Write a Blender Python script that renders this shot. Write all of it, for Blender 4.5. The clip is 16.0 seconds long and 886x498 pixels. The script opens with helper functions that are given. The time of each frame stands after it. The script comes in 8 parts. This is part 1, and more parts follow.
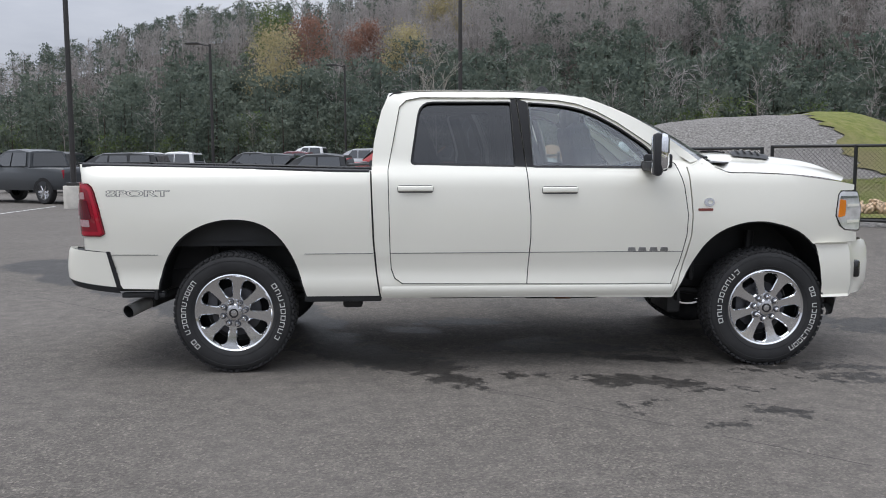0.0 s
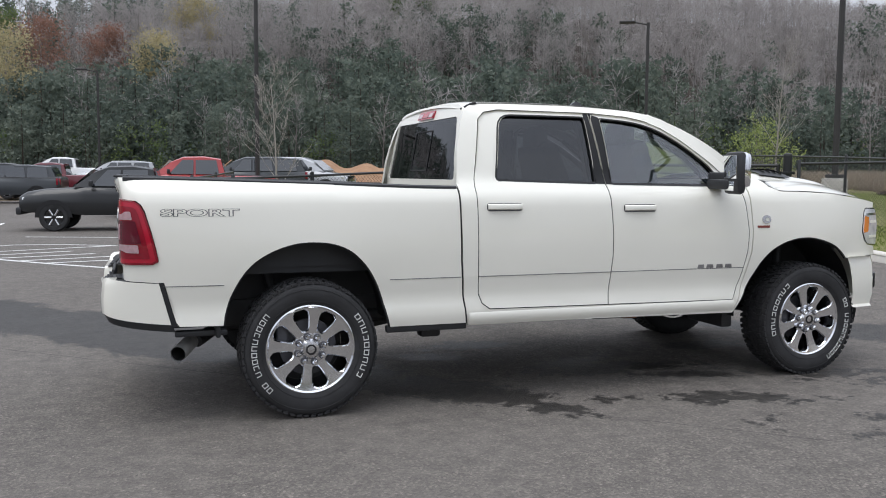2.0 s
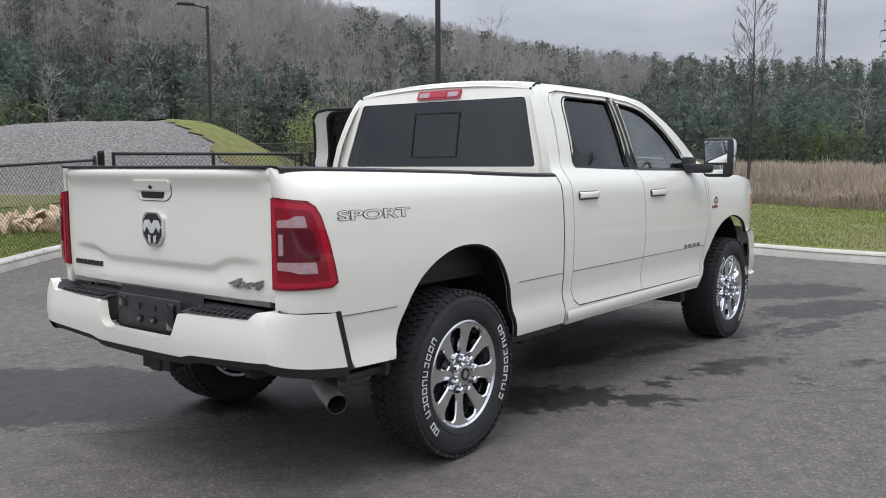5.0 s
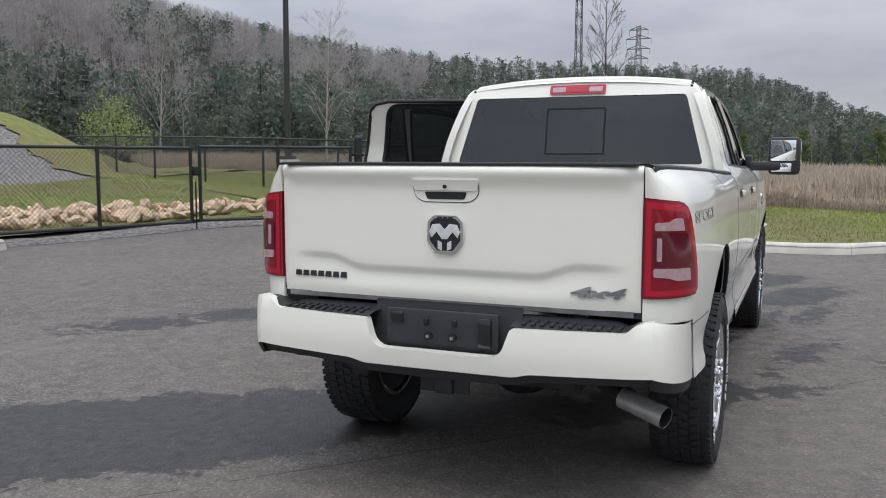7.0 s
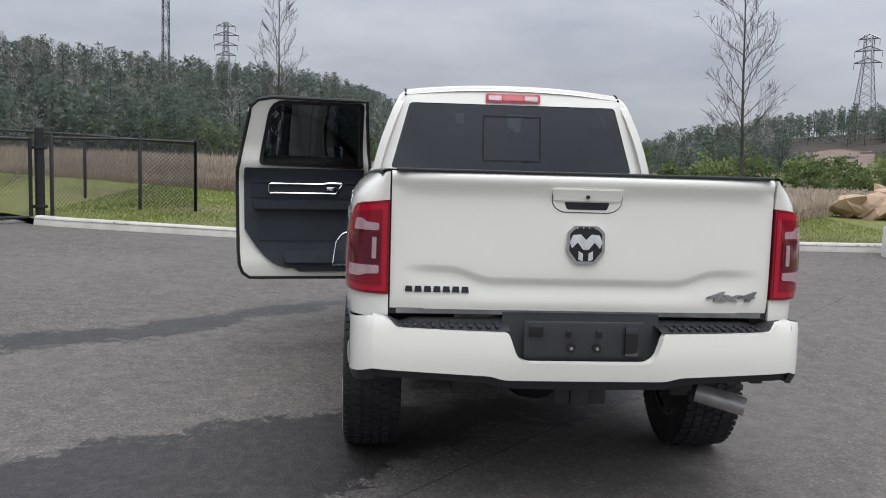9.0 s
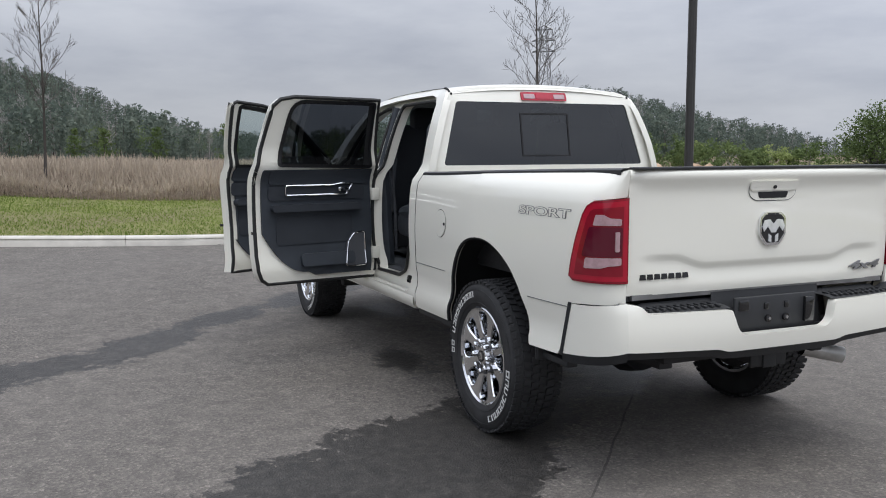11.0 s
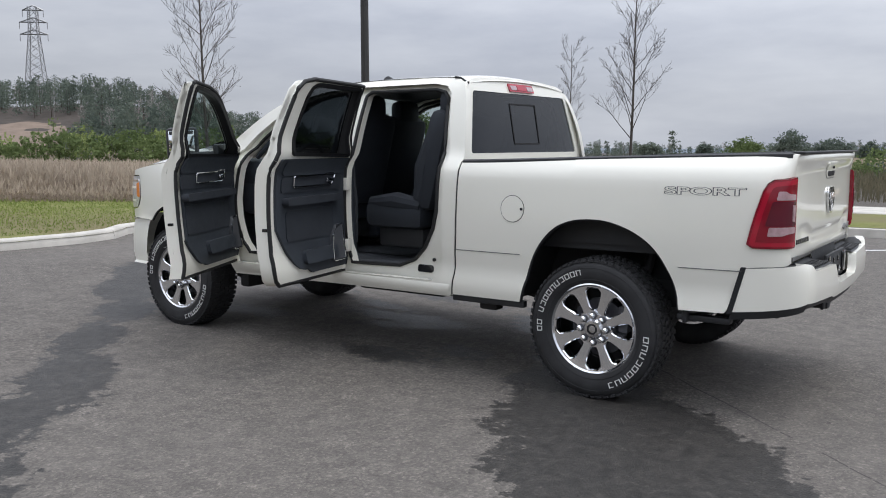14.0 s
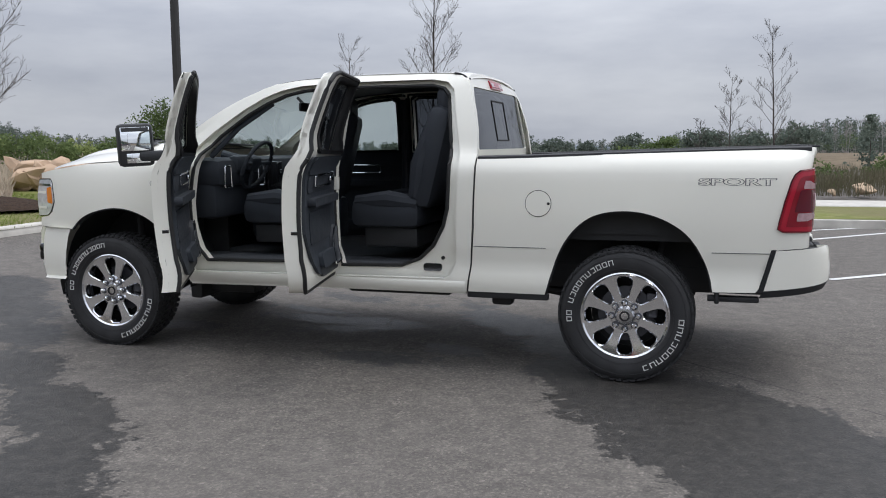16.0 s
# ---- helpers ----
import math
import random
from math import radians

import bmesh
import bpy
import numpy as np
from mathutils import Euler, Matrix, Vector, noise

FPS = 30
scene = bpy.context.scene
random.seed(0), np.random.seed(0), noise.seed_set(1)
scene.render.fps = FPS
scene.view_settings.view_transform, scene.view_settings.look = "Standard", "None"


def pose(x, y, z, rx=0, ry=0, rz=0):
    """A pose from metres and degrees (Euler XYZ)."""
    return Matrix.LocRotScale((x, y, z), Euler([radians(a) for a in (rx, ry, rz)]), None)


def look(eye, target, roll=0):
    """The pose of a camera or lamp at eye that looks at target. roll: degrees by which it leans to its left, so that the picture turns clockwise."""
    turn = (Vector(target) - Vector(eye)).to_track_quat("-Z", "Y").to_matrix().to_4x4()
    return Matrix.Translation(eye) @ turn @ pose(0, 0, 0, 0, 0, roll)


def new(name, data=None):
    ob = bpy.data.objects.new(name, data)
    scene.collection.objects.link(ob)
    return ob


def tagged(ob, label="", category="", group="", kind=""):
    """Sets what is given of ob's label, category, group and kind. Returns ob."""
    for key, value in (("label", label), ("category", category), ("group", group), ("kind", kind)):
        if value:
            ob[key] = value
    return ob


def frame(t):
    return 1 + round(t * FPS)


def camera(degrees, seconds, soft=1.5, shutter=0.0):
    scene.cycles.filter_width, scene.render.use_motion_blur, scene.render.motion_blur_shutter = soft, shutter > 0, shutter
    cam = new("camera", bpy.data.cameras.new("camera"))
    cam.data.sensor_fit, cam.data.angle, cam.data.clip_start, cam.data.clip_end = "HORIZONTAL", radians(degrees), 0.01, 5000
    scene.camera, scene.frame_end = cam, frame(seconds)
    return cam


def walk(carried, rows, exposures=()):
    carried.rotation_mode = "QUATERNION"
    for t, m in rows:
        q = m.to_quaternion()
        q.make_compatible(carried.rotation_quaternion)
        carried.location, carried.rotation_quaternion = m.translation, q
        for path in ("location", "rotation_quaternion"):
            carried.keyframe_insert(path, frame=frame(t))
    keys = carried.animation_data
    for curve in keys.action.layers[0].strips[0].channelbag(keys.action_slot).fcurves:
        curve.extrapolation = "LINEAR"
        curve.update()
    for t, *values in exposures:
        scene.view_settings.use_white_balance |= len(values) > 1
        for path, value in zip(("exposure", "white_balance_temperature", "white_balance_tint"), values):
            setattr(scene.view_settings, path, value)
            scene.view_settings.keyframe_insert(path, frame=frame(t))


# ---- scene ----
cam = camera(54.1, 16.0, soft=1.0)
PATH = [
    (0, (1.229, -7.044, 1.496), (1.307, -5.056, 1.289), -0.2),
    (0.5, (0.632, -6.882, 1.478), (0.839, -4.901, 1.294), -0.1),
    (1, (0.132, -6.74, 1.48), (0.483, -4.778, 1.32), -0.1),
    (1.5, (-0.463, -6.511, 1.483), (0.01, -4.575, 1.316), -0.0),
    (2, (-0.986, -6.187, 1.498), (-0.322, -4.308, 1.326), 0.4),
    (2.5, (-1.481, -5.865, 1.502), (-0.62, -4.068, 1.33), 0.6),
    (3, (-1.934, -5.457, 1.486), (-0.97, -3.713, 1.309), -0.3),
    (3.2, (-2.105, -5.291, 1.5), (-1.082, -3.582, 1.317), -0.4),
    (5.3, (-3.641, -3.237, 1.483), (-2.042, -2.052, 1.285), -0.2),
    (5.5, (-3.758, -3.032, 1.498), (-2.15, -1.86, 1.298), -0.2),
    (6, (-4.009, -2.485, 1.485), (-2.312, -1.446, 1.28), -0.1),
    (6.5, (-4.213, -1.93, 1.475), (-2.423, -1.06, 1.272), 0.2),
    (7, (-4.378, -1.37, 1.493), (-2.544, -0.598, 1.286), 0.1),
    (7.5, (-4.533, -0.823, 1.501), (-2.627, -0.256, 1.286), 0.3),
    (8, (-4.575, -0.255, 1.51), (-2.62, 0.104, 1.293), 0.7),
    (8.2, (-4.595, -0.033, 1.505), (-2.622, 0.211, 1.294), 0.9),
    (10.3, (-4.479, 2.27, 1.509), (-2.582, 1.671, 1.300), 2.0),
    (10.5, (-4.414, 2.498, 1.530), (-2.54, 1.832, 1.319), 1.8),
    (11, (-4.237, 3.06, 1.544), (-2.414, 2.27, 1.324), -0.2),
    (11.5, (-3.982, 3.591, 1.519), (-2.241, 2.634, 1.296), -0.6),
    (12, (-3.714, 4.082, 1.513), (-2.108, 2.914, 1.287), -0.3),
    (12.5, (-3.393, 4.558, 1.516), (-1.937, 3.211, 1.275), -0.2),
    (13, (-3.015, 4.954, 1.514), (-1.673, 3.494, 1.272), 0.2),
    (13.5, (-2.638, 5.352, 1.517), (-1.392, 3.808, 1.281), -0.1),
    (14, (-2.159, 5.677, 1.518), (-1.031, 4.046, 1.280), -0.1),
    (14.5, (-1.755, 5.951, 1.523), (-0.708, 4.268, 1.283), -0.5),
    (15, (-1.325, 6.212, 1.519), (-0.445, 4.435, 1.280), -0.3),
    (15.5, (-0.901, 6.346, 1.514), (-0.088, 4.535, 1.279), -0.5),
    (16, (-0.475, 6.421, 1.500), (0.105, 4.522, 1.260), -0.4),
]
walk(cam, [(t, look(e, g, r)) for t, e, g, r in PATH], [(0.0, 0.16), (2.5, 0.22), (6.0, 0.20), (10.5, 0.25), (12.5, 0.27), (14.0, 0.25), (16.0, 0.17)])

# ---------------------------------------------------------------- world and light
from mathutils.geometry import delaunay_2d_cdt

world = bpy.data.worlds.new("overcast_sky")
scene.world = world
world.use_nodes = True


def build_world():
    nt = world.node_tree
    nt.nodes.clear()
    n, l = nt.nodes.new, nt.links.new
    out, bg = n("ShaderNodeOutputWorld"), n("ShaderNodeBackground")
    co = n("ShaderNodeTexCoord")
    sky = n("ShaderNodeTexSky")
    sky.sky_type, sky.sun_disc = "NISHITA", False
    sky.sun_elevation, sky.sun_rotation = radians(68), radians(105)
    grey = n("ShaderNodeHueSaturation")
    grey.inputs["Saturation"].default_value = 0.25
    grey.inputs["Value"].default_value = 0.06
    l(sky.outputs[0], grey.inputs["Color"])
    # overcast deck: darker cloud bellies in long streaks, brighter towards the zenith
    sep = n("ShaderNodeSeparateXYZ")
    l(co.outputs["Generated"], sep.inputs[0])
    stretch = n("ShaderNodeMapping")
    stretch.inputs["Scale"].default_value = (1.2, 1.2, 4.6)
    l(co.outputs["Generated"], stretch.inputs[0])
    noi = n("ShaderNodeTexNoise")
    noi.inputs["Scale"].default_value, noi.inputs["Detail"].default_value = 2.6, 8.0
    noi.inputs["Roughness"].default_value = 0.55
    l(stretch.outputs[0], noi.inputs["Vector"])
    ramp = n("ShaderNodeValToRGB")
    ramp.color_ramp.elements[0].position, ramp.color_ramp.elements[0].color = 0.32, (0.395, 0.428, 0.512, 1)
    ramp.color_ramp.elements[1].position, ramp.color_ramp.elements[1].color = 0.70, (0.614, 0.646, 0.716, 1)
    l(noi.outputs["Fac"], ramp.inputs[0])
    up = n("ShaderNodeMapRange")
    up.inputs["From Min"].default_value, up.inputs["From Max"].default_value = 0.05, 1.0
    up.inputs["To Min"].default_value, up.inputs["To Max"].default_value = 0.655, 2.48
    l(sep.outputs["Z"], up.inputs["Value"])
    mul = n("ShaderNodeMix")
    mul.data_type, mul.blend_type = "RGBA", "MULTIPLY"
    mul.inputs["Factor"].default_value = 1.0
    l(ramp.outputs[0], mul.inputs[6])
    l(up.outputs[0], mul.inputs[7])
    mix = n("ShaderNodeMix")
    mix.data_type = "RGBA"
    mix.inputs["Factor"].default_value = 0.12
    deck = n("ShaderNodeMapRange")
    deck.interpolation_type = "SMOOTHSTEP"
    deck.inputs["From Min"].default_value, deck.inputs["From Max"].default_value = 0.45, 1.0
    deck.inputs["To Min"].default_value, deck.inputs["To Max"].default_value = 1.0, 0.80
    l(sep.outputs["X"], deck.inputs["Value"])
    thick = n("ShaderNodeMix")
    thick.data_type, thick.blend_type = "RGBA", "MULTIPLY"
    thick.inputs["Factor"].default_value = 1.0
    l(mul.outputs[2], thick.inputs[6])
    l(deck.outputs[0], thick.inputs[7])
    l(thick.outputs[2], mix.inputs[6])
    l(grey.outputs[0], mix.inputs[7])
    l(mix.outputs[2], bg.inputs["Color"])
    bg.inputs["Strength"].default_value = 1.29
    l(bg.outputs[0], out.inputs[0])


build_world()
sun = new("sun", bpy.data.lights.new("sun", "SUN"))
sun.data.energy, sun.data.angle, sun.data.color = 1.1, radians(40), (1.0, 0.97, 0.93)
sun.matrix_world = look((0, 0, 0), (0.35, 0.12, -1.0))

# ---------------------------------------------------------------- materials


class Mat:
    """A node material under construction."""

    def __init__(self, name):
        self.m = bpy.data.materials.new(name)
        self.m.use_nodes = True
        self.nt = self.m.node_tree
        self.b = self.nt.nodes["Principled BSDF"]

    def n(self, kind, **props):
        node = self.nt.nodes.new(kind)
        for key, value in props.items():
            if key == "operation":
                node.operation = value
            elif key == "blend_type":
                node.blend_type = value
            elif key == "data_type":
                node.data_type = value
        return node

    def link(self, a, b):
        self.nt.links.new(a, b)

    def coord(self):
        geo = self.n("ShaderNodeNewGeometry")
        return geo.outputs["Position"]

    def obj(self):
        return self.n("ShaderNodeTexCoord").outputs["Object"]

    def noise(self, vec, scale, detail=4.0, rough=0.55):
        t = self.n("ShaderNodeTexNoise")
        t.inputs["Scale"].default_value, t.inputs["Detail"].default_value, t.inputs["Roughness"].default_value = scale, detail, rough
        self.link(vec, t.inputs["Vector"])
        return t.outputs["Fac"]

    def ramp(self, fac, stops):
        r = self.n("ShaderNodeValToRGB")
        els = r.color_ramp.elements
        while len(els) < len(stops):
            els.new(0.5)
        for el, (pos, col) in zip(els, stops):
            el.position, el.color = pos, (*col, 1) if len(col) == 3 else col
        self.link(fac, r.inputs[0])
        return r.outputs[0]

    def mix(self, fac, a, b, blend="MIX"):
        x = self.n("ShaderNodeMix", data_type="RGBA", blend_type=blend)
        for sock, v in ((x.inputs["Factor"], fac), (x.inputs[6], a), (x.inputs[7], b)):
            if isinstance(v, (int, float)):
                sock.default_value = v
            elif isinstance(v, tuple):
                sock.default_value = (*v, 1)
            else:
                self.link(v, sock)
        return x.outputs[2]

    def math(self, op, a, b=0.0, clamp=False):
        x = self.n("ShaderNodeMath", operation=op)
        x.use_clamp = clamp
        for sock, v in ((x.inputs[0], a), (x.inputs[1], b)):
            if isinstance(v, (int, float)):
                sock.default_value = v
            else:
                self.link(v, sock)
        return x.outputs[0]

    def bump(self, height, strength, distance=0.01):
        bp = self.n("ShaderNodeBump")
        bp.inputs["Strength"].default_value, bp.inputs["Distance"].default_value = strength, distance
        self.link(height, bp.inputs["Height"])
        self.link(bp.outputs[0], self.b.inputs["Normal"])

    def set(self, **kw):
        for key, v in kw.items():
            sock = self.b.inputs[key.replace("_", " ")]
            if isinstance(v, (int, float)):
                sock.default_value = v
            elif isinstance(v, tuple):
                sock.default_value = (*v, 1)
            else:
                self.link(v, sock)
        return self


def simple(name, col, rough, metal=0.0, var=0.12, scale=6.0, bump=0.0, bscale=200.0, **kw):
    m = Mat(name)
    p = m.obj()
    f = m.noise(p, scale, 5)
    dark = tuple(c * (1 - var) for c in col)
    lite = tuple(min(1, c * (1 + var)) for c in col)
    m.set(Base_Color=m.ramp(f, [(0.3, dark), (0.7, lite)]), Metallic=metal)
    r = m.noise(p, scale * 4, 4)
    m.set(Roughness=m.math("ADD", m.math("MULTIPLY", r, rough * 0.4), rough * 0.8))
    if bump:
        m.bump(m.noise(p, bscale, 3), bump, 0.002)
    m.set(**kw)
    return m.m


def paint(name, col, coat=1.0):
    """Automotive clear-coat paint with a trace of road dust low down the panels."""
    m = Mat(name)
    p = m.obj()
    big = m.noise(p, 1.4, 3)
    fine = m.noise(p, 900, 1)
    base = m.ramp(big, [(0.3, tuple(c * 0.975 for c in col)), (0.7, col)])
    flake = m.mix(m.math("MULTIPLY", fine, 0.05), base, tuple(min(1, c * 1.08) for c in col))
    m.set(Base_Color=flake, Roughness=0.42, Metallic=0.0, Coat_Weight=coat, Coat_Roughness=0.035, Coat_IOR=1.5)
    m.set(Specular_IOR_Level=0.4)
    # slight orange peel
    bp = m.n("ShaderNodeBump")
    bp.inputs["Strength"].default_value, bp.inputs["Distance"].default_value = 0.02, 0.001
    m.link(m.noise(p, 160, 2), bp.inputs["Height"])
    m.link(bp.outputs[0], m.b.inputs["Coat Normal"])
    return m.m


def glass(name, tint, sheen=0.06):
    """Tinted pane: sees through by its tint, mirrors by Fresnel."""
    m = Mat(name)
    m.nt.nodes.remove(m.b)
    out = m.nt.nodes["Material Output"]
    tr, gl, fr, mx = m.n("ShaderNodeBsdfTransparent"), m.n("ShaderNodeBsdfGlossy"), m.n("ShaderNodeLayerWeight"), m.n("ShaderNodeMixShader")
    tr.inputs[0].default_value = (*tint, 1)
    gl.inputs["Roughness"].default_value = 0.005
    gl.inputs["Color"].default_value = (0.95, 0.97, 1.0, 1)
    fr.inputs[0].default_value = 0.5
    m.link(m.math("ADD", sheen, m.math("MULTIPLY", m.math("POWER", fr.outputs["Facing"], 5.0), 0.9)), mx.inputs[0])
    m.link(tr.outputs[0], mx.inputs[1])
    m.link(gl.outputs[0], mx.inputs[2])
    m.link(mx.outputs[0], out.inputs[0])
    return m.m


WHITE = paint("pearl_white_paint", (0.828, 0.811, 0.724))
SEAMBLK = simple("seam_black", (0.012, 0.012, 0.013), 0.8)
PLASTIC = simple("textured_black_plastic", (0.022, 0.023, 0.025), 0.55, bump=0.25, bscale=500)
GLOSSBLK = simple("gloss_black_trim", (0.01, 0.01, 0.011), 0.12, Coat_Weight=0.6)
SATINBLK = simple("satin_black_trim", (0.012, 0.012, 0.013), 0.42, Specular_IOR_Level=0.3)
TRIM = simple("interior_black_vinyl", (0.038, 0.044, 0.053), 0.55, bump=0.2, bscale=350, Specular_IOR_Level=0.25)
LEATHER = simple("black_leather", (0.033, 0.037, 0.044), 0.6, bump=0.3, bscale=250, Specular_IOR_Level=0.2)
CARPET = simple("black_carpet", (0.06, 0.064, 0.072), 0.95, bump=0.8, bscale=600)
CHROME = simple("chrome", (0.80, 0.81, 0.83), 0.07, metal=1.0, var=0.03)
SATIN = simple("satin_metal", (0.62, 0.62, 0.63), 0.25, metal=1.0, var=0.08)
EXHAUST = simple("brushed_exhaust_steel", (0.52, 0.51, 0.49), 0.4, metal=0.55, var=0.15, scale=20)
STEEL = simple("dull_steel", (0.30, 0.30, 0.30), 0.42, metal=0.9, var=0.25, scale=12)
FRAMEM = simple("chassis_black", (0.018, 0.018, 0.019), 0.6, var=0.4, bump=0.2, bscale=80)
RUST = simple("rusty_bracket", (0.16, 0.07, 0.035), 0.8, var=0.5, scale=25)
ALLOY = simple("polished_alloy", (0.76, 0.77, 0.79), 0.11, metal=1.0, var=0.06, scale=14)
HUBGREY = simple("hub_grey", (0.10, 0.10, 0.11), 0.5, metal=0.5)
RUBBER = simple("tyre_rubber", (0.022, 0.022, 0.023), 0.75, var=0.3, scale=9, bump=0.3, bscale=120)
LETTERW = simple("tyre_white_letter", (0.62, 0.62, 0.60), 0.7, var=0.15, scale=30)
SEAL = simple("door_seal_rubber", (0.012, 0.012, 0.012), 0.6)
LAMPRED = simple("tail_lens_red", (0.23, 0.006, 0.018), 0.09, var=0.1, Coat_Weight=0.35, Specular_IOR_Level=0.4)
LAMPDARK = simple("tail_lens_dark_red", (0.095, 0.004, 0.016), 0.08, var=0.1, Coat_Weight=0.35)
LAMPEDGE = simple("tail_lens_bright_red", (0.40, 0.008, 0.028), 0.08, var=0.1, Coat_Weight=0.35)
LAMPCLR = simple("reverse_lens_pale", (0.42, 0.27, 0.29), 0.12, var=0.15, scale=40, Coat_Weight=1.0)
AMBER = simple("amber_reflector", (0.75, 0.22, 0.02), 0.12, Coat_Weight=1.0)
HEADGL = simple("headlamp_lens_silver", (0.78, 0.79, 0.80), 0.08, metal=0.35, var=0.2, scale=20, Coat_Weight=1.0)
MIRROR = simple("mirror_glass", (0.9, 0.92, 0.93), 0.02, metal=1.0, var=0.01)
GLASSD = glass("privacy_glass", (0.065, 0.072, 0.082), 0.065)
GLASSL = glass("clear_green_glass", (0.66, 0.74, 0.72), 0.13)
# grey of the decals, also used for painted shade in grooves and recesses
DECALSHADE = simple("decal_and_shade_grey", (0.085, 0.085, 0.09), 0.45)
BADGEBLK = simple("badge_black", (0.02, 0.02, 0.022), 0.25)
BADGERED = simple("badge_red", (0.20, 0.04, 0.03), 0.3)
POLE = simple("dark_bronze_pole", (0.03, 0.028, 0.027), 0.5)
FENCEBLK = simple("black_vinyl_fence", (0.012, 0.013, 0.013), 0.45)


def asphalt_material():
    """Worn asphalt: fine aggregate, soft patching, hairline seams and drying wet areas."""
    m = Mat("worn_asphalt")
    p = m.coord()
    agg = m.n("ShaderNodeTexVoronoi")
    agg.inputs["Scale"].default_value = 85.0
    m.link(p, agg.inputs["Vector"])
    stone = m.ramp(agg.outputs["Color"], [(0.0, (0.026, 0.024, 0.022)), (0.45, (0.102, 0.096, 0.090)), (0.75, (0.168, 0.158, 0.147)), (1.0, (0.38, 0.355, 0.325))])
    grain = m.noise(p, 260, 2)
    mid = m.noise(p, 2.2, 6)
    big = m.noise(p, 0.35, 3)
    clump = m.noise(p, 38, 5, 0.7)
    base = m.mix(0.42, stone, m.ramp(grain, [(0.35, (0.066, 0.062, 0.058)), (0.65, (0.178, 0.168, 0.157))]))
    base = m.mix(1.0, base, m.ramp(clump, [(0.30, (0.52, 0.51, 0.50)), (0.5, (0.98, 0.97, 0.95)), (0.70, (1.42, 1.40, 1.36))]), "MULTIPLY")
    base = m.mix(m.math("MULTIPLY", mid, 0.35), base, (0.110, 0.103, 0.097))
    base = m.mix(m.math("MULTIPLY", m.ramp(big, [(0.38, (0, 0, 0)), (0.66, (1, 1, 1))]), 0.55), base, (0.156, 0.146, 0.136))
    blot = m.noise(p, 7.5, 5, 0.6)
    base = m.mix(1.0, base, m.ramp(blot, [(0.32, (0.78, 0.76, 0.735)), (0.52, (0.98, 0.948, 0.915)), (0.70, (1.15, 1.11, 1.07))]), "MULTIPLY")
    # wet areas: ellipses (x, y, turn, half-length, half-width), edges broken by noise
    warp = m.n("ShaderNodeTexNoise")
    warp.inputs["Scale"].default_value, warp.inputs["Detail"].default_value = 1.9, 7.0
    warp.inputs["Roughness"].default_value = 0.62
    m.link(p, warp.inputs["Vector"])
    off = m.n("ShaderNodeVectorMath", operation="SUBTRACT")
    off.inputs[1].default_value = (0.5, 0.5, 0.5)
    m.link(warp.outputs["Color"], off.inputs[0])
    sc = m.n("ShaderNodeVectorMath", operation="SCALE")
    sc.inputs["Scale"].default_value = 0.42
    m.link(off.outputs[0], sc.inputs[0])
    wp = m.n("ShaderNodeVectorMath", operation="ADD")
    m.link(p, wp.inputs[0])
    m.link(sc.outputs[0], wp.inputs[1])
    total = None
    for x, y, turn, a, b in WET:
        mp = m.n("ShaderNodeMapping")
        mp.vector_type = "TEXTURE"
        mp.inputs["Location"].default_value = (x, y, 0)
        mp.inputs["Rotation"].default_value = (0, 0, radians(turn))
        mp.inputs["Scale"].default_value = (a, b, 50.0)
        m.link(wp.outputs[0], mp.inputs[0])
        ln = m.n("ShaderNodeVectorMath", operation="LENGTH")
        m.link(mp.outputs[0], ln.inputs[0])
        d = m.math("MULTIPLY", m.math("SUBTRACT", 1.0, ln.outputs["Value"]), min(a, b))
        total = d if total is None else m.math("MAXIMUM", total, d)
    speck = m.math("MULTIPLY", m.math("SUBTRACT", m.noise(p, 9, 7, 0.7), 0.5), 0.62)
    isle = m.math("MULTIPLY", m.math("MAXIMUM", m.math("SUBTRACT", m.noise(p, 3.4, 9, 0.72), 0.55), 0.0), 1.15)
    field = m.math("SUBTRACT", m.math("ADD", total, speck), isle)
    wet = m.n("ShaderNodeMapRange")
    wet.inputs["From Min"].default_value, wet.inputs["From Max"].default_value = -0.004, 0.016
    m.link(field, wet.inputs["Value"])
    wetf = wet.outputs[0]
    drying = m.math("ADD", 0.30, m.math("MULTIPLY", m.noise(p, 13, 7, 0.72), 1.0), clamp=True)
    base = m.mix(m.math("MULTIPLY", wetf, drying), base, (0.0128, 0.012, 0.0112))
    # paving joint: a straight thin dark seam, slightly broken
    sx = m.n("ShaderNodeSeparateXYZ")
    m.link(p, sx.inputs[0])
    wob = m.math("MULTIPLY", m.math("SUBTRACT", m.noise(p, 3.0, 4), 0.5), 0.05)
    dist = m.math("ABSOLUTE", m.math("ADD", m.math("ADD", m.math("MULTIPLY", sx.outputs["X"], 0.662), m.math("MULTIPLY", sx.outputs["Y"], 0.749)), m.math("SUBTRACT", wob, 0.015)))
    crack = m.math("MULTIPLY", m.math("LESS_THAN", dist, 0.006), m.math("GREATER_THAN", m.noise(p, 5.0, 3), 0.42))
    base = m.mix(m.math("MULTIPLY", crack, 0.6), base, (0.02, 0.019, 0.019))
    dots = m.math("MULTIPLY", m.math("GREATER_THAN", m.noise(p, 6.5, 5, 0.6), 0.70), 0.5)
    base = m.mix(dots, base, (0.035, 0.033, 0.031))
    m.set(Base_Color=base)
    rough = m.math("SUBTRACT", m.math("ADD", 0.78, m.math("MULTIPLY", mid, 0.15)), m.math("MULTIPLY", wetf, 0.30))
    m.set(Roughness=rough, Specular_IOR_Level=0.35)
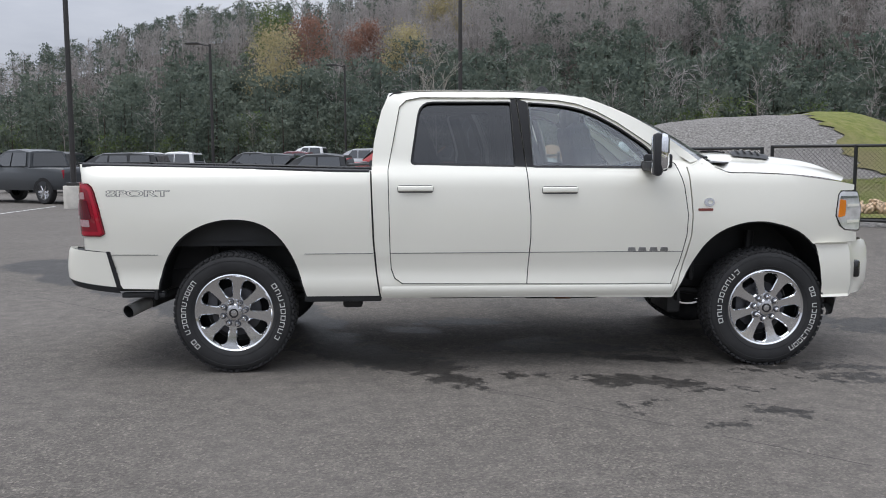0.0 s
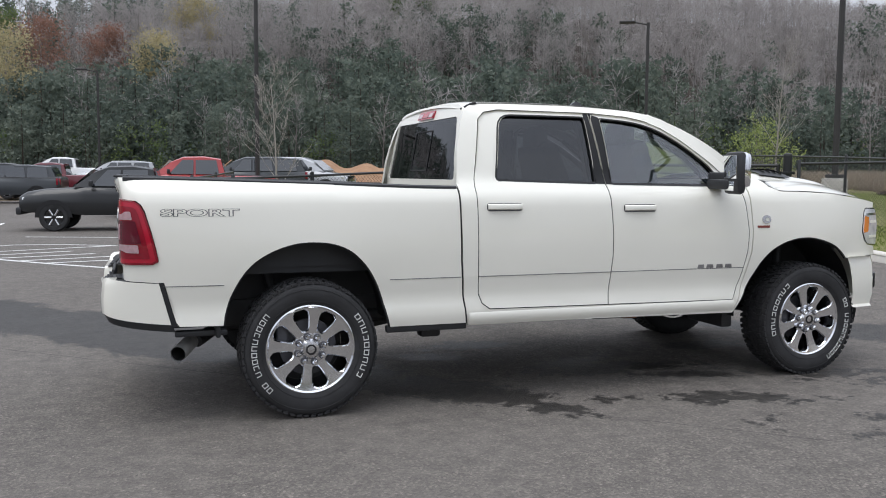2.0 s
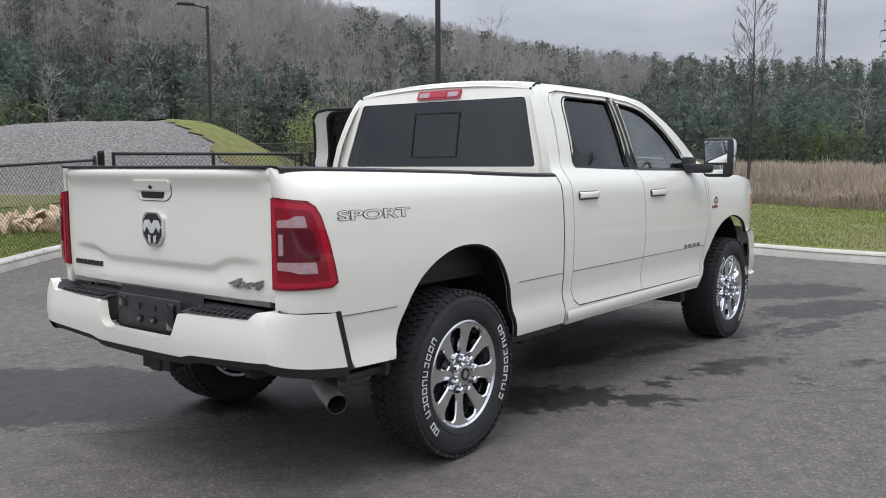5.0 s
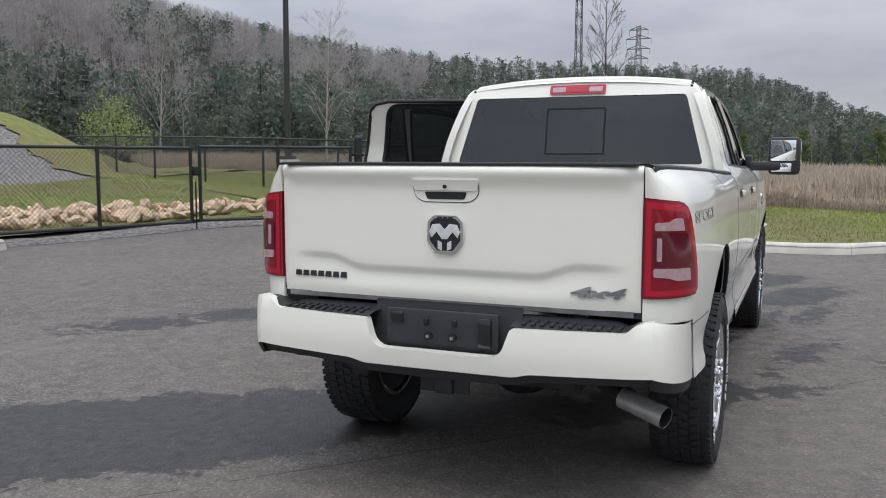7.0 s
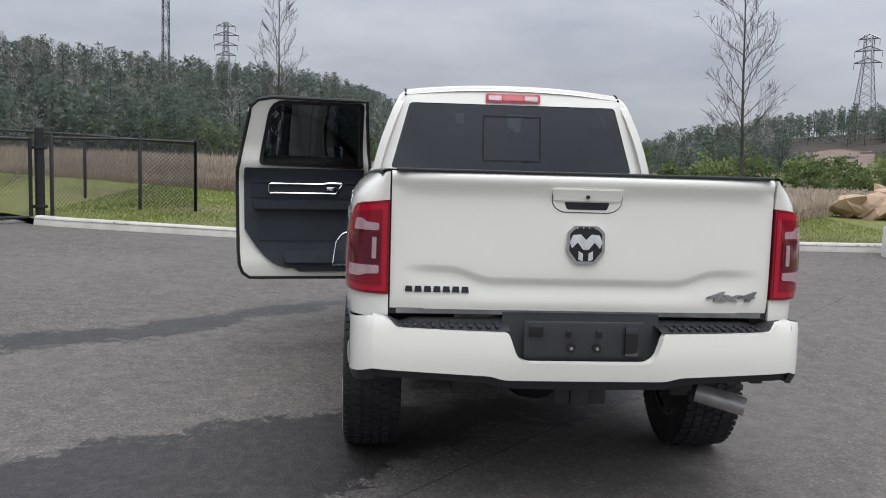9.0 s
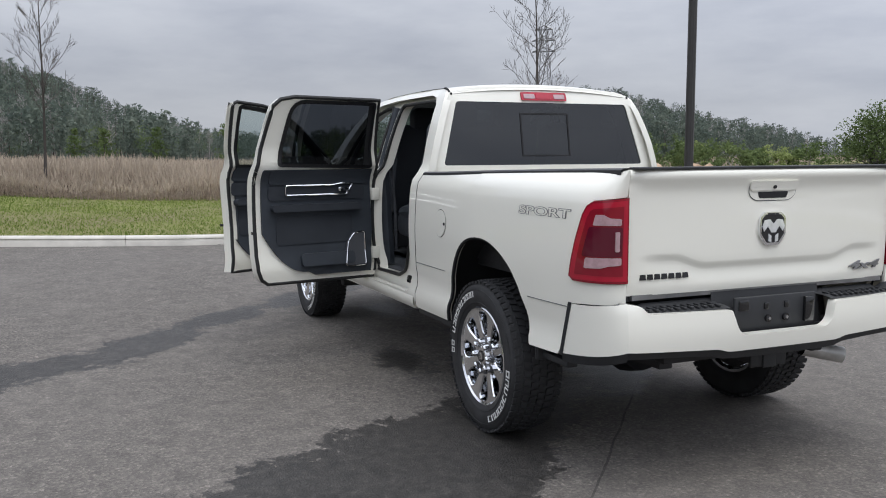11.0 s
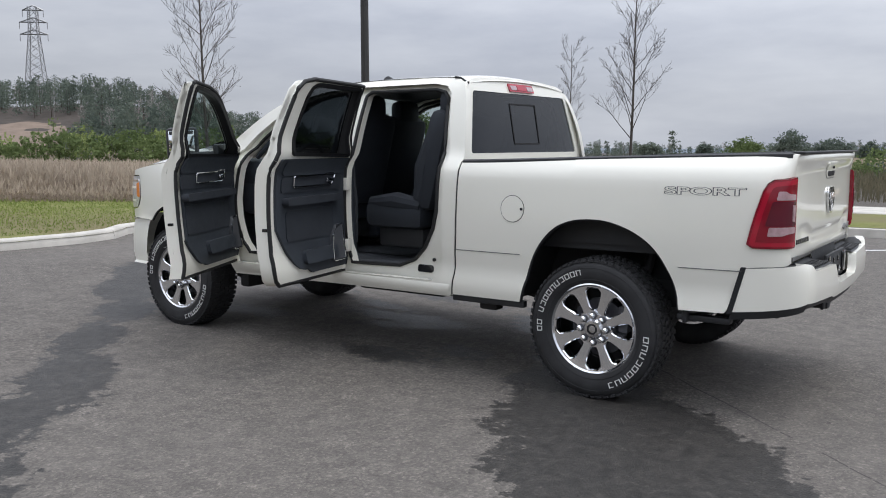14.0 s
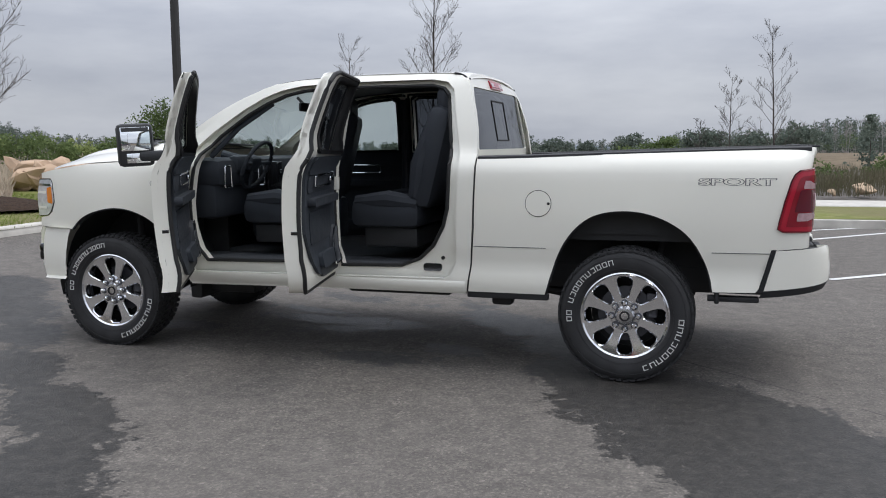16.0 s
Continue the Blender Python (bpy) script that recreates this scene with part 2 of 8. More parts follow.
    hgt = m.math("ADD", m.math("MULTIPLY", agg.outputs["Distance"], 0.6), m.math("MULTIPLY", grain, 0.4))
    m.bump(hgt, 0.6, 0.008)
    return m.m


WET = [
    (0.15, 0.80, 129, 0.50, 0.47), (-0.25, 1.35, 129, 0.60, 0.66), (-0.62, 1.80, 129, 0.70, 0.72), (-1.05, 2.38, 129, 0.80, 0.74), (0.52, 0.22, 129, 0.60, 0.24), (-1.7, 3.1, 127, 0.95, 0.68), (-2.7, 4.2, 130, 1.0, 0.75), (-3.7, 5.3, 130, 1.1, 0.7),
    (2.95, 2.55, -38, 0.85, 0.30), (3.9, 1.75, -42, 0.75, 0.27), (2.35, 3.35, -50, 0.75, 0.28), (1.65, 4.0, -45, 0.7, 0.20), (4.75, 0.85, -42, 0.7, 0.27), (5.6, 0.1, -40, 0.85, 0.42), (6.4, -0.7, -45, 0.85, 0.48),
    (1.72, 0.79, -5, 0.42, 0.19), (1.27, 0.46, -20, 0.26, 0.13), (2.3, 3.2, -35, 0.85, 0.10), (1.5, 3.9, -35, 0.6, 0.09),
    (0.75, -0.35, -40, 0.6, 0.28), (1.2, -0.75, -35, 0.52, 0.28), (1.55, -1.25, -60, 0.32, 0.14), (2.0, -1.16, 0, 0.15, 0.07),
    (2.5, -0.35, -5, 0.75, 0.18), (3.0, -0.75, -10, 0.45, 0.10), (2.75, -1.38, -15, 0.42, 0.16), (3.15, -1.62, -10, 0.24, 0.06), (3.42, -2.12, -20, 0.18, 0.12), (2.62, -1.9, 10, 0.11, 0.06), (3.05, -2.33, 0, 0.11, 0.05), (2.5, -2.05, 0, 0.07, 0.04),
    (4.6, -1.5, -10, 0.6, 0.14), (5.6, -1.3, -30, 0.8, 0.35), (4.1, -1.1, 0, 0.5, 0.12), (2.2, -0.1, 20, 0.5, 0.12),
    (3.7, 0.2, 0, 0.4, 0.2),
]
ASPHALT = asphalt_material()


def ground_material(name, stops, scale, bump=0.6, second=None):
    m = Mat(name)
    p = m.coord()
    a = m.noise(p, scale, 8, 0.65)
    c = m.ramp(a, stops)
    if second:
        c = m.mix(m.ramp(m.noise(p, scale * 0.08, 4), [(0.42, (0, 0, 0)), (0.6, (1, 1, 1))]), c, second)
    c = m.mix(m.math("MULTIPLY", m.noise(p, scale * 9, 3), 0.5), c, stops[0][1])
    m.set(Base_Color=c, Roughness=0.92, Specular_IOR_Level=0.2)
    m.bump(m.noise(p, scale * 5, 4), bump, 0.04)
    return m.m


GRASS = ground_material("lawn_soil", [(0.3, (0.10, 0.118, 0.032)), (0.5, (0.18, 0.195, 0.055)), (0.75, (0.29, 0.25, 0.125))], 3.5, second=(0.185, 0.155, 0.085))
FIELD = ground_material("dry_field", [(0.3, (0.10, 0.075, 0.05)), (0.6, (0.20, 0.155, 0.10)), (0.8, (0.13, 0.12, 0.06))], 1.2)
LITTER = ground_material("forest_floor", [(0.3, (0.045, 0.038, 0.033)), (0.6, (0.085, 0.071, 0.060)), (0.8, (0.062, 0.058, 0.046))], 0.5)
SCARRED = ground_material("eroded_brown_slope", [(0.3, (0.15, 0.115, 0.09)), (0.7, (0.27, 0.205, 0.16))], 0.35)
MULCH = ground_material("bark_mulch", [(0.3, (0.03, 0.02, 0.014)), (0.7, (0.10, 0.06, 0.04))], 14, bump=1.0)
CLAY = ground_material("bare_clay_bank", [(0.3, (0.26, 0.15, 0.09)), (0.7, (0.40, 0.25, 0.15))], 1.5)
GRAVEL = ground_material("crushed_stone", [(0.32, (0.10, 0.095, 0.09)), (0.5, (0.29, 0.275, 0.26)), (0.68, (0.52, 0.50, 0.47))], 14.0, bump=1.0)
CONCRETE = simple("weathered_concrete", (0.50, 0.475, 0.43), 0.85, var=0.16, scale=3.5, bump=0.4, bscale=90)
ROCKB = simple("brown_boulder_stone", (0.44, 0.31, 0.21), 0.85, var=0.3, scale=2.0, bump=0.8, bscale=12)
ROCKM = simple("tan_riprap_stone", (0.56, 0.42, 0.29), 0.85, var=0.4, scale=3.0, bump=0.8, bscale=18)
LINEW = simple("road_paint_white", (0.62, 0.62, 0.60), 0.7, var=0.25, scale=20)


# far woods tinted blue-grey: the haze of distance is put into the colour
FARHILL = simple("hazed_far_hills", (0.15, 0.18, 0.215), 0.95, var=0.2, scale=0.02)


def foliage(name, dark, lite, trans=0.4):
    m = Mat(name)
    geo = m.n("ShaderNodeNewGeometry")
    rnd = geo.outputs["Random Per Island"]
    broad = m.noise(geo.outputs["Position"], 0.12, 3)
    c = m.ramp(m.math("ADD", m.math("MULTIPLY", rnd, 0.6), m.math("MULTIPLY", m.math("SUBTRACT", broad, 0.5), 1.6), True), [(0.0, dark), (1.0, lite)])
    m.set(Base_Color=c, Roughness=0.8, Specular_IOR_Level=0.15)
    if trans:
        tl, mx = m.n("ShaderNodeBsdfTranslucent"), m.n("ShaderNodeMixShader")
        m.link(c, tl.inputs[0])
        mx.inputs[0].default_value = trans
        m.link(m.b.outputs[0], mx.inputs[1])
        m.link(tl.outputs[0], mx.inputs[2])
        m.link(mx.outputs[0], m.nt.nodes["Material Output"].inputs[0])
    return m.m


# needle greens paler and bluer than life, carrying the haze over the woods
PINE = foliage("pine_needles", (0.096, 0.123, 0.103), (0.222, 0.252, 0.196))
OLIVE = foliage("spring_leaves", (0.085, 0.122, 0.046), (0.225, 0.28, 0.115))
FRESH = foliage("fresh_bright_leaves", (0.20, 0.25, 0.085), (0.45, 0.50, 0.22))
YELLOWL = foliage("pale_yellow_catkins", (0.36, 0.31, 0.17), (0.60, 0.53, 0.33))
REDL = foliage("red_maple_buds", (0.25, 0.14, 0.105), (0.40, 0.24, 0.185))
BUDS = foliage("grey_brown_twigs", (0.33, 0.305, 0.295), (0.52, 0.49, 0.465))
BARKG = foliage("grey_bark", (0.25, 0.23, 0.218), (0.50, 0.468, 0.44))
BARKS = foliage("grey_sapling_bark", (0.10, 0.088, 0.08), (0.19, 0.17, 0.155))
BARKP = foliage("pale_young_bark", (0.42, 0.39, 0.35), (0.60, 0.56, 0.52))
BARKD = foliage("dark_pine_bark", (0.07, 0.06, 0.05), (0.14, 0.115, 0.095))
REED = foliage("dry_reeds", (0.36, 0.30, 0.235), (0.70, 0.59, 0.46))
REEDLOW = foliage("dull_brown_stems", (0.27, 0.215, 0.175), (0.44, 0.36, 0.29))
ROUGH = foliage("rough_grass_stems", (0.12, 0.11, 0.07), (0.26, 0.225, 0.155))
BLADE = foliage("grass_blades", (0.11, 0.165, 0.030), (0.29, 0.335, 0.105))

# ---------------------------------------------------------------- mesh helpers


def obj_from(name, verts, faces, mat, parent=None, label="", smooth=False):
    me = bpy.data.meshes.new(name)
    me.from_pydata([tuple(v) for v in verts], [], [tuple(f) for f in faces])
    me.materials.append(mat)
    if smooth:
        me.polygons.foreach_set("use_smooth", [True] * len(me.polygons))
    me.update()
    ob = new(name, me)
    if parent is not None:
        ob.parent = parent
    if label:
        ob["label"] = label
    return ob


def part(name, bm, material, parent, label="", smooth=True, angle=35):
    """Links a bmesh as one mesh object under a thing or under a part."""
    me = bpy.data.meshes.new(name)
    bmesh.ops.recalc_face_normals(bm, faces=bm.faces)
    if smooth:
        lim = radians(angle)
        for e in bm.edges:
            e.smooth = not (len(e.link_faces) == 2 and e.calc_face_angle(0) > lim)
        for f in bm.faces:
            f.smooth = True
    bm.to_mesh(me)
    bm.free()
    me.materials.append(material)
    ob = new(name, me)
    ob.parent = parent
    if label:
        ob["label"] = label
    return ob


def thing(name, m, label, category, group="", kind=""):
    ob = new(name)
    ob.empty_display_size = 0.2
    ob.matrix_world = m
    return tagged(ob, label, category, group, kind)


def box(bm, cx, cy, cz, sx, sy, sz, bevel=0.0, rot=None):
    r = bmesh.ops.create_cube(bm, size=1.0)
    vs = r["verts"]
    bmesh.ops.scale(bm, vec=(sx, sy, sz), verts=vs)
    if bevel:
        es = list({e for v in vs for e in v.link_edges})
        b = bmesh.ops.bevel(bm, geom=es, offset=bevel, segments=2, affect="EDGES", profile=0.5)
        vs = list({v for f in b["faces"] for v in f.verts} | {v for v in vs if v.is_valid})
        vs = [v for v in vs if v.is_valid]
    if rot is not None:
        bmesh.ops.rotate(bm, cent=(0, 0, 0), matrix=rot, verts=vs)
    bmesh.ops.translate(bm, vec=(cx, cy, cz), verts=vs)
    return vs


def tube(bm, pts, radii, seg=10, cap=True):
    """A swept round bar along points."""
    pts = [Vector(p) for p in pts]
    if isinstance(radii, (int, float)):
        radii = [radii] * len(pts)
    rings = []
    for i, p in enumerate(pts):
        d = (pts[min(i + 1, len(pts) - 1)] - pts[max(i - 1, 0)]).normalized()
        ref = Vector((0, 0, 1)) if abs(d.z) < 0.9 else Vector((1, 0, 0))
        u = d.cross(ref).normalized()
        v = d.cross(u).normalized()
        rings.append([bm.verts.new(p + radii[i] * (math.cos(2 * math.pi * k / seg) * u + math.sin(2 * math.pi * k / seg) * v)) for k in range(seg)])
    for a, b in zip(rings, rings[1:]):
        for k in range(seg):
            bm.faces.new((a[k], a[(k + 1) % seg], b[(k + 1) % seg], b[k]))
    if cap:
        bm.faces.new(rings[0][::-1])
        bm.faces.new(rings[-1])
    return rings


def lathe(bm, prof, seg=48, axis="y", closed=False):
    """Turns a profile of (radius, offset) round an axis through the origin."""
    rings = []
    for r, o in prof:
        ring = []
        for k in range(seg):
            a = 2 * math.pi * k / seg
            c, s = r * math.cos(a), r * math.sin(a)
            ring.append(bm.verts.new((c, o, s) if axis == "y" else ((c, s, o) if axis == "z" else (o, c, s))))
        rings.append(ring)
    pairs = list(zip(rings, rings[1:])) + ([(rings[-1], rings[0])] if closed else [])
    for a, b in pairs:
        for k in range(seg):
            bm.faces.new((a[k], a[(k + 1) % seg], b[(k + 1) % seg], b[k]))
    return rings


def catmull(table, x):
    """Smooth interpolation through (x, y) pairs in rising x."""
    if x <= table[0][0]:
        return table[0][1]
    if x >= table[-1][0]:
        return table[-1][1]
    for i in range(len(table) - 1):
        if table[i][0] <= x <= table[i + 1][0]:
            break
    x1, y1 = table[i]
    x2, y2 = table[i + 1]
    x0, y0 = table[i - 1] if i else (2 * x1 - x2, y1)
    x3, y3 = table[i + 2] if i + 2 < len(table) else (2 * x2 - x1, y2)
    h = x2 - x1
    m1 = (y2 - y0) / (x2 - x0) * h
    m2 = (y3 - y1) / (x3 - x1) * h
    t = (x - x1) / h
    return (2 * t**3 - 3 * t**2 + 1) * y1 + (t**3 - 2 * t**2 + t) * m1 + (-2 * t**3 + 3 * t**2) * y2 + (t**3 - t**2) * m2


def sstep(a, b, x):
    t = min(1, max(0, (x - a) / (b - a)))
    return t * t * (3 - 2 * t)


def dense(poly, step, closed=True):
    out = []
    n = len(poly)
    for i in range(n if closed else n - 1):
        (ax, ay), (bx, by) = poly[i], poly[(i + 1) % n]
        k = max(1, int(math.hypot(bx - ax, by - ay) / step + 0.5))
        out += [(ax + (bx - ax) * j / k, ay + (by - ay) * j / k) for j in range(k)]
    if not closed:
        out.append(poly[-1])
    return out


def rounded(poly, r, n=4):
    """Rounds the corners of a polygon; r is one radius or one for each corner."""
    out = []
    m = len(poly)
    for i in range(m):
        p, a, b = Vector(poly[i]), Vector(poly[i - 1]), Vector(poly[(i + 1) % m])
        ri = r[i] if isinstance(r, (list, tuple)) else r
        la, lb = (a - p).length, (b - p).length
        d = min(ri, la * 0.49, lb * 0.49)
        if d < 1e-4:
            out.append(tuple(p))
            continue
        s, e = p + (a - p) / la * d, p + (b - p) / lb * d
        for k in range(n + 1):
            t = k / n
            q = (1 - t) ** 2 * s + 2 * t * (1 - t) * p + t * t * e
            out.append((q.x, q.y))
    return out


def inside(poly, x, y):
    c = False
    j = len(poly) - 1
    for i in range(len(poly)):
        xi, yi = poly[i]
        xj, yj = poly[j]
        if (yi > y) != (yj > y) and x < (xj - xi) * (y - yi) / (yj - yi) + xi:
            c = not c
        j = i
    return c


def edge_dist(poly, x, y):
    best = 9e9
    for i in range(len(poly)):
        ax, ay = poly[i - 1]
        bx, by = poly[i]
        dx, dy = bx - ax, by - ay
        q = dx * dx + dy * dy
        t = 0 if q == 0 else min(1, max(0, ((x - ax) * dx + (y - ay) * dy) / q))
        best = min(best, (x - ax - t * dx) ** 2 + (y - ay - t * dy) ** 2)
    return math.sqrt(best)


def inset(poly, d):
    """Moves a polygon's outline inwards by d."""
    n = len(poly)
    area = sum(poly[i - 1][0] * poly[i][1] - poly[i][0] * poly[i - 1][1] for i in range(n))
    sg = 1 if area > 0 else -1
    out = []
    for i in range(n):
        a, p, b = Vector(poly[i - 1]), Vector(poly[i]), Vector(poly[(i + 1) % n])
        e1, e2 = (p - a), (b - p)
        if e1.length < 1e-6 or e2.length < 1e-6:
            continue
        n1, n2 = Vector((-e1.y, e1.x)).normalized() * sg, Vector((-e2.y, e2.x)).normalized() * sg
        m = n1 + n2
        if m.length < 1e-3:
            continue
        m.normalize()
        out.append(tuple(p + m * d / max(0.5, m.dot(n1))))
    return out


def sheet(outline, place, step=0.06, holes=(), rim=0.0, rimdir=None, edge=None):
    """A skin over a flat outline with holes, each point put into space by place(u, v); rim folds its borders back by rimdir(u, v) * rim."""
    loops = [dense(outline, edge or step)] + [dense(h, edge or step) for h in holes]
    pts, edges = [], []
    for lp in loops:
        s = len(pts)
        pts += lp
        edges += [(s + i, s + (i + 1) % len(lp)) for i in range(len(lp))]
    us, vs = [p[0] for p in loops[0]], [p[1] for p in loops[0]]
    u = min(us) + step * 0.5
    while u < max(us):
        v = min(vs) + step * 0.5
        while v < max(vs):
            if inside(loops[0], u, v) and not any(inside(h, u, v) for h in loops[1:]) and min(edge_dist(lp, u, v) for lp in loops) > step * 0.45:
                pts.append((u, v))
            v += step
        u += step
    res = delaunay_2d_cdt([Vector(p) for p in pts], edges, [], 0, 1e-5)
    bm = bmesh.new()
    bv = [bm.verts.new(place(p.x, p.y)) for p in res[0]]
    for f in res[2]:
        cx = sum(res[0][i].x for i in f) / len(f)
        cy = sum(res[0][i].y for i in f) / len(f)
        if inside(loops[0], cx, cy) and not any(inside(h, cx, cy) for h in loops[1:]):
            try:
                bm.faces.new([bv[i] for i in f])
            except ValueError:
                pass
    for v in [v for v in bm.verts if not v.link_faces]:
        bm.verts.remove(v)
    if rim:
        for lp in loops:
            top = [bm.verts.new(place(*p)) for p in lp]
            low = [bm.verts.new(Vector(place(*p)) + Vector(rimdir(*p)) * rim) for p in lp]
            for i in range(len(lp)):
                j = (i + 1) % len(lp)
                bm.faces.new((top[i], top[j], low[j], low[i]))
    return bm


def ribbon(bm, pts, normals, width, thick=0.0):
    """A flat band that follows points; width across, along the given normals."""
    a = [bm.verts.new(Vector(p) - Vector(n) * width / 2) for p, n in zip(pts, normals)]
    b = [bm.verts.new(Vector(p) + Vector(n) * width / 2) for p, n in zip(pts, normals)]
    for i in range(len(pts) - 1):
        bm.faces.new((a[i], a[i + 1], b[i + 1], b[i]))

# ---------------------------------------------------------------- the pickup truck
# truck axes: x forward from the rear axle, y to its own left, z up from the tarmac
SIDE = [(0.44, 0.955), (0.50, 0.968), (0.56, 0.981), (0.60, 0.989), (0.635, 0.988), (0.66, 0.980), (0.69, 0.974), (0.73, 0.974), (0.78, 0.980), (0.825, 0.990), (0.845, 0.989), (0.92, 0.994), (1.05, 0.999),
        (1.18, 0.996), (1.28, 0.990), (1.345, 0.9815), (1.360, 0.9775), (1.378, 0.967), (1.41, 0.945), (1.44, 0.915), (1.47, 0.898), (1.60, 0.862), (1.75, 0.812), (1.86, 0.768), (1.93, 0.732), (1.97, 0.690), (2.0, 0.64)]


def flank(x, z):
    """Half width of the body at a place along it and a height."""
    y = catmull(SIDE, z)
    if z < 1.48:
        if x < -0.3:
            t = (-0.3 - x) / 0.6
            y -= 0.032 * t * t
        if x < 1.0:
            y += 0.014 * math.exp(-((x / 0.55) ** 2)) * math.exp(-(((z - 1.0) / 0.22) ** 2))
            y -= 0.02 * sstep(1.40, 1.46, z)
        if x > 2.9:
            y += 0.030 * math.exp(-(((x - 3.72) / 0.55) ** 2)) * math.exp(-(((z - 1.0) / 0.30) ** 2))
        if x > 3.95:
            t = (x - 3.95) / 0.55
            y -= 0.085 * t * t
    elif x > 2.3:
        y -= 0.03 * ((x - 2.3) / 0.8) ** 2
    return y


def tail_place(side, out=0.0):
    """Maps (u, z) to space: the flank, then round the rear corner to the tailgate."""

    def f(u, z):
        if u >= -0.88:
            return (u, side * (flank(u, z) + out), z)
        y0 = flank(-0.88, z)
        t = min(1.0, (-0.88 - u) / 0.32)
        dz = 0.02 * sstep(1.36, 1.46, z)
        p0, p1, p2 = Vector((-0.88, y0)), Vector((-1.075 - dz, y0 - 0.028)), Vector((-1.068 - dz, 0.803))
        q = (1 - t) ** 2 * p0 + 2 * t * (1 - t) * p1 + t * t * p2
        d = 2 * (1 - t) * (p1 - p0) + 2 * t * (p2 - p1)
        nrm = Vector((d.y, -d.x)).normalized()
        nrm = nrm if nrm.y > 0 or nrm.x < 0 else -nrm
        if nrm.x > 0:
            nrm = -nrm
        q += nrm * out
        return (q.x, side * q.y, z)

    return f


def nose(x):
    """Draws the front end in slightly beyond the wheel arch."""
    return x if x < 4.3 else 4.3 + (x - 4.3) * 0.78


def flank_place(side, out=0.0):
    return lambda x, z: (nose(x), side * (flank(x, z) + out), z)


def inward(side):
    return lambda u, v: (0, -side, 0)


truck = thing("pickup_truck", Matrix(), "pearl white four-door pickup truck with both near-side doors standing open", "pickup truck")

def eased(pts, n=4):
    """A smooth run through points of a curve."""
    ts = list(range(len(pts)))
    xs, zs = [(t, p[0]) for t, p in zip(ts, pts)], [(t, p[1]) for t, p in zip(ts, pts)]
    return [(catmull(xs, k / n), catmull(zs, k / n)) for k in range((len(pts) - 1) * n + 1)]


REAR_ARCH = [(0.508, 0.536), (0.478, 0.636), (0.44, 0.76), (0.385, 0.876), (0.315, 0.968), (0.232, 1.035), (0.13, 1.072), (0.02, 1.083), (-0.08, 1.077), (-0.175, 1.053), (-0.27, 1.011), (-0.353, 0.952), (-0.42, 0.870), (-0.476, 0.763), (-0.505, 0.67), (-0.518, 0.597)]
REAR_ARCH = eased(REAR_ARCH, 3)
BEDSIDE = ([(-1.20, 1.465), (-1.03, 1.458), (-0.03, 1.438), (0.958, 1.411), (0.964, 1.25), (0.972, 0.95), (0.99, 0.72), (1.016, 0.536)] + REAR_ARCH
           + [(-0.765, 0.601), (-0.782, 0.625), (-0.835, 0.80), (-0.868, 0.858), (-0.95, 0.866), (-1.20, 0.872), (-1.20, 0.962), (-0.90, 0.966), (-0.872, 0.985), (-0.885, 1.06), (-0.905, 1.158), (-0.935, 1.27), (-0.957, 1.312), (-0.99, 1.333), (-1.20, 1.348)])
LAMP = [(-1.195, 0.970), (-0.90, 0.973), (-0.879, 0.99), (-0.891, 1.06), (-0.911, 1.158), (-0.941, 1.268), (-0.962, 1.308), (-0.993, 1.326), (-1.195, 1.341)]
LAMP = inset(LAMP, -0.004)
CABSIDE = [(1.03, 0.528), (1.004, 0.70), (0.986, 0.95), (0.976, 1.25), (0.970, 1.44), (0.985, 1.60), (1.004, 1.70), (1.04, 1.84), (1.078, 1.925), (1.13, 1.962), (1.22, 1.975), (1.5, 1.982), (1.80, 1.982), (2.10, 1.972),
           (2.35, 1.954), (2.50, 1.931), (2.60, 1.901), (2.77, 1.820), (2.97, 1.690), (3.18, 1.549), (3.33, 1.46), (3.20, 1.43), (3.228, 1.10), (3.222, 0.95), (3.165, 0.72), (3.105, 0.505)]
DOORHOLE = [(1.082, 1.423), (1.093, 0.831), (1.10, 0.72), (1.125, 0.655), (1.178, 0.618), (3.088, 0.600), (3.15, 0.75), (3.195, 0.95), (3.202, 1.098), (3.175, 1.30), (3.13, 1.455), (2.95, 1.592), (2.73, 1.732), (2.58, 1.815), (2.45, 1.865), (2.30, 1.893), (2.0, 1.912), (1.32, 1.915), (1.215, 1.895), (1.165, 1.845)]
REARDOOR = [(1.088, 1.423), (1.099, 0.831), (1.106, 0.724), (1.13, 0.662), (1.182, 0.625), (2.056, 0.616), (2.082, 0.95), (2.081, 1.10), (2.055, 1.437), (1.998, 1.906), (1.32, 1.909), (1.218, 1.889), (1.171, 1.843)]
FRONTDOOR = [(2.046, 1.904), (2.024, 1.895), (2.013, 1.868), (2.062, 1.437), (2.088, 1.10), (2.089, 0.95), (2.063, 0.616), (3.084, 0.607), (3.145, 0.755), (3.189, 0.95), (3.196, 1.098), (3.169, 1.298), (3.124, 1.450), (2.945, 1.586), (2.727, 1.726), (2.577, 1.809), (2.448, 1.859), (2.298, 1.887)]
REARGLASS = rounded([(1.250, 1.462), (1.985, 1.446), (1.962, 1.874), (1.318, 1.874)], [0.03, 0.015, 0.02, 0.09])
FRONTGLASS = rounded([(2.108, 1.442), (3.06, 1.432), (2.93, 1.565), (2.71, 1.705), (2.56, 1.785), (2.44, 1.828), (2.30, 1.852), (2.085, 1.868)], [0.015, 0.01, 0.05, 0.1, 0.1, 0.1, 0.1, 0.015])


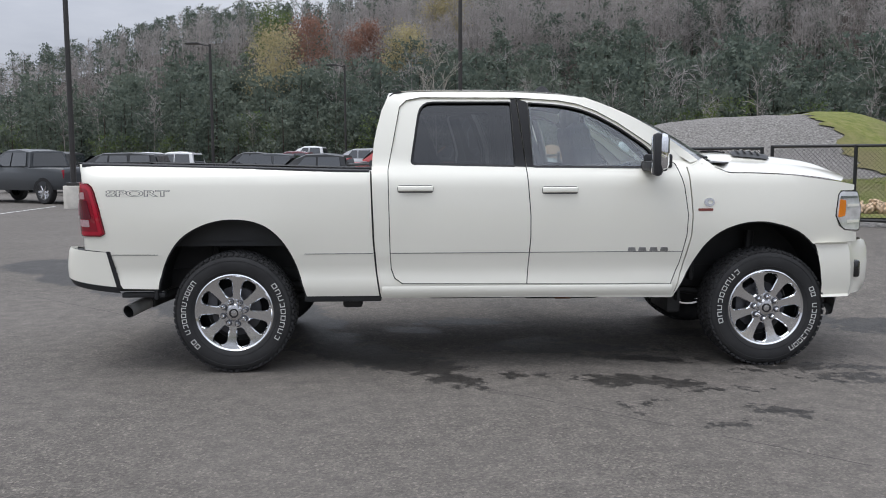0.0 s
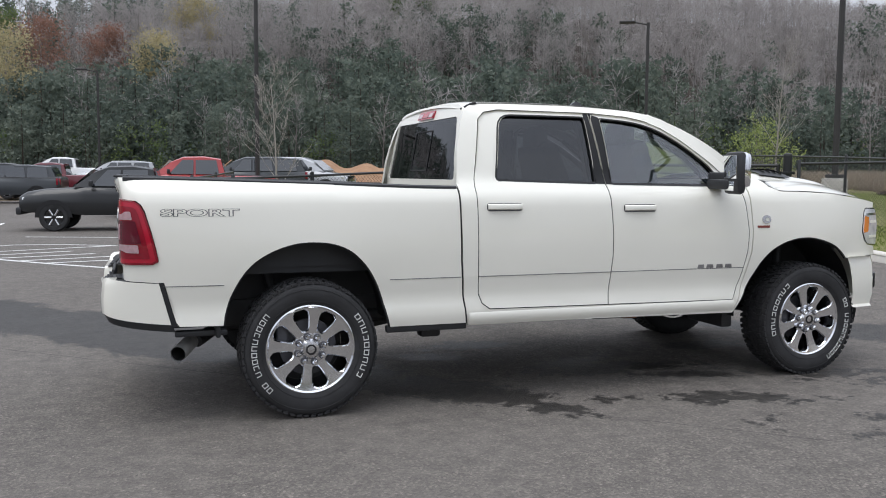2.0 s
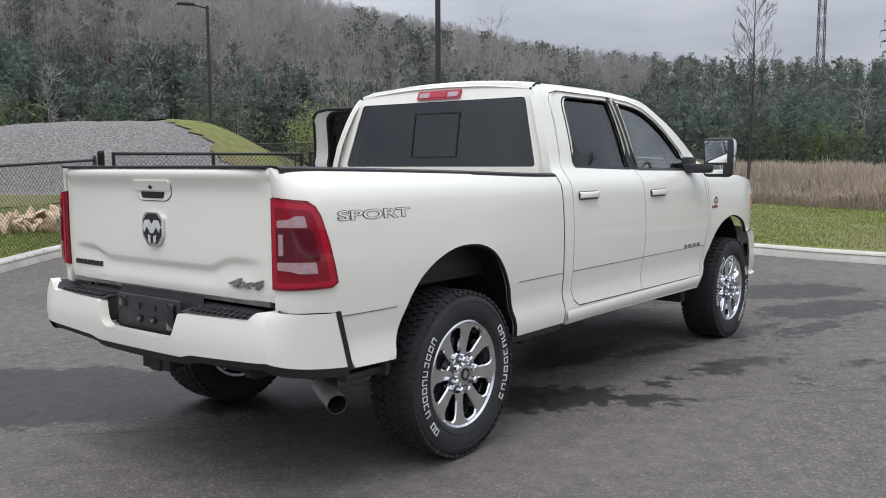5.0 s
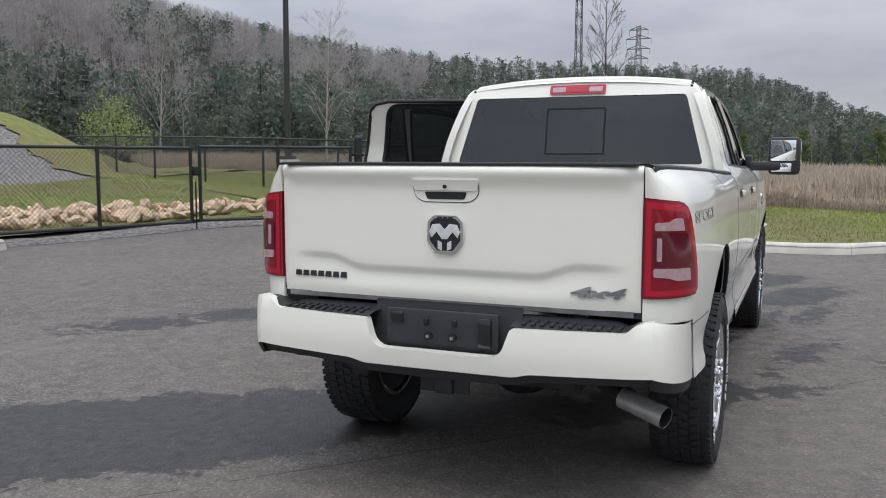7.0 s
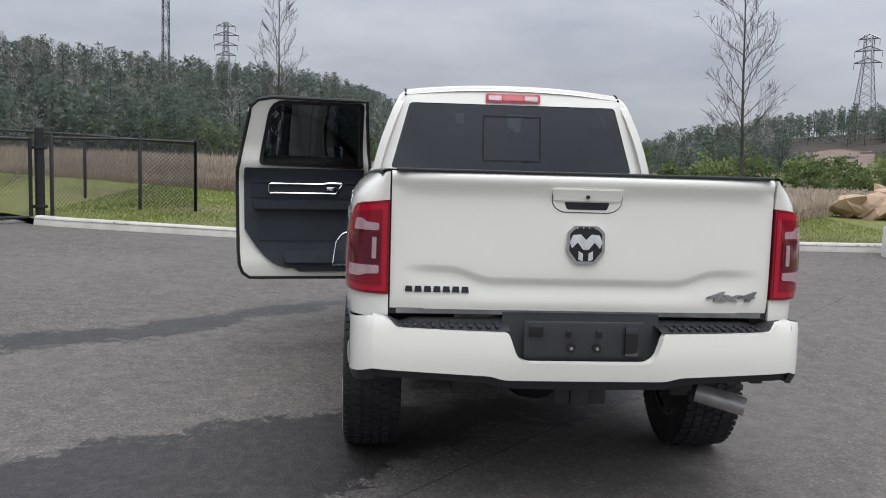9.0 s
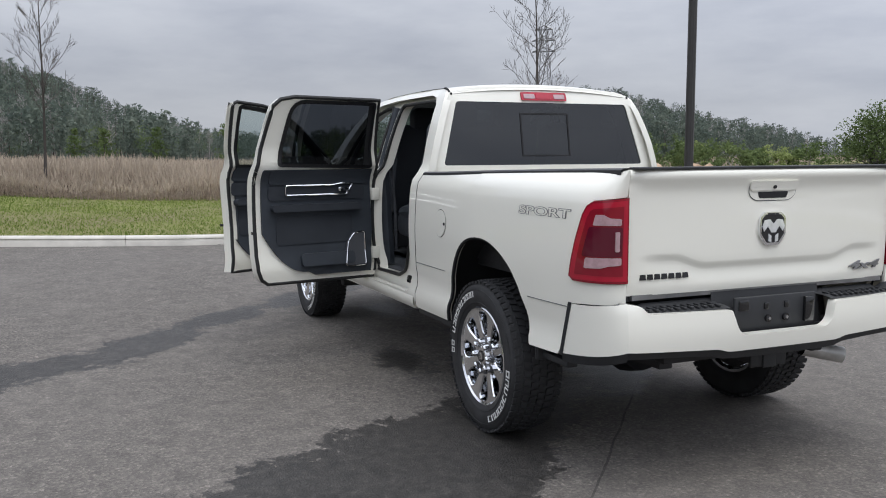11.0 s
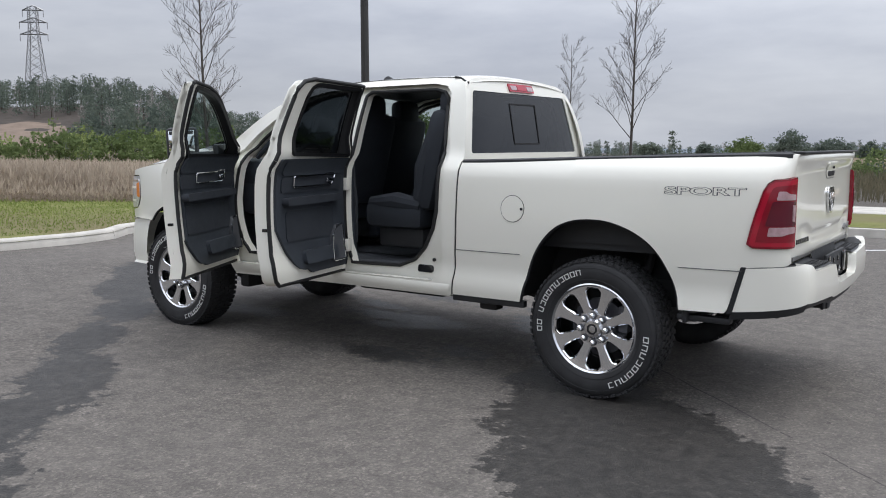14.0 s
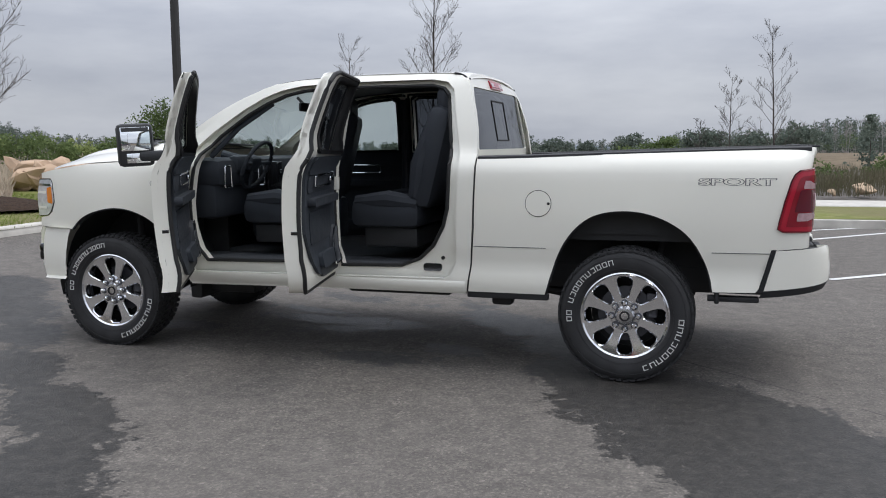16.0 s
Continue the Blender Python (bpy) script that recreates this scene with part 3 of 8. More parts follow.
def raised(poly, top=0.021):
    """Lifts the window frames towards the roof rail."""
    return [(x, z + top * sstep(1.46, 1.72, z)) for x, z in poly]


DOORHOLE, REARDOOR, FRONTDOOR = raised(DOORHOLE), raised(REARDOOR), raised(FRONTDOOR)
REARGLASS, FRONTGLASS = raised(REARGLASS), raised(FRONTGLASS)
FRONT_ARCH = [(3.128, 0.545), (3.239, 0.755), (3.31, 0.87), (3.396, 0.956), (3.50, 1.012), (3.617, 1.043), (3.735, 1.048), (3.842, 1.030), (3.945, 0.998), (4.029, 0.952), (4.105, 0.885)]
FRONT_ARCH = eased(FRONT_ARCH, 3)
FENDER = ([(3.345, 1.492), (3.21, 1.43), (3.236, 1.10), (3.23, 0.95), (3.173, 0.72), (3.112, 0.515)] + FRONT_ARCH
          + [(4.16, 0.885), (4.52, 0.895), (4.50, 0.96), (4.36, 0.978), (4.30, 1.01), (4.268, 1.085), (4.29, 1.235), (4.315, 1.262), (4.46, 1.262), (4.47, 1.30), (4.39, 1.312), (3.94, 1.372), (3.70, 1.384), (3.50, 1.388), (3.42, 1.42)])


def bedside(side):
    pl = tail_place(side)
    fold = lambda u, v: (1, 0, 0) if u < -1.02 else (0, -side, 0)
    panel = part("bed_side", sheet(BEDSIDE, pl, 0.05, rim=0.03, rimdir=fold), WHITE, truck, "pearl white bed side panel")
    # rolled wheel-arch lip
    bm = bmesh.new()
    pts = [(x, side * (flank(x, z) - 0.012), z) for x, z in dense(REAR_ARCH, 0.04, False)]
    tube(bm, pts, 0.012, 6)
    part("arch_lip", bm, SEAMBLK, panel)
    # tail lamp: red body, dark lens, two pale reversing lenses, bright outer ring
    lamp = part("tail_light", sheet(LAMP, tail_place(side, 0.014), 0.03, rim=0.04, rimdir=fold), LAMPRED, truck, "red and clear wrap-round tail light")
    part("lens", sheet(inset(LAMP, 0.010), tail_place(side, 0.017), 0.03, rim=0.005, rimdir=fold), LAMPEDGE, lamp)
    part("inner_lens", sheet(inset(LAMP, 0.034), tail_place(side, 0.019), 0.03, rim=0.005, rimdir=fold), LAMPRED, lamp, "deep red inner lens")
    part("brake_lens", sheet(rounded([(-1.158, 1.088), (-0.952, 1.088), (-0.985, 1.218), (-1.158, 1.218)], 0.012), tail_place(side, 0.023), 0.03, rim=0.006, rimdir=fold), LAMPDARK, lamp, "dark red brake lens")
    for name, p in (("upper_lens", [(-1.152, 1.225), (-1.005, 1.225), (-1.015, 1.272), (-1.06, 1.272), (-1.09, 1.258), (-1.152, 1.254)]), ("reverse_lens", [(-1.155, 1.050), (-1.09, 1.046), (-1.05, 1.036), (-0.965, 1.034), (-0.972, 1.082), (-1.155, 1.083)])):
        part(name, sheet(rounded(p, 0.008), tail_place(side, 0.023), 0.02, rim=0.006, rimdir=fold), LAMPCLR, lamp, "pale clear lens")
    bm = sheet(rounded([(-1.143, 1.110), (-1.122, 1.110), (-1.122, 1.198), (-1.143, 1.198)], 0.006), tail_place(side, 0.027), 0.02, rim=0.006, rimdir=fold)
    part("led_strip", bm, LAMPCLR, lamp, "pale vertical light strip")
    # dark gap beside the tailgate
    bm = bmesh.new()
    box(bm, -1.045, side * 0.80, 1.19, 0.02, 0.05, 0.56)
    part("gate_gap", bm, SEAMBLK, panel)
    # bodyline groove along the bed, its shade drawn as a thin grey bead
    for a, b in ((-0.85, -0.51), (0.50, 0.975)):
        bm = bmesh.new()
        pts = [(a + (b - a) * i / 12, side * (flank(a + (b - a) * i / 12, 0.838) + 0.0015), 0.838) for i in range(13)]
        tube(bm, pts, 0.0022, 5)
        part("groove_shade", bm, DECALSHADE, panel)
    # black cap along the top of the bed
    bm = bmesh.new()
    n = 24
    pr = [(0.004, -0.018), (0.003, 0.004), (-0.012, 0.012), (-0.075, 0.012), (-0.085, 0.002)]
    rows = []
    for i in range(n + 1):
        x = -1.06 + (0.955 + 1.06) * i / n
        zt = catmull([(-1.1, 1.462), (-0.03, 1.438), (0.96, 1.411)], x) + 0.001
        yt = flank(x, zt - 0.003)
        rows.append([bm.verts.new((x, side * (yt + a), zt + b)) for a, b in pr])
    for r0, r1 in zip(rows, rows[1:]):
        for k in range(len(pr) - 1):
            bm.faces.new((r0[k], r0[k + 1], r1[k + 1], r1[k]))
    part("bed_rail_cap", bm, PLASTIC, truck, "black plastic bed rail cap")
    # inner wall of the box
    bm = bmesh.new()
    box(bm, -0.05, side * 0.815, 1.17, 1.99, 0.03, 0.50)
    part("bed_inner_wall", bm, PLASTIC, truck)
    # wheel house, dark liner
    bm = bmesh.new()
    rows = []
    for i in range(19):
        a = math.pi * (1.0 - 1.0 * i / 18)
        x, z = 0.55 * math.cos(a) - 0.005, 0.55 + 0.55 * math.sin(a)
        rows.append((bm.verts.new((x, side * (flank(x, 0.9) - 0.03), z)), bm.verts.new((x, side * 0.50, z))))
    for r0, r1 in zip(rows, rows[1:]):
        bm.faces.new((r0[0], r0[1], r1[1], r1[0]))
    part("wheel_liner", bm, FRAMEM, truck)
    bm = bmesh.new()
    box(bm, 0.02, side * 0.50, 0.80, 1.30, 0.02, 0.50)
    part("inner_fender", bm, FRAMEM, truck)
    # black splash strip under the panel
    bm = bmesh.new()
    box(bm, 0.76, side * 0.93, 0.515, 0.54, 0.05, 0.045, 0.008)
    part("lower_valance", bm, PLASTIC, truck)
    bm = bmesh.new()
    box(bm, -0.64, side * 0.90, 0.548, 0.30, 0.06, 0.035, 0.008)
    part("lower_valance", bm, PLASTIC, truck)


def fender(side):
    pl = flank_place(side)
    panel = part("front_fender", sheet(FENDER, pl, 0.045, rim=0.03, rimdir=inward(side)), WHITE, truck, "pearl white front fender")
    bm = bmesh.new()
    tube(bm, [(x, side * (flank(x, z) - 0.012), z) for x, z in dense(FRONT_ARCH, 0.04, False)], 0.012, 6)
    part("arch_lip", bm, SEAMBLK, panel)
    bm = bmesh.new()
    rows = []
    for i in range(19):
        a = math.pi * (1.02 - 1.03 * i / 18)
        x, z = 3.72 + 0.56 * math.cos(a), 0.50 + 0.55 * math.sin(a)
        rows.append((bm.verts.new((x, side * (flank(x, 0.9) - 0.09), z)), bm.verts.new((x, side * 0.50, z))))
    for r0, r1 in zip(rows, rows[1:]):
        bm.faces.new((r0[0], r0[1], r1[1], r1[0]))
    part("wheel_liner", bm, FRAMEM, truck)
    bm = bmesh.new()
    box(bm, 3.72, side * 0.50, 0.86, 1.30, 0.02, 0.50)
    part("inner_fender", bm, FRAMEM, truck)
    # wrap-round headlamp
    hl = [(4.315, 1.018), (4.275, 1.085), (4.297, 1.232), (4.32, 1.254), (4.50, 1.25), (4.545, 1.13), (4.53, 0.975), (4.37, 0.985)]
    lamp = part("headlight", sheet(rounded(hl, 0.02), flank_place(side, 0.004), 0.03, rim=0.05, rimdir=inward(side)), HEADGL, truck, "clear wrap-round headlight with amber side marker")
    part("amber_marker", sheet(rounded([(4.288, 1.07), (4.36, 1.08), (4.37, 1.19), (4.305, 1.20)], 0.012), flank_place(side, 0.009), 0.02, rim=0.005, rimdir=inward(side)), AMBER, lamp, "amber side marker")
    part("lamp_bar", sheet(rounded([(4.30, 1.205), (4.50, 1.205), (4.50, 1.222), (4.31, 1.222)], 0.004), flank_place(side, 0.009), 0.03, rim=0.005, rimdir=inward(side)), CHROME, lamp)
    for z in (1.03, 1.145):
        part("lamp_bar", sheet(rounded([(4.385, z), (4.52, z), (4.52, z + 0.02), (4.385, z + 0.02)], 0.004), flank_place(side, 0.009), 0.03, rim=0.005, rimdir=inward(side)), WHITE, lamp)
    bm = sheet(rounded(inset(hl, -0.008), 0.02), flank_place(side, 0.001), 0.04, holes=[rounded(inset(hl, 0.004), 0.018)])
    part("lamp_surround", bm, GLOSSBLK, lamp)
    # badge on the fender, drawn as plain shapes
    bm = sheet(rounded([(3.268, 1.125), (3.372, 1.125), (3.372, 1.142), (3.268, 1.142)], 0.003), flank_place(side, 0.004), 0.03, rim=0.005, rimdir=inward(side))
    bdg = part("badge_bar", bm, BADGERED, truck, "small dark red badge bar")
    c = [(3.345 - 0.038 * math.cos(a) * (1 if k % 2 else 1), 1.186 + 0.030 * math.sin(a)) for k, a in enumerate([2 * math.pi * i / 20 for i in range(20)])]
    hole = [(3.352 - 0.018 * math.cos(2 * math.pi * i / 12), 1.186 + 0.013 * math.sin(2 * math.pi * i / 12)) for i in range(12)]
    part("badge_emblem", sheet(c, flank_place(side, 0.006), 0.02, holes=[hole], rim=0.006, rimdir=inward(side)), SATIN, bdg, "small chrome emblem")


def cab_side(side):
    panel = part("cab_side", sheet(CABSIDE, flank_place(side), 0.05, holes=[DOORHOLE], rim=0.05, rimdir=inward(side)), WHITE, truck, "pearl white cab side with door openings")
    # door jamb: the ring seen when a door stands open, with its rubber seal
    inner = [(1.155, 1.41), (1.165, 1.08), (1.195, 0.96), (1.265, 0.83), (1.37, 0.735), (1.50, 0.685), (1.94, 0.675), (1.97, 0.80), (1.975, 1.40), (1.945, 1.85), (1.905, 1.875), (1.33, 1.875), (1.25, 1.855), (1.21, 1.81)]
    inner2 = [(2.13, 1.41), (2.135, 0.80), (2.16, 0.69), (3.00, 0.675), (3.06, 0.75), (3.10, 0.95), (3.105, 1.10), (3.085, 1.28), (3.06, 1.435), (2.925, 1.556), (2.713, 1.696), (2.563, 1.778), (2.433, 1.830), (2.292, 1.858), (2.15, 1.872), (2.10, 1.83)]
    inner, inner2 = raised(inner), raised(inner2)
    jp = lambda x, z: (x, side * (flank(x, z) - 0.055 - 0.015 * sstep(0.9, 0.65, z)), z)
    jamb = part("door_jamb", sheet(inset(DOORHOLE, -0.02), jp, 0.06, holes=[inner, inner2], rim=0.07, rimdir=inward(side)), WHITE, truck, "white painted door jamb")
    for ring in (inner, inner2):
        bm = bmesh.new()
        pts = [(x, side * (flank(x, z) - 0.05 - 0.015 * sstep(0.9, 0.65, z)), z) for x, z in dense(ring, 0.05)]
        tube(bm, pts + pts[:1], 0.013, 6, cap=False)
        part("door_seal", bm, SEAL, jamb, "black rubber door seal")
    for nm, a, b in (("bed_gap", BEDSIDE[3:8], 0.006),):
        bm = bmesh.new()
        tube(bm, [(x + b, side * (flank(x, z) - 0.003), z) for x, z in dense(a, 0.05, False)], 0.0040, 6)
        part(nm, bm, SEAMBLK, panel)
    # sill vent and grommet
    bm = sheet(rounded([(1.215, 0.655), (1.345, 0.655), (1.345, 0.705), (1.215, 0.705)], 0.02), lambda x, z: (x, side * (flank(x, z) - 0.062), z), 0.03, rim=0.01, rimdir=inward(side))
    part("sill_vent", bm, GLOSSBLK, jamb, "black vent in the sill")
    bm = bmesh.new()
    tube(bm, [(1.205, side * 0.88, 0.745), (1.205, side * 0.921, 0.745)], 0.013, 12)
    part("grommet", bm, GLOSSBLK, jamb)
    # rocker moulding
    bm = bmesh.new()
    pr = [(0.0, 0.0), (0.006, -0.012), (0.004, -0.05), (-0.02, -0.085), (-0.10, -0.09)]
    rows = []
    for i in range(21):
        x = 1.035 + (3.10 - 1.035) * i / 20
        zt = 0.603
        rows.append([bm.verts.new((x, side * (flank(x, 0.60) + a), zt + b)) for a, b in pr])
    for r0, r1 in zip(rows, rows[1:]):
        for k in range(len(pr) - 1):
            bm.faces.new((r0[k], r0[k + 1], r1[k + 1], r1[k]))
    part("rocker_panel", bm, WHITE, truck)


def door(side, outline, window, hinge_x, angle, front, tint):
    """A cab door with skin, jamb edge, seal, trim, glass and handles, turned about its hinge."""
    hy = 0.955
    piv = new("front_door" if front else "rear_door")
    piv.empty_display_size = 0.1
    piv.parent = truck
    piv["label"] = "open white cab door with black inner trim" if angle else "closed white cab door"
    # the hinge line leans, so the wide front door tips outward a little as it opens
    tip = -2.6 * side if front and angle else 0.0
    piv.matrix_local = Matrix.Translation((hinge_x, side * hy, 0.62)) @ Matrix.Rotation(radians(-angle * side), 4, "Z") @ Matrix.Rotation(radians(tip), 4, "X") @ Matrix.Translation((0, 0, -0.62))

    def at(x, z, d):
        d = d * (1 - 0.45 * sstep(1.40, 1.58, z)) if d > 0.04 else d
        return (x - hinge_x, side * (flank(x, z) - d - hy), z)

    def pl(d):
        return lambda x, z: at(x, z, d)

    inw = inward(side)
    part("skin", sheet(outline, pl(0.0), 0.05, holes=[window], rim=0.035, rimdir=inw), WHITE, piv)
    if not angle:
        bm = bmesh.new()
        pts = [at(x, z, 0.004) for x, z in dense(inset(outline, -0.0035), 0.05)]
        tube(bm, pts + pts[:1], 0.0034, 6, cap=False)
        part("door_gap", bm, SEAMBLK, piv)
    # dark surround of the glass
    bm = sheet(inset(window, -0.010), pl(-0.002), 0.05, holes=[inset(window, 0.005)], rim=0.012, rimdir=inw, edge=0.05)
    part("window_seal", bm, SATINBLK, piv)
    g = part("glass", sheet(inset(window, -0.004), pl(0.014), 0.12), tint, piv, "tinted door glass")
    g.visible_shadow = False
    # black pillar cover beside the glass
    cov = raised([(1.988, 1.440), (2.0545, 1.438), (2.001, 1.902), (1.964, 1.902)] if not front else [(2.0625, 1.438), (2.106, 1.436), (2.080, 1.880), (2.010, 1.900)])
    part("pillar_cover", sheet(cov, pl(-0.004), 0.05, rim=0.006, rimdir=inw), SATINBLK, piv, "black pillar cover")
    # groove of the body line: a grey bead painted in for its shade
    xs = [p[0] for p in outline]
    a, b = min(xs) + 0.01, max(xs) - 0.03
    bm = bmesh.new()
    tube(bm, [at(a + (b - a) * i / 14, 0.838, -0.0015) for i in range(15)], 0.0022, 5)
    part("groove_shade", bm, DECALSHADE, piv)
    # inner side: white flange, rubber seal, vinyl trim board
    dd = dense(outline, 0.05)
    r1, r2 = inset(dd, 0.020), inset(dd, 0.050)
    lift = (1.82, 1.89) if not front else (1.40, 1.52)
    ring = [(a[0] + (b[0] - a[0]) * sstep(lift[1], lift[0], a[1]), a[1] + (b[1] - a[1]) * sstep(lift[1], lift[0], a[1])) for a, b in zip(r1, r2)]
    # the trim board rounds its lower swing-side corner off widely
    trim = []
    x0 = min(p[0] for p in ring)
    for x, z in ring:
        if not front and z < 0.95 and x < 1.5:
            z = max(z, 0.70 + 0.42 * max(0, (1.46 - x) / 0.38) ** 2)
        if front and z < 0.9 and x < 2.4:
            z = max(z, 0.68 + 0.20 * max(0, (2.36 - x) / 0.25) ** 2)
        trim.append((x, z))
    bm = sheet(outline, pl(0.105), 0.06, holes=[inset(window, 0.0)], rim=-0.07, rimdir=inw)
    part("flange", bm, WHITE, piv, "white painted door edge")
    bm = bmesh.new()
    pts = [at(x, z, 0.098) for x, z in dense(inset(outline, 0.004), 0.05)]
    tube(bm, pts + pts[:1], 0.0135, 8, cap=False)
    part("door_seal", bm, SEAL, piv, "black rubber door seal")
    # vinyl board below the belt, plain black cover round the glass above it
    low = [(x, min(z, 1.43)) for x, z in trim]
    up = [(x, max(z, 1.415)) for x, z in dense(inset(window, -0.013), 0.05)]
    tidy = lambda q: [p for i, p in enumerate(q) if math.dist(p, q[i - 1]) > 1e-4]
    tr = part("trim_board", sheet(tidy(low), pl(0.125), 0.05, rim=-0.02, rimdir=inw), TRIM, piv, "black vinyl door trim")
    wz = [(x, max(z, 1.417)) for x, z in inset(window, 0.012)]
    part("window_cover", sheet(tidy(up), pl(0.123), 0.05, holes=[tidy(wz)], rim=-0.02, rimdir=inw), SATINBLK, piv, "black cover round the door glass")
    # black channel between the trim and the glass
    bm = bmesh.new()
    loop = dense(inset(window, 0.010), 0.05)
    ch = [[bm.verts.new(at(x, z, d)) for d in (0.016, 0.06, 0.128)] for x, z in loop]
    for r0, r1 in zip(ch, ch[1:] + ch[:1]):
        for k in range(2):
            bm.faces.new((r0[k], r0[k + 1], r1[k + 1], r1[k]))
    part("glass_channel", bm, SEAL, piv)
    # relief of the trim: belt bolster, arm rest, map pocket
    w0, w1 = min(p[0] for p in trim) + 0.05, max(p[0] for p in trim) - 0.05
    mid = (w0 + w1) / 2
    for name, za, zb, d, m, xa, xb in (("bolster", 1.325, 1.425, 0.012, TRIM, w0, w1), ("upper_insert", 1.215, 1.315, 0.008, LEATHER, w0, w1 - 0.02), ("armrest", 1.135, 1.185, 0.050, LEATHER, w0 + 0.02, w1 - 0.06),
                                       ("padded_insert", 0.90, 1.10, 0.006, LEATHER, w0 + 0.06, w1 - 0.12), ("map_pocket", 0.74, 0.83, 0.030, TRIM, mid - 0.16, w1 - 0.12)):
        bm = sheet(rounded([(xa, za), (xb, za), (xb, zb), (xa, zb)], 0.03), lambda x, z, d=d: at(x, z, 0.125 + d), 0.06, rim=-d, rimdir=inw)
        part(name, bm, m, tr)
    # bright outline round the pull and its lever
    bm = bmesh.new()
    q = rounded([(mid - 0.27, 1.250), (mid + 0.22, 1.250), (mid + 0.27, 1.325), (mid + 0.17, 1.328), (mid + 0.11, 1.318), (mid - 0.27, 1.318)], 0.015)
    pts = [at(x, z, 0.143) for x, z in dense(q, 0.03)]
    tube(bm, pts + pts[:1], 0.006, 6, cap=False)
    part("chrome_outline", bm, CHROME, tr, "chrome trim outline")
    bm = bmesh.new()
    hc = at(mid + 0.19, 1.285, 0.15)
    box(bm, *hc, 0.09, 0.02, 0.032, 0.008)
    part("inner_handle", bm, CHROME, tr, "chrome inner door handle")
    # speaker with its bright frame, hinge side
    sx = w1 - 0.10
    q = rounded([(sx - 0.10, 0.72), (sx + 0.07, 0.72), (sx + 0.07, 0.97), (sx - 0.02, 0.96), (sx - 0.07, 0.90)], 0.02)
    bm = bmesh.new()
    pts = [at(x, z, 0.152) for x, z in dense(q, 0.03)]
    tube(bm, pts + pts[:1], 0.006, 6, cap=False)
    part("speaker_frame", bm, CHROME, tr, "chrome speaker frame")
    part("speaker_grille", sheet(q, pl(0.150), 0.05, rim=-0.03, rimdir=inw), CARPET, tr)
    # latch and hinges
    bm = bmesh.new()
    lx = min(xs) + 0.03
    box(bm, *at(lx - 0.022, 0.99, 0.070), 0.010, 0.040, 0.020, 0.003)
    part("latch", bm, GLOSSBLK, piv)
    for z in (0.80, 1.24):
        bm = bmesh.new()
        box(bm, 0.0, side * -0.09, z, 0.06, 0.05, 0.09, 0.006)
        part("hinge", bm, WHITE, piv)
    # outer pull handle
    ha, hb, hz = (2.166, 2.413, 1.277) if front else (1.154, 1.398, 1.290)
    # flat grey patch behind the handle paints the shade of its recess
    rec = sheet(rounded([(ha - 0.003, hz - 0.029), (hb + 0.003, hz - 0.029), (hb + 0.003, hz + 0.0235), (ha - 0.003, hz + 0.0235)], 0.018), pl(-0.003), 0.03)
    part("handle_recess_shade", rec, DECALSHADE, piv)
    bm = bmesh.new()
    n = 10
    rows = []
    for i in range(n + 1):
        t = i / n
        x = ha + (hb - ha) * t
        o = 0.014 + 0.016 * math.sin(math.pi * t) ** 0.5
        rows.append([bm.verts.new(at(x, hz + dz, -o * f)) for dz, f in ((-0.019, 0.5), (-0.014, 0.95), (0, 1.08), (0.014, 0.95), (0.019, 0.5))])
    for r0, r1 in zip(rows, rows[1:]):
        for k in range(4):
            bm.faces.new((r0[k], r0[k + 1], r1[k + 1], r1[k]))
    part("door_handle", bm, WHITE, piv, "white door handle")
    if front:
        # maker's lettering as four plain dark bars
        for x in (2.775, 2.850, 2.930, 3.005):
            bm = sheet([(x, 0.842), (x + 0.058, 0.842), (x + 0.052, 0.868), (x + 0.006, 0.868)], pl(-0.004), 0.03, rim=0.004, rimdir=inw)
            part("badge_bar", bm, STEEL, piv, "dark grey badge bar")
        tow_mirror(side, piv, hinge_x, hy)
    return piv


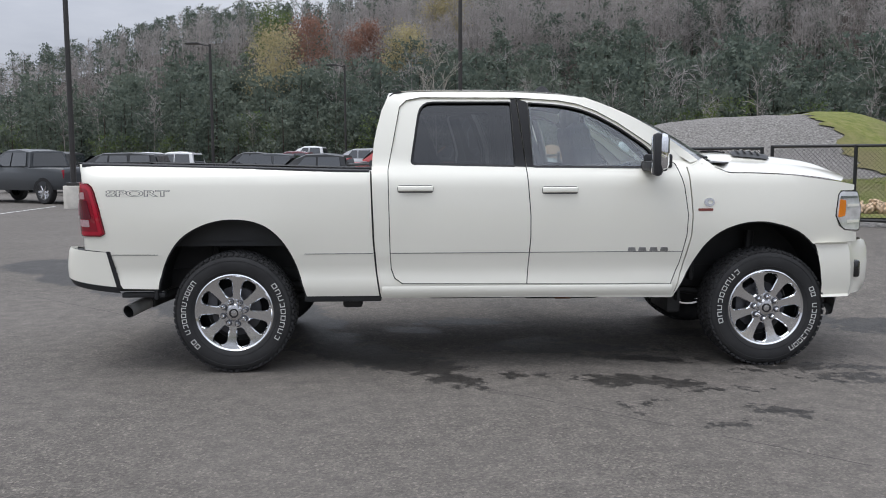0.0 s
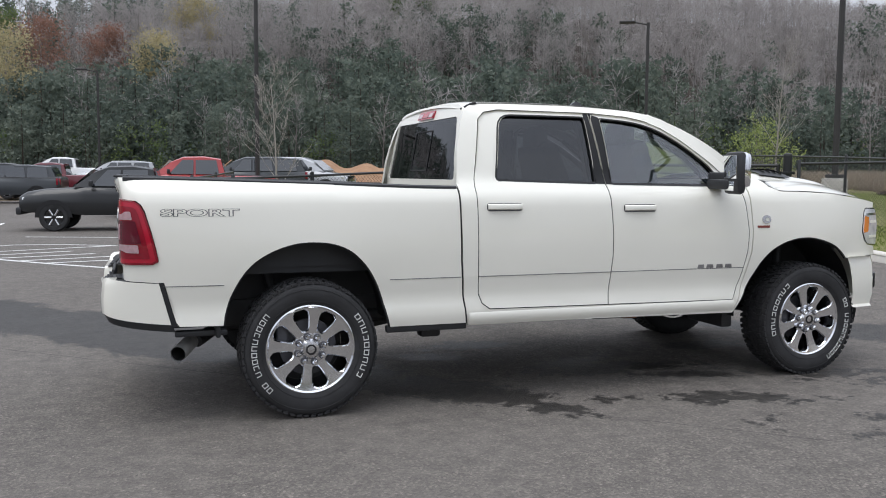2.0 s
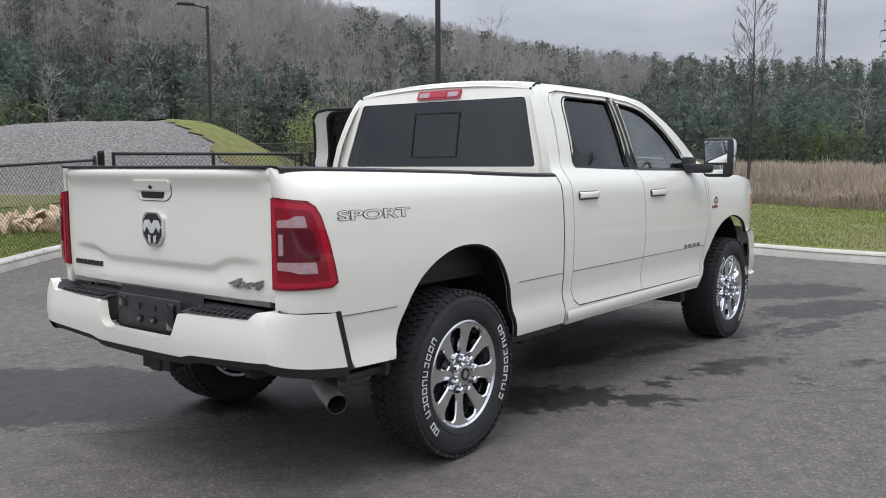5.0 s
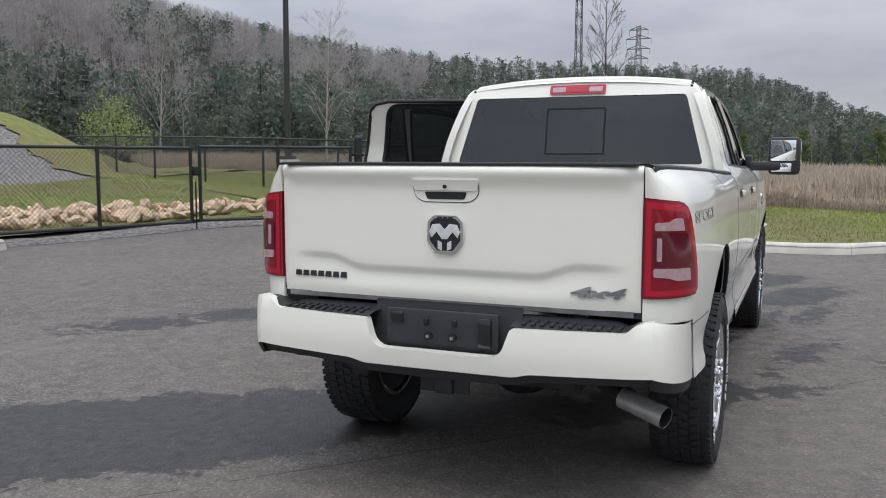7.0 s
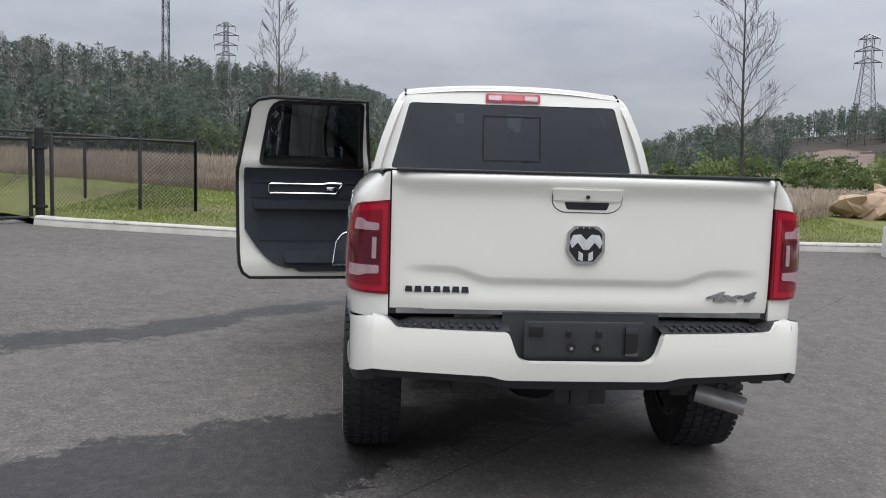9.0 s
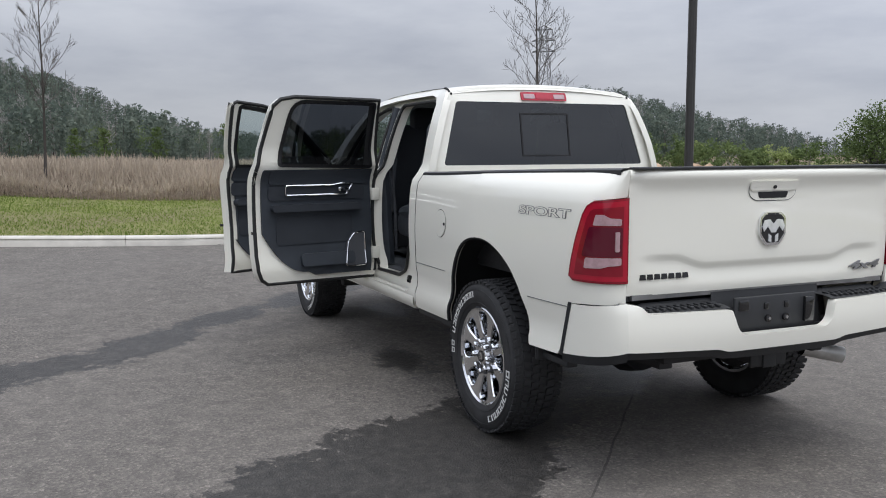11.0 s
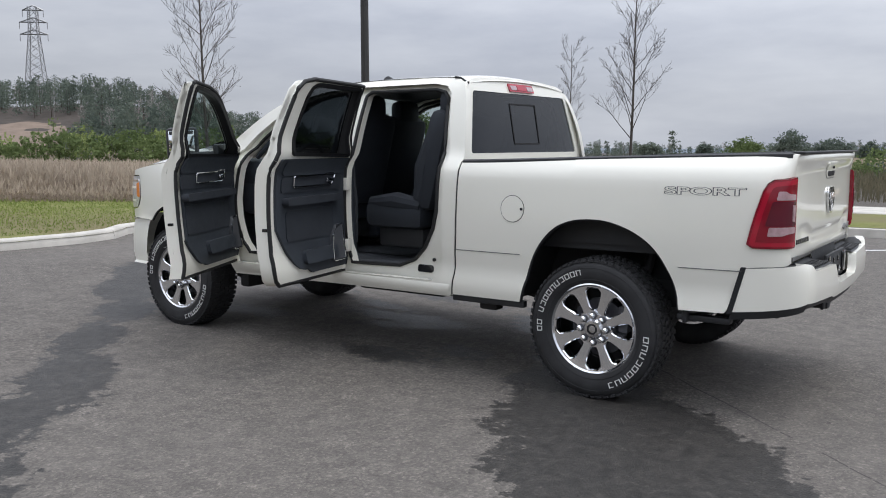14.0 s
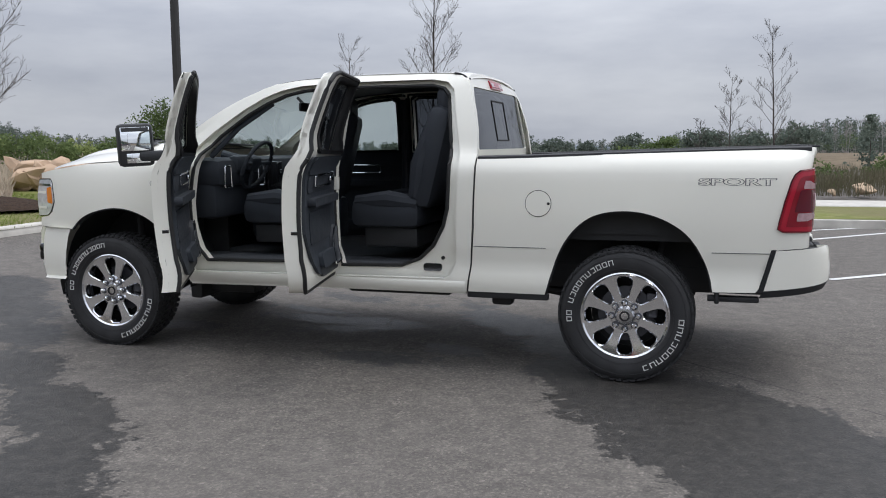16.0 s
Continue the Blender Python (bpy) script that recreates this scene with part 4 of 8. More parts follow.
def tow_mirror(side, piv, hinge_x, hy):
    """Tall trailer-tow mirror: chrome cap, black housing, two glasses, arm and sail."""
    ox, oy = 2.90 - hinge_x, side * (0.93 - hy)
    bm = bmesh.new()
    box(bm, ox + 0.10, oy - side * 0.01, 1.475, 0.20, 0.045, 0.10, 0.015)
    vs = box(bm, ox + 0.04, oy + side * 0.11, 1.44, 0.13, 0.24, 0.07, 0.02)
    part("mirror_arm", bm, PLASTIC, piv, "black mirror arm")
    cx, cy, cz = ox + 0.03, oy + side * 0.255, 1.520
    turn = Matrix.Rotation(radians(side * 13), 3, "Z")

    def piece(name, dx, dy, dz, sx, sy, sz, bevel, mat, parent, label, tip=0.0):
        bm = bmesh.new()
        box(bm, dx, dy, dz, sx, sy, sz, bevel)
        bmesh.ops.rotate(bm, cent=(dx, dy, dz), matrix=Matrix.Rotation(radians(tip), 3, "Y"), verts=bm.verts)
        bmesh.ops.rotate(bm, cent=(0, 0, 0), matrix=turn, verts=bm.verts)
        bmesh.ops.translate(bm, vec=(cx, cy, cz), verts=bm.verts)
        return part(name, bm, mat, parent, label)

    house = piece("mirror_housing", -0.012, 0, 0, 0.070, 0.240, 0.292, 0.033, PLASTIC, piv, "tall black tow mirror housing")
    piece("mirror_cap", 0.024, side * 0.003, 0.018, 0.076, 0.230, 0.246, 0.036, CHROME, house, "chrome mirror cap")
    piece("mirror_glass", -0.0475, 0, 0.040, 0.006, 0.190, 0.160, 0.002, MIRROR, house, "main mirror glass", 4.0 if side > 0 else -2.5)
    piece("spotter_glass", -0.0475, -side * 0.01, -0.090, 0.006, 0.15, 0.066, 0.002, MIRROR, house, "small convex mirror glass")


for s in (-1, 1):
    bedside(s)
    fender(s)
    cab_side(s)
door(-1, REARDOOR, REARGLASS, 2.055, 0, False, GLASSD)
door(-1, FRONTDOOR, FRONTGLASS, 3.17, 0, True, GLASSL)
door(1, REARDOOR, REARGLASS, 2.055, 77, False, GLASSD)
door(1, FRONTDOOR, FRONTGLASS, 3.17, 62, True, GLASSL)


def rail_z(x):
    return catmull([(1.08, 1.93), (1.13, 1.962), (1.22, 1.976), (1.5, 1.983), (1.8, 1.983), (2.1, 1.973), (2.35, 1.956), (2.5, 1.933), (2.66, 1.884)], x)


def roof_z(x, y):
    return rail_z(x) + 0.043 * (1 - min(1, abs(y) / 0.70) ** 2.2)


def grid(nx, ny, f):
    bm = bmesh.new()
    g = [[bm.verts.new(f(i / nx, j / ny)) for j in range(ny + 1)] for i in range(nx + 1)]
    for i in range(nx):
        for j in range(ny):
            bm.faces.new((g[i][j], g[i + 1][j], g[i + 1][j + 1], g[i][j + 1]))
    return bm


def roof_f(a, b):
    v = 2 * b - 1
    x = 1.075 + (2.50 + 0.14 * (1 - v * v) - 1.075) * a
    w = min(0.70, flank(x, min(rail_z(x), 1.982)) + 0.006)
    y = v * w
    return (x, y, rail_z(x) + 0.043 * (1 - abs(v) ** 2.2) + 0.002)


part("roof", grid(28, 16, roof_f), WHITE, truck, "pearl white cab roof")
for s in (-1, 1):
    bm = bmesh.new()
    tube(bm, [(1.072 + 0.11 * i / 5, s * 0.695, roof_z(1.072 + 0.11 * i / 5, 0.695) + 0.002) for i in range(6)], 0.008, 5)
    part("roof_seam", bm, SEAMBLK, truck)
bm = bmesh.new()
for k, (dx, w, h) in enumerate(((0, 0.05, 0.02),)):
    pts = []
    rows = []
    for i in range(9):
        t = i / 8
        x = 2.20 + 0.19 * t
        hgt = 0.072 * math.sin(math.pi * min(1, (1 - t) * 1.15)) + 0.003
        rows.append([bm.verts.new((x, y, roof_z(x, 0) - 0.002 + z)) for y, z in ((-w / 2, 0), (-w / 5, hgt), (w / 5, hgt), (w / 2, 0))])
    for r0, r1 in zip(rows, rows[1:]):
        for q in range(3):
            bm.faces.new((r0[q], r0[q + 1], r1[q + 1], r1[q]))
part("roof_antenna", bm, GLOSSBLK, truck, "black fin antenna on the roof")


def wind_f(a, b):
    # a up from the cowl to the roof, b across
    y0, y1 = -0.86 + 1.72 * b, -0.70 + 1.40 * b
    lo = Vector((3.30 + 0.30 * (1 - (y0 / 0.86) ** 2), y0, 1.475 + 0.02 * (1 - (y0 / 0.86) ** 2)))
    xt = 2.50 + 0.14 * (1 - (y1 / 0.70) ** 2)
    hi = Vector((xt, y1, roof_z(xt, y1)))
    p = lo.lerp(hi, a)
    p.z += 0.052 * math.sin(math.pi * a)
    return p


ws = part("windshield", grid(12, 16, lambda a, b: wind_f(a, b)), GLASSL, truck, "clear raked windshield")
ws.visible_shadow = False
# pillars beside the windshield
for s in (-1, 1):
    bm = bmesh.new()
    rows = []
    for i in range(13):
        a = i / 12
        p = wind_f(a, 0.0 if s < 0 else 1.0)
        x = p.x + 0.01
        z = p.z
        q = Vector((x - 0.075, s * flank(x - 0.06, min(z - 0.012, 1.95)), z - 0.012))
        rows.append((bm.verts.new(p + Vector((0.0, -s * 0.03, -0.002))), bm.verts.new(p + Vector((0.004, s * 0.012, 0.004))), bm.verts.new(q + Vector((0, 0, 0.0)))))
    for r0, r1 in zip(rows, rows[1:]):
        for k in range(2):
            bm.faces.new((r0[k], r0[k + 1], r1[k + 1], r1[k]))
    part("windshield_pillar", bm, WHITE, truck)


def hood_f(a, b):
    v = 2 * b - 1
    x = 3.40 + 0.13 * (1 - v * v) + (4.64 - 3.53 - 0.16 * abs(v) ** 2.5) * a
    yw = catmull([(3.3, 0.93), (3.6, 0.945), (3.9, 0.94), (4.2, 0.91), (4.45, 0.86), (4.75, 0.80)], x)
    y = v * yw
    edge = catmull([(3.3, 1.46), (3.42, 1.425), (3.5, 1.398), (3.7, 1.392), (3.94, 1.38), (4.2, 1.353), (4.40, 1.315), (4.6, 1.255), (4.75, 1.18)], x)
    t = abs(v)
    crown = 0.118 * (1 - t**2.4)
    dome = 0.026 * sstep(0.62, 0.46, t) * sstep(3.42, 3.6, x) * sstep(4.65, 4.3, x)
    return (x, y, edge + crown + dome)


hood = part("hood", grid(34, 40, hood_f), WHITE, truck, "pearl white hood with twin black vents")
for s in (-1, 1):
    def vent(a, b):
        x, y, z = hood_f(0.18 + 0.26 * a, 0.5 + s * (0.13 + 0.14 * b + 0.02 * a))
        return (x, y, z + 0.014 + 0.016 * math.sin(math.pi * b) * math.sin(math.pi * min(1, a * 1.1)))
    v = part("hood_vent", grid(10, 6, vent), PLASTIC, hood, "black hood vent")
    for k in range(4):
        bm = grid(4, 2, lambda a, b, k=k: tuple(Vector(vent(0.18 + 0.18 * k + 0.05 * a, 0.15 + 0.7 * b)) + Vector((0, 0, 0.012 * (1 - a) + 0.002))))
        part("slat", bm, GLOSSBLK, v)
bm = bmesh.new()
rows = []
for i in range(17):
    v = -1 + i / 8
    y = v * 0.86
    rows.append([bm.verts.new((3.33 + 0.28 * (1 - v * v) + dx, y, 1.458 + dz + 0.015 * (1 - v * v))) for dx, dz in ((0.0, 0.01), (0.06, 0.005), (0.16, 0.0))])
for r0, r1 in zip(rows, rows[1:]):
    for k in range(2):
        bm.faces.new((r0[k], r0[k + 1], r1[k + 1], r1[k]))
part("cowl", bm, PLASTIC, truck)
bm = bmesh.new()
for ya, yb in ((-0.65, -0.02), (0.05, 0.7)):
    tube(bm, [(3.44, ya, 1.50), (3.50, (ya + yb) / 2, 1.515), (3.45, yb, 1.53)], 0.009, 6)
part("wiper", bm, PLASTIC, truck)

# nose: grille, bumper, air dam
bm = grid(10, 14, lambda a, b: (4.45 + 0.13 * (1 - (2 * b - 1) ** 2) + 0.03 * math.sin(math.pi * a), (2 * b - 1) * 0.70, 0.92 + 0.32 * a))
gr = part("grille", bm, GLOSSBLK, truck, "black grille with bright bars")
for k in range(4):
    z = 0.97 + 0.065 * k
    bm = bmesh.new()
    tube(bm, [(4.48 + 0.13 * (1 - v * v) + 0.015, v * 0.66, z) for v in [-1 + j / 8 for j in range(17)]], 0.012, 6)
    part("grille_bar", bm, CHROME, gr)


def front_bump(a, b):
    v = 2 * b - 1
    t = abs(v)
    prof = [(0.505, -0.05), (0.52, 0.0), (0.60, 0.025), (0.72, 0.03), (0.83, 0.02), (0.882, -0.005), (0.895, -0.05)]
    z, o = prof[int(round(a * 6))]
    ang = sstep(0.55, 1.0, t)
    y = math.copysign(min(0.93, 0.98 * t) if t < 0.999 else 0.93, v)
    x = 4.71 - 0.10 * t**2 - 0.34 * max(0, (t - 0.62) / 0.38) ** 2.2
    y = math.copysign(0.98 * t - 0.03 * ang, v)
    nx, ny = (1 - 0.7 * ang), 0.7 * ang
    if t > 0.88:
        x -= (t - 0.88) / 0.12 * (0.09 + 0.06 * (z - 0.5) / 0.39)
        y = math.copysign(flank(4.2, 0.9) + 0.012 - 0.05 * (1 - (t - 0.88) / 0.12), v)
    return (x + o * nx, y + math.copysign(o * ny, v), z + 0.0)


fb = part("front_bumper", grid(6, 50, front_bump), WHITE, truck, "white painted front bumper")
for s in (-1, 1):
    bm = bmesh.new()
    box(bm, 4.48, s * 0.885, 0.69, 0.06, 0.05, 0.13, 0.02, Matrix.Rotation(radians(s * 38), 3, "Z"))
    part("fog_light", bm, GLOSSBLK, fb, "black fog light pod")
bm = bmesh.new()
rows = []
for i in range(25):
    v = -1 + i / 12
    x = 4.55 - 0.24 * abs(v) ** 2.4
    rows.append([bm.verts.new((x + dx, v * 0.90, z)) for dx, z in ((0.0, 0.52), (0.02, 0.46), (0.0, 0.36), (-0.05, 0.35))])
for r0, r1 in zip(rows, rows[1:]):
    for k in range(3):
        bm.faces.new((r0[k], r0[k + 1], r1[k + 1], r1[k]))
part("air_dam", bm, PLASTIC, truck, "black plastic air dam")

# back of the cab with its sliding window
BACK = [(-0.88, 1.40), (0.88, 1.40), (0.875, 1.47), (0.80, 1.75), (0.735, 1.90), (0.70, 1.945), (0.60, 1.975), (0.30, 1.995), (-0.30, 1.995), (-0.60, 1.975), (-0.70, 1.945), (-0.735, 1.90), (-0.80, 1.75), (-0.875, 1.47)]
BGLASS = rounded([(-0.782, 1.462), (0.782, 1.462), (0.668, 1.885), (-0.668, 1.885)], 0.025)
back_x = lambda y, z: 0.985 + 0.17 * max(0, z - 1.46) + 0.30 * max(0, abs(y) - 0.62) ** 2 + 0.02 * sstep(1.88, 1.99, z)
BRAKE3 = rounded([(-0.178, 1.900), (0.178, 1.900), (0.178, 1.958), (-0.178, 1.958)], 0.012)
part("cab_back", sheet(BACK, lambda y, z: (back_x(y, z), y, z), 0.06, holes=[BGLASS], rim=0.03, rimdir=lambda u, v: (1, 0, 0)), WHITE, truck)
rw = part("rear_window", sheet(inset(BGLASS, -0.005), lambda y, z: (back_x(y, z) + 0.008, y, z), 0.12), GLASSD, truck, "dark tinted rear window with centre slider")
rw.visible_shadow = False
sl = rounded([(-0.185, 1.52), (0.195, 1.52), (0.195, 1.815), (-0.185, 1.815)], 0.01)
bm = sheet(sl, lambda y, z: (back_x(y, z) + 0.003, y, z), 0.1, holes=[inset(sl, 0.010)], rim=0.004, rimdir=lambda u, v: (1, 0, 0))
part("slider_frame", bm, SEAMBLK, rw)
b3 = part("high_brake_light", sheet(BRAKE3, lambda y, z: (back_x(y, z) - 0.012, y, z), 0.05, rim=0.03, rimdir=lambda u, v: (1, 0, 0)), LAMPEDGE, truck, "red high-mounted brake light")
for ya, yb, m in ((-0.16, -0.075, LAMPCLR), (0.075, 0.16, LAMPCLR), (-0.065, 0.065, LAMPEDGE)):
    part("lens", sheet(rounded([(ya, 1.913), (yb, 1.913), (yb, 1.945), (ya, 1.945)], 0.008), lambda y, z: (back_x(y, z) - 0.016, y, z), 0.05, rim=0.006, rimdir=lambda u, v: (1, 0, 0)), m, b3)

# box floor, front wall
bm = bmesh.new()
box(bm, -0.05, 0, 0.90, 2.0, 1.62, 0.04)
bf = part("bed_floor", bm, PLASTIC, truck)
for k in range(9):
    bm = bmesh.new()
    box(bm, -0.05, -0.64 + 0.16 * k, 0.93, 1.98, 0.06, 0.02)
    part("floor_rib", bm, PLASTIC, bf)
bm = bmesh.new()
box(bm, 0.945, 0, 1.16, 0.035, 1.66, 0.50, 0.008)
part("bed_front_wall", bm, WHITE, truck)

# tailgate
TG = [(-0.796, 0.905), (0.796, 0.905), (0.796, 1.468), (-0.796, 1.468)]


def gate_crease(y):
    """Height of the wave that crosses the tailgate."""
    return 1.026 + 0.046 * sstep(0.38, 0.56, abs(y))


def gate_place(out=0.0):
    def f(y, z):
        x = catmull([(0.90, -1.076), (0.94, -1.084), (1.00, -1.088), (1.10, -1.090), (1.25, -1.090), (1.34, -1.090), (1.375, -1.093), (1.405, -1.103), (1.428, -1.113), (1.443, -1.115), (1.458, -1.110), (1.47, -1.095)], z)
        zc, amp = gate_crease(y), 0.0135 * (1 - sstep(0.60, 0.775, abs(y)))
        if z < zc - 0.015:
            x += amp * sstep(0.915, zc - 0.015, z)
        elif z < zc + 0.015:
            x += amp * (zc + 0.015 - z) / 0.030
        x += 0.022 * (abs(y) / 0.79) ** 5 + 0.016 * sstep(0.72, 0.796, abs(y)) * sstep(1.365, 1.42, z)
        return (x - out, y, z)
    return f


def gate_skin():
    """The tailgate's outer sheet, turned forward all round its border."""
    gp = gate_place()
    ys = [-0.796 + 1.592 * i / 72 for i in range(73)]
    bm = bmesh.new()
    cols = []
    for y in ys:
        zc = gate_crease(y)
        zs = [0.905 + (zc - 0.020 - 0.905) * i / 8 for i in range(9)] + [zc - 0.013, zc, zc + 0.013] + [zc + 0.020 + (1.34 - zc - 0.020) * i / 8 for i in range(9)] + [1.34 + 0.128 * (i + 1) / 14 for i in range(14)]
        cols.append([bm.verts.new(gp(y, z)) for z in zs])
    for c0, c1 in zip(cols, cols[1:]):
        for k in range(len(c0) - 1):
            bm.faces.new((c0[k], c1[k], c1[k + 1], c0[k + 1]))
    border = [e for e in bm.edges if len(e.link_faces) == 1]
    r = bmesh.ops.extrude_edge_only(bm, edges=border)
    bmesh.ops.translate(bm, vec=(0.06, 0, 0), verts=[v for v in r["geom"] if isinstance(v, bmesh.types.BMVert)])
    return bm


ftg = lambda u, v: (1, 0, 0)
tailgate = part("tailgate", gate_skin(), WHITE, truck, "pearl white tailgate with sculpted crease", angle=50)
HPOCKET = rounded([(-0.105, 1.318), (0.105, 1.318), (0.142, 1.345), (0.142, 1.402), (-0.142, 1.402), (-0.142, 1.345)], [0.03, 0.03, 0.03, 0.01, 0.01, 0.03])
part("handle_gap", sheet(inset(HPOCKET, -0.004), gate_place(0.0015), 0.03), DECALSHADE, tailgate)
part("handle_cup", sheet(HPOCKET, gate_place(0.004), 0.03, rim=0.004, rimdir=ftg), WHITE, tailgate, "white tailgate handle surround")
part("handle_slot", sheet(rounded([(-0.082, 1.328), (0.082, 1.328), (0.094, 1.358), (-0.094, 1.358)], 0.008), gate_place(0.0065), 0.03, rim=0.003, rimdir=ftg), SEAMBLK, tailgate, "black handle slot")
part("handle_bar", sheet(rounded([(-0.138, 1.364), (0.138, 1.364), (0.148, 1.408), (-0.148, 1.408)], 0.010), gate_place(0.010), 0.03, rim=0.012, rimdir=ftg), WHITE, tailgate, "white tailgate handle")
bm = bmesh.new()
tube(bm, [(-1.10, 0, 1.380), (-1.113, 0, 1.380)], 0.008, 12)
part("lock_cylinder", bm, SEAMBLK, tailgate)
bm = bmesh.new()
box(bm, -1.075, 0, 1.473, 0.07, 1.56, 0.012, 0.004)
part("gate_cap", bm, PLASTIC, tailgate, "black cap on the tailgate")
part("gate_lip", sheet([(-0.77, 0.885), (0.77, 0.885), (0.77, 0.908), (-0.77, 0.908)], lambda y, z: (-1.068, y, z), 0.05, rim=0.02, rimdir=ftg), STEEL, tailgate)
# emblem: shield outline with plain curved shapes inside
EM = rounded([(-0.078, 1.235), (-0.05, 1.262), (0.05, 1.262), (0.078, 1.235), (0.080, 1.155), (0.04, 1.105), (-0.04, 1.105), (-0.080, 1.155)], 0.01)
em = part("emblem", sheet(EM, gate_place(0.014), 0.03, rim=0.012, rimdir=ftg), CHROME, tailgate, "chrome shield emblem")
part("emblem_field", sheet(inset(EM, 0.012), gate_place(0.016), 0.03, rim=0.003, rimdir=ftg), BADGEBLK, em)
for p in ([(-0.068, 1.195), (-0.055, 1.225), (-0.022, 1.228), (0.0, 1.205), (0.022, 1.228), (0.055, 1.225), (0.068, 1.195), (0.058, 1.17), (0.035, 1.195), (0.012, 1.165), (-0.012, 1.165), (-0.035, 1.195), (-0.058, 1.17)],
          [(-0.03, 1.16), (-0.012, 1.15), (-0.012, 1.118), (-0.03, 1.125)], [(0.03, 1.16), (0.012, 1.15), (0.012, 1.118), (0.03, 1.125)]):
    part("emblem_relief", sheet(p, gate_place(0.019), 0.03, rim=0.006, rimdir=ftg), HEADGL, em)
for k in range(3):
    part("emblem_bar", sheet([(-0.034 + 0.024 * k, 1.247), (-0.015 + 0.024 * k, 1.247), (-0.015 + 0.024 * k, 1.257), (-0.034 + 0.024 * k, 1.257)], gate_place(0.016), 0.03, rim=0.003, rimdir=ftg), SEAMBLK, em)
# model name as seven plain black bars
for k in range(7):
    y = 0.735 - 0.0385 * k
    bm = sheet([(y, 0.976), (y - 0.031, 0.976), (y - 0.028, 1.000), (y - 0.003, 1.000)], gate_place(0.006), 0.03, rim=0.006, rimdir=ftg)
    part("name_bar", bm, BADGEBLK, tailgate, "black raised badge bar")


def lettering(text, size, m, place, material, parent, label, shear=0.0, spacing=1.0, offset=0.0, fill="BOTH", extrude=0.004, wide=1.0):
    """Raised letters from the built-in font, laid onto a surface by place(u, v)."""
    cu = bpy.data.curves.new("lettering", "FONT")
    cu.body, cu.size, cu.shear, cu.space_character, cu.offset, cu.extrude = text, size, shear, spacing, offset, extrude
    cu.align_x = "CENTER"
    tmp = new("lettering", cu)
    dg = bpy.context.evaluated_depsgraph_get()
    me = bpy.data.meshes.new_from_object(tmp.evaluated_get(dg))
    bpy.data.objects.remove(tmp)
    for v in me.vertices:
        v.co = place(v.co.x * wide, v.co.y, v.co.z)
    me.materials.clear()
    me.materials.append(material)
    ob = new("lettering", me)
    ob.parent = parent
    ob["label"] = label
    return ob


gp = gate_place()


def four_place(u, v, w):
    x, y, z = gp(-0.622 - u, 0.958 + v)
    return (x - 0.006 - w, y, z)


lettering("4x4", 0.056, None, four_place, STEEL, tailgate, "silver four-by-four badge lettering", shear=0.3, wide=2.45, offset=0.0016)

for s in (-1, 1):
    tp = tail_place(s)

    def sport(u, v, w, s=s, tp=tp):
        x, y, z = tp(-0.640 + (u if s < 0 else -u), 1.246 + v)
        return (x, y + s * (0.0010 + w), z)

    lettering("SPORT", 0.057, None, sport, DECALSHADE, truck, "grey outlined bed-side decal lettering", wide=2.62, offset=0.0026, extrude=0.0002, spacing=0.97)

    def sport2(u, v, w, s=s, tp=tp):
        x, y, z = tp(-0.640 + (u if s < 0 else -u), 1.246 + v)
        return (x, y + s * (0.0022 + w), z)

    lettering("SPORT", 0.057, None, sport2, WHITE, truck, "white decal letter fill", wide=2.62, offset=0.0002, extrude=0.0002, spacing=0.97)

# fuel door, near side
bm = bmesh.new()
c = [(0.549 + 0.081 * math.cos(2 * math.pi * i / 32), 1.123 + 0.081 * math.sin(2 * math.pi * i / 32)) for i in range(32)]
c2 = [(0.549 + 0.0850 * math.cos(2 * math.pi * i / 32), 1.123 + 0.0850 * math.sin(2 * math.pi * i / 32)) for i in range(32)]
fd = part("fuel_door", sheet(c, flank_place(1, 0.004), 0.03, rim=0.003, rimdir=inward(1)), WHITE, truck, "round white fuel door")
part("fuel_door_gap", sheet(c2, flank_place(1, 0.0015), 0.03, holes=[c]), SEAMBLK, fd)
bm = bmesh.new()
tube(bm, [(0.483, 1.0, 1.123), (0.483, 1.012, 1.123)], 0.009, 10)
part("finger_notch", bm, SEAMBLK, fd)


# rear bumper
def bump_x(y):
    t = min(1, abs(y) / 0.96)
    return -1.212 + 0.035 * t**2 + 0.05 * max(0, (t - 0.80) / 0.20) ** 2


def bumper_skin(y, z):
    b = catmull([(0.55, 0.045), (0.60, 0.018), (0.66, 0.0), (0.75, -0.006), (0.83, 0.002), (0.87, 0.008), (0.90, 0.024)], z)
    return (bump_x(y) + b, y, z)


OUTER = rounded([(-0.862, 0.678), (-0.39, 0.657), (-0.33, 0.640), (0.33, 0.640), (0.39, 0.657), (0.862, 0.678), (0.862, 0.890), (0.80, 0.880), (0.762, 0.842), (0.318, 0.834), (0.285, 0.74), (0.25, 0.714), (-0.25, 0.714), (-0.285, 0.74), (-0.318, 0.834), (-0.762, 0.842), (-0.80, 0.880), (-0.862, 0.890)], [0, 0.02, 0.02, 0.02, 0.02, 0, 0, 0.02, 0.02, 0.015, 0.03, 0.03, 0.03, 0.03, 0.015, 0.02, 0.02, 0], 3)
bumper = part("rear_bumper", sheet(OUTER, bumper_skin, 0.04, rim=0.05, rimdir=lambda u, v: (1, 0, 0)), WHITE, truck, "white painted step bumper with black pads")
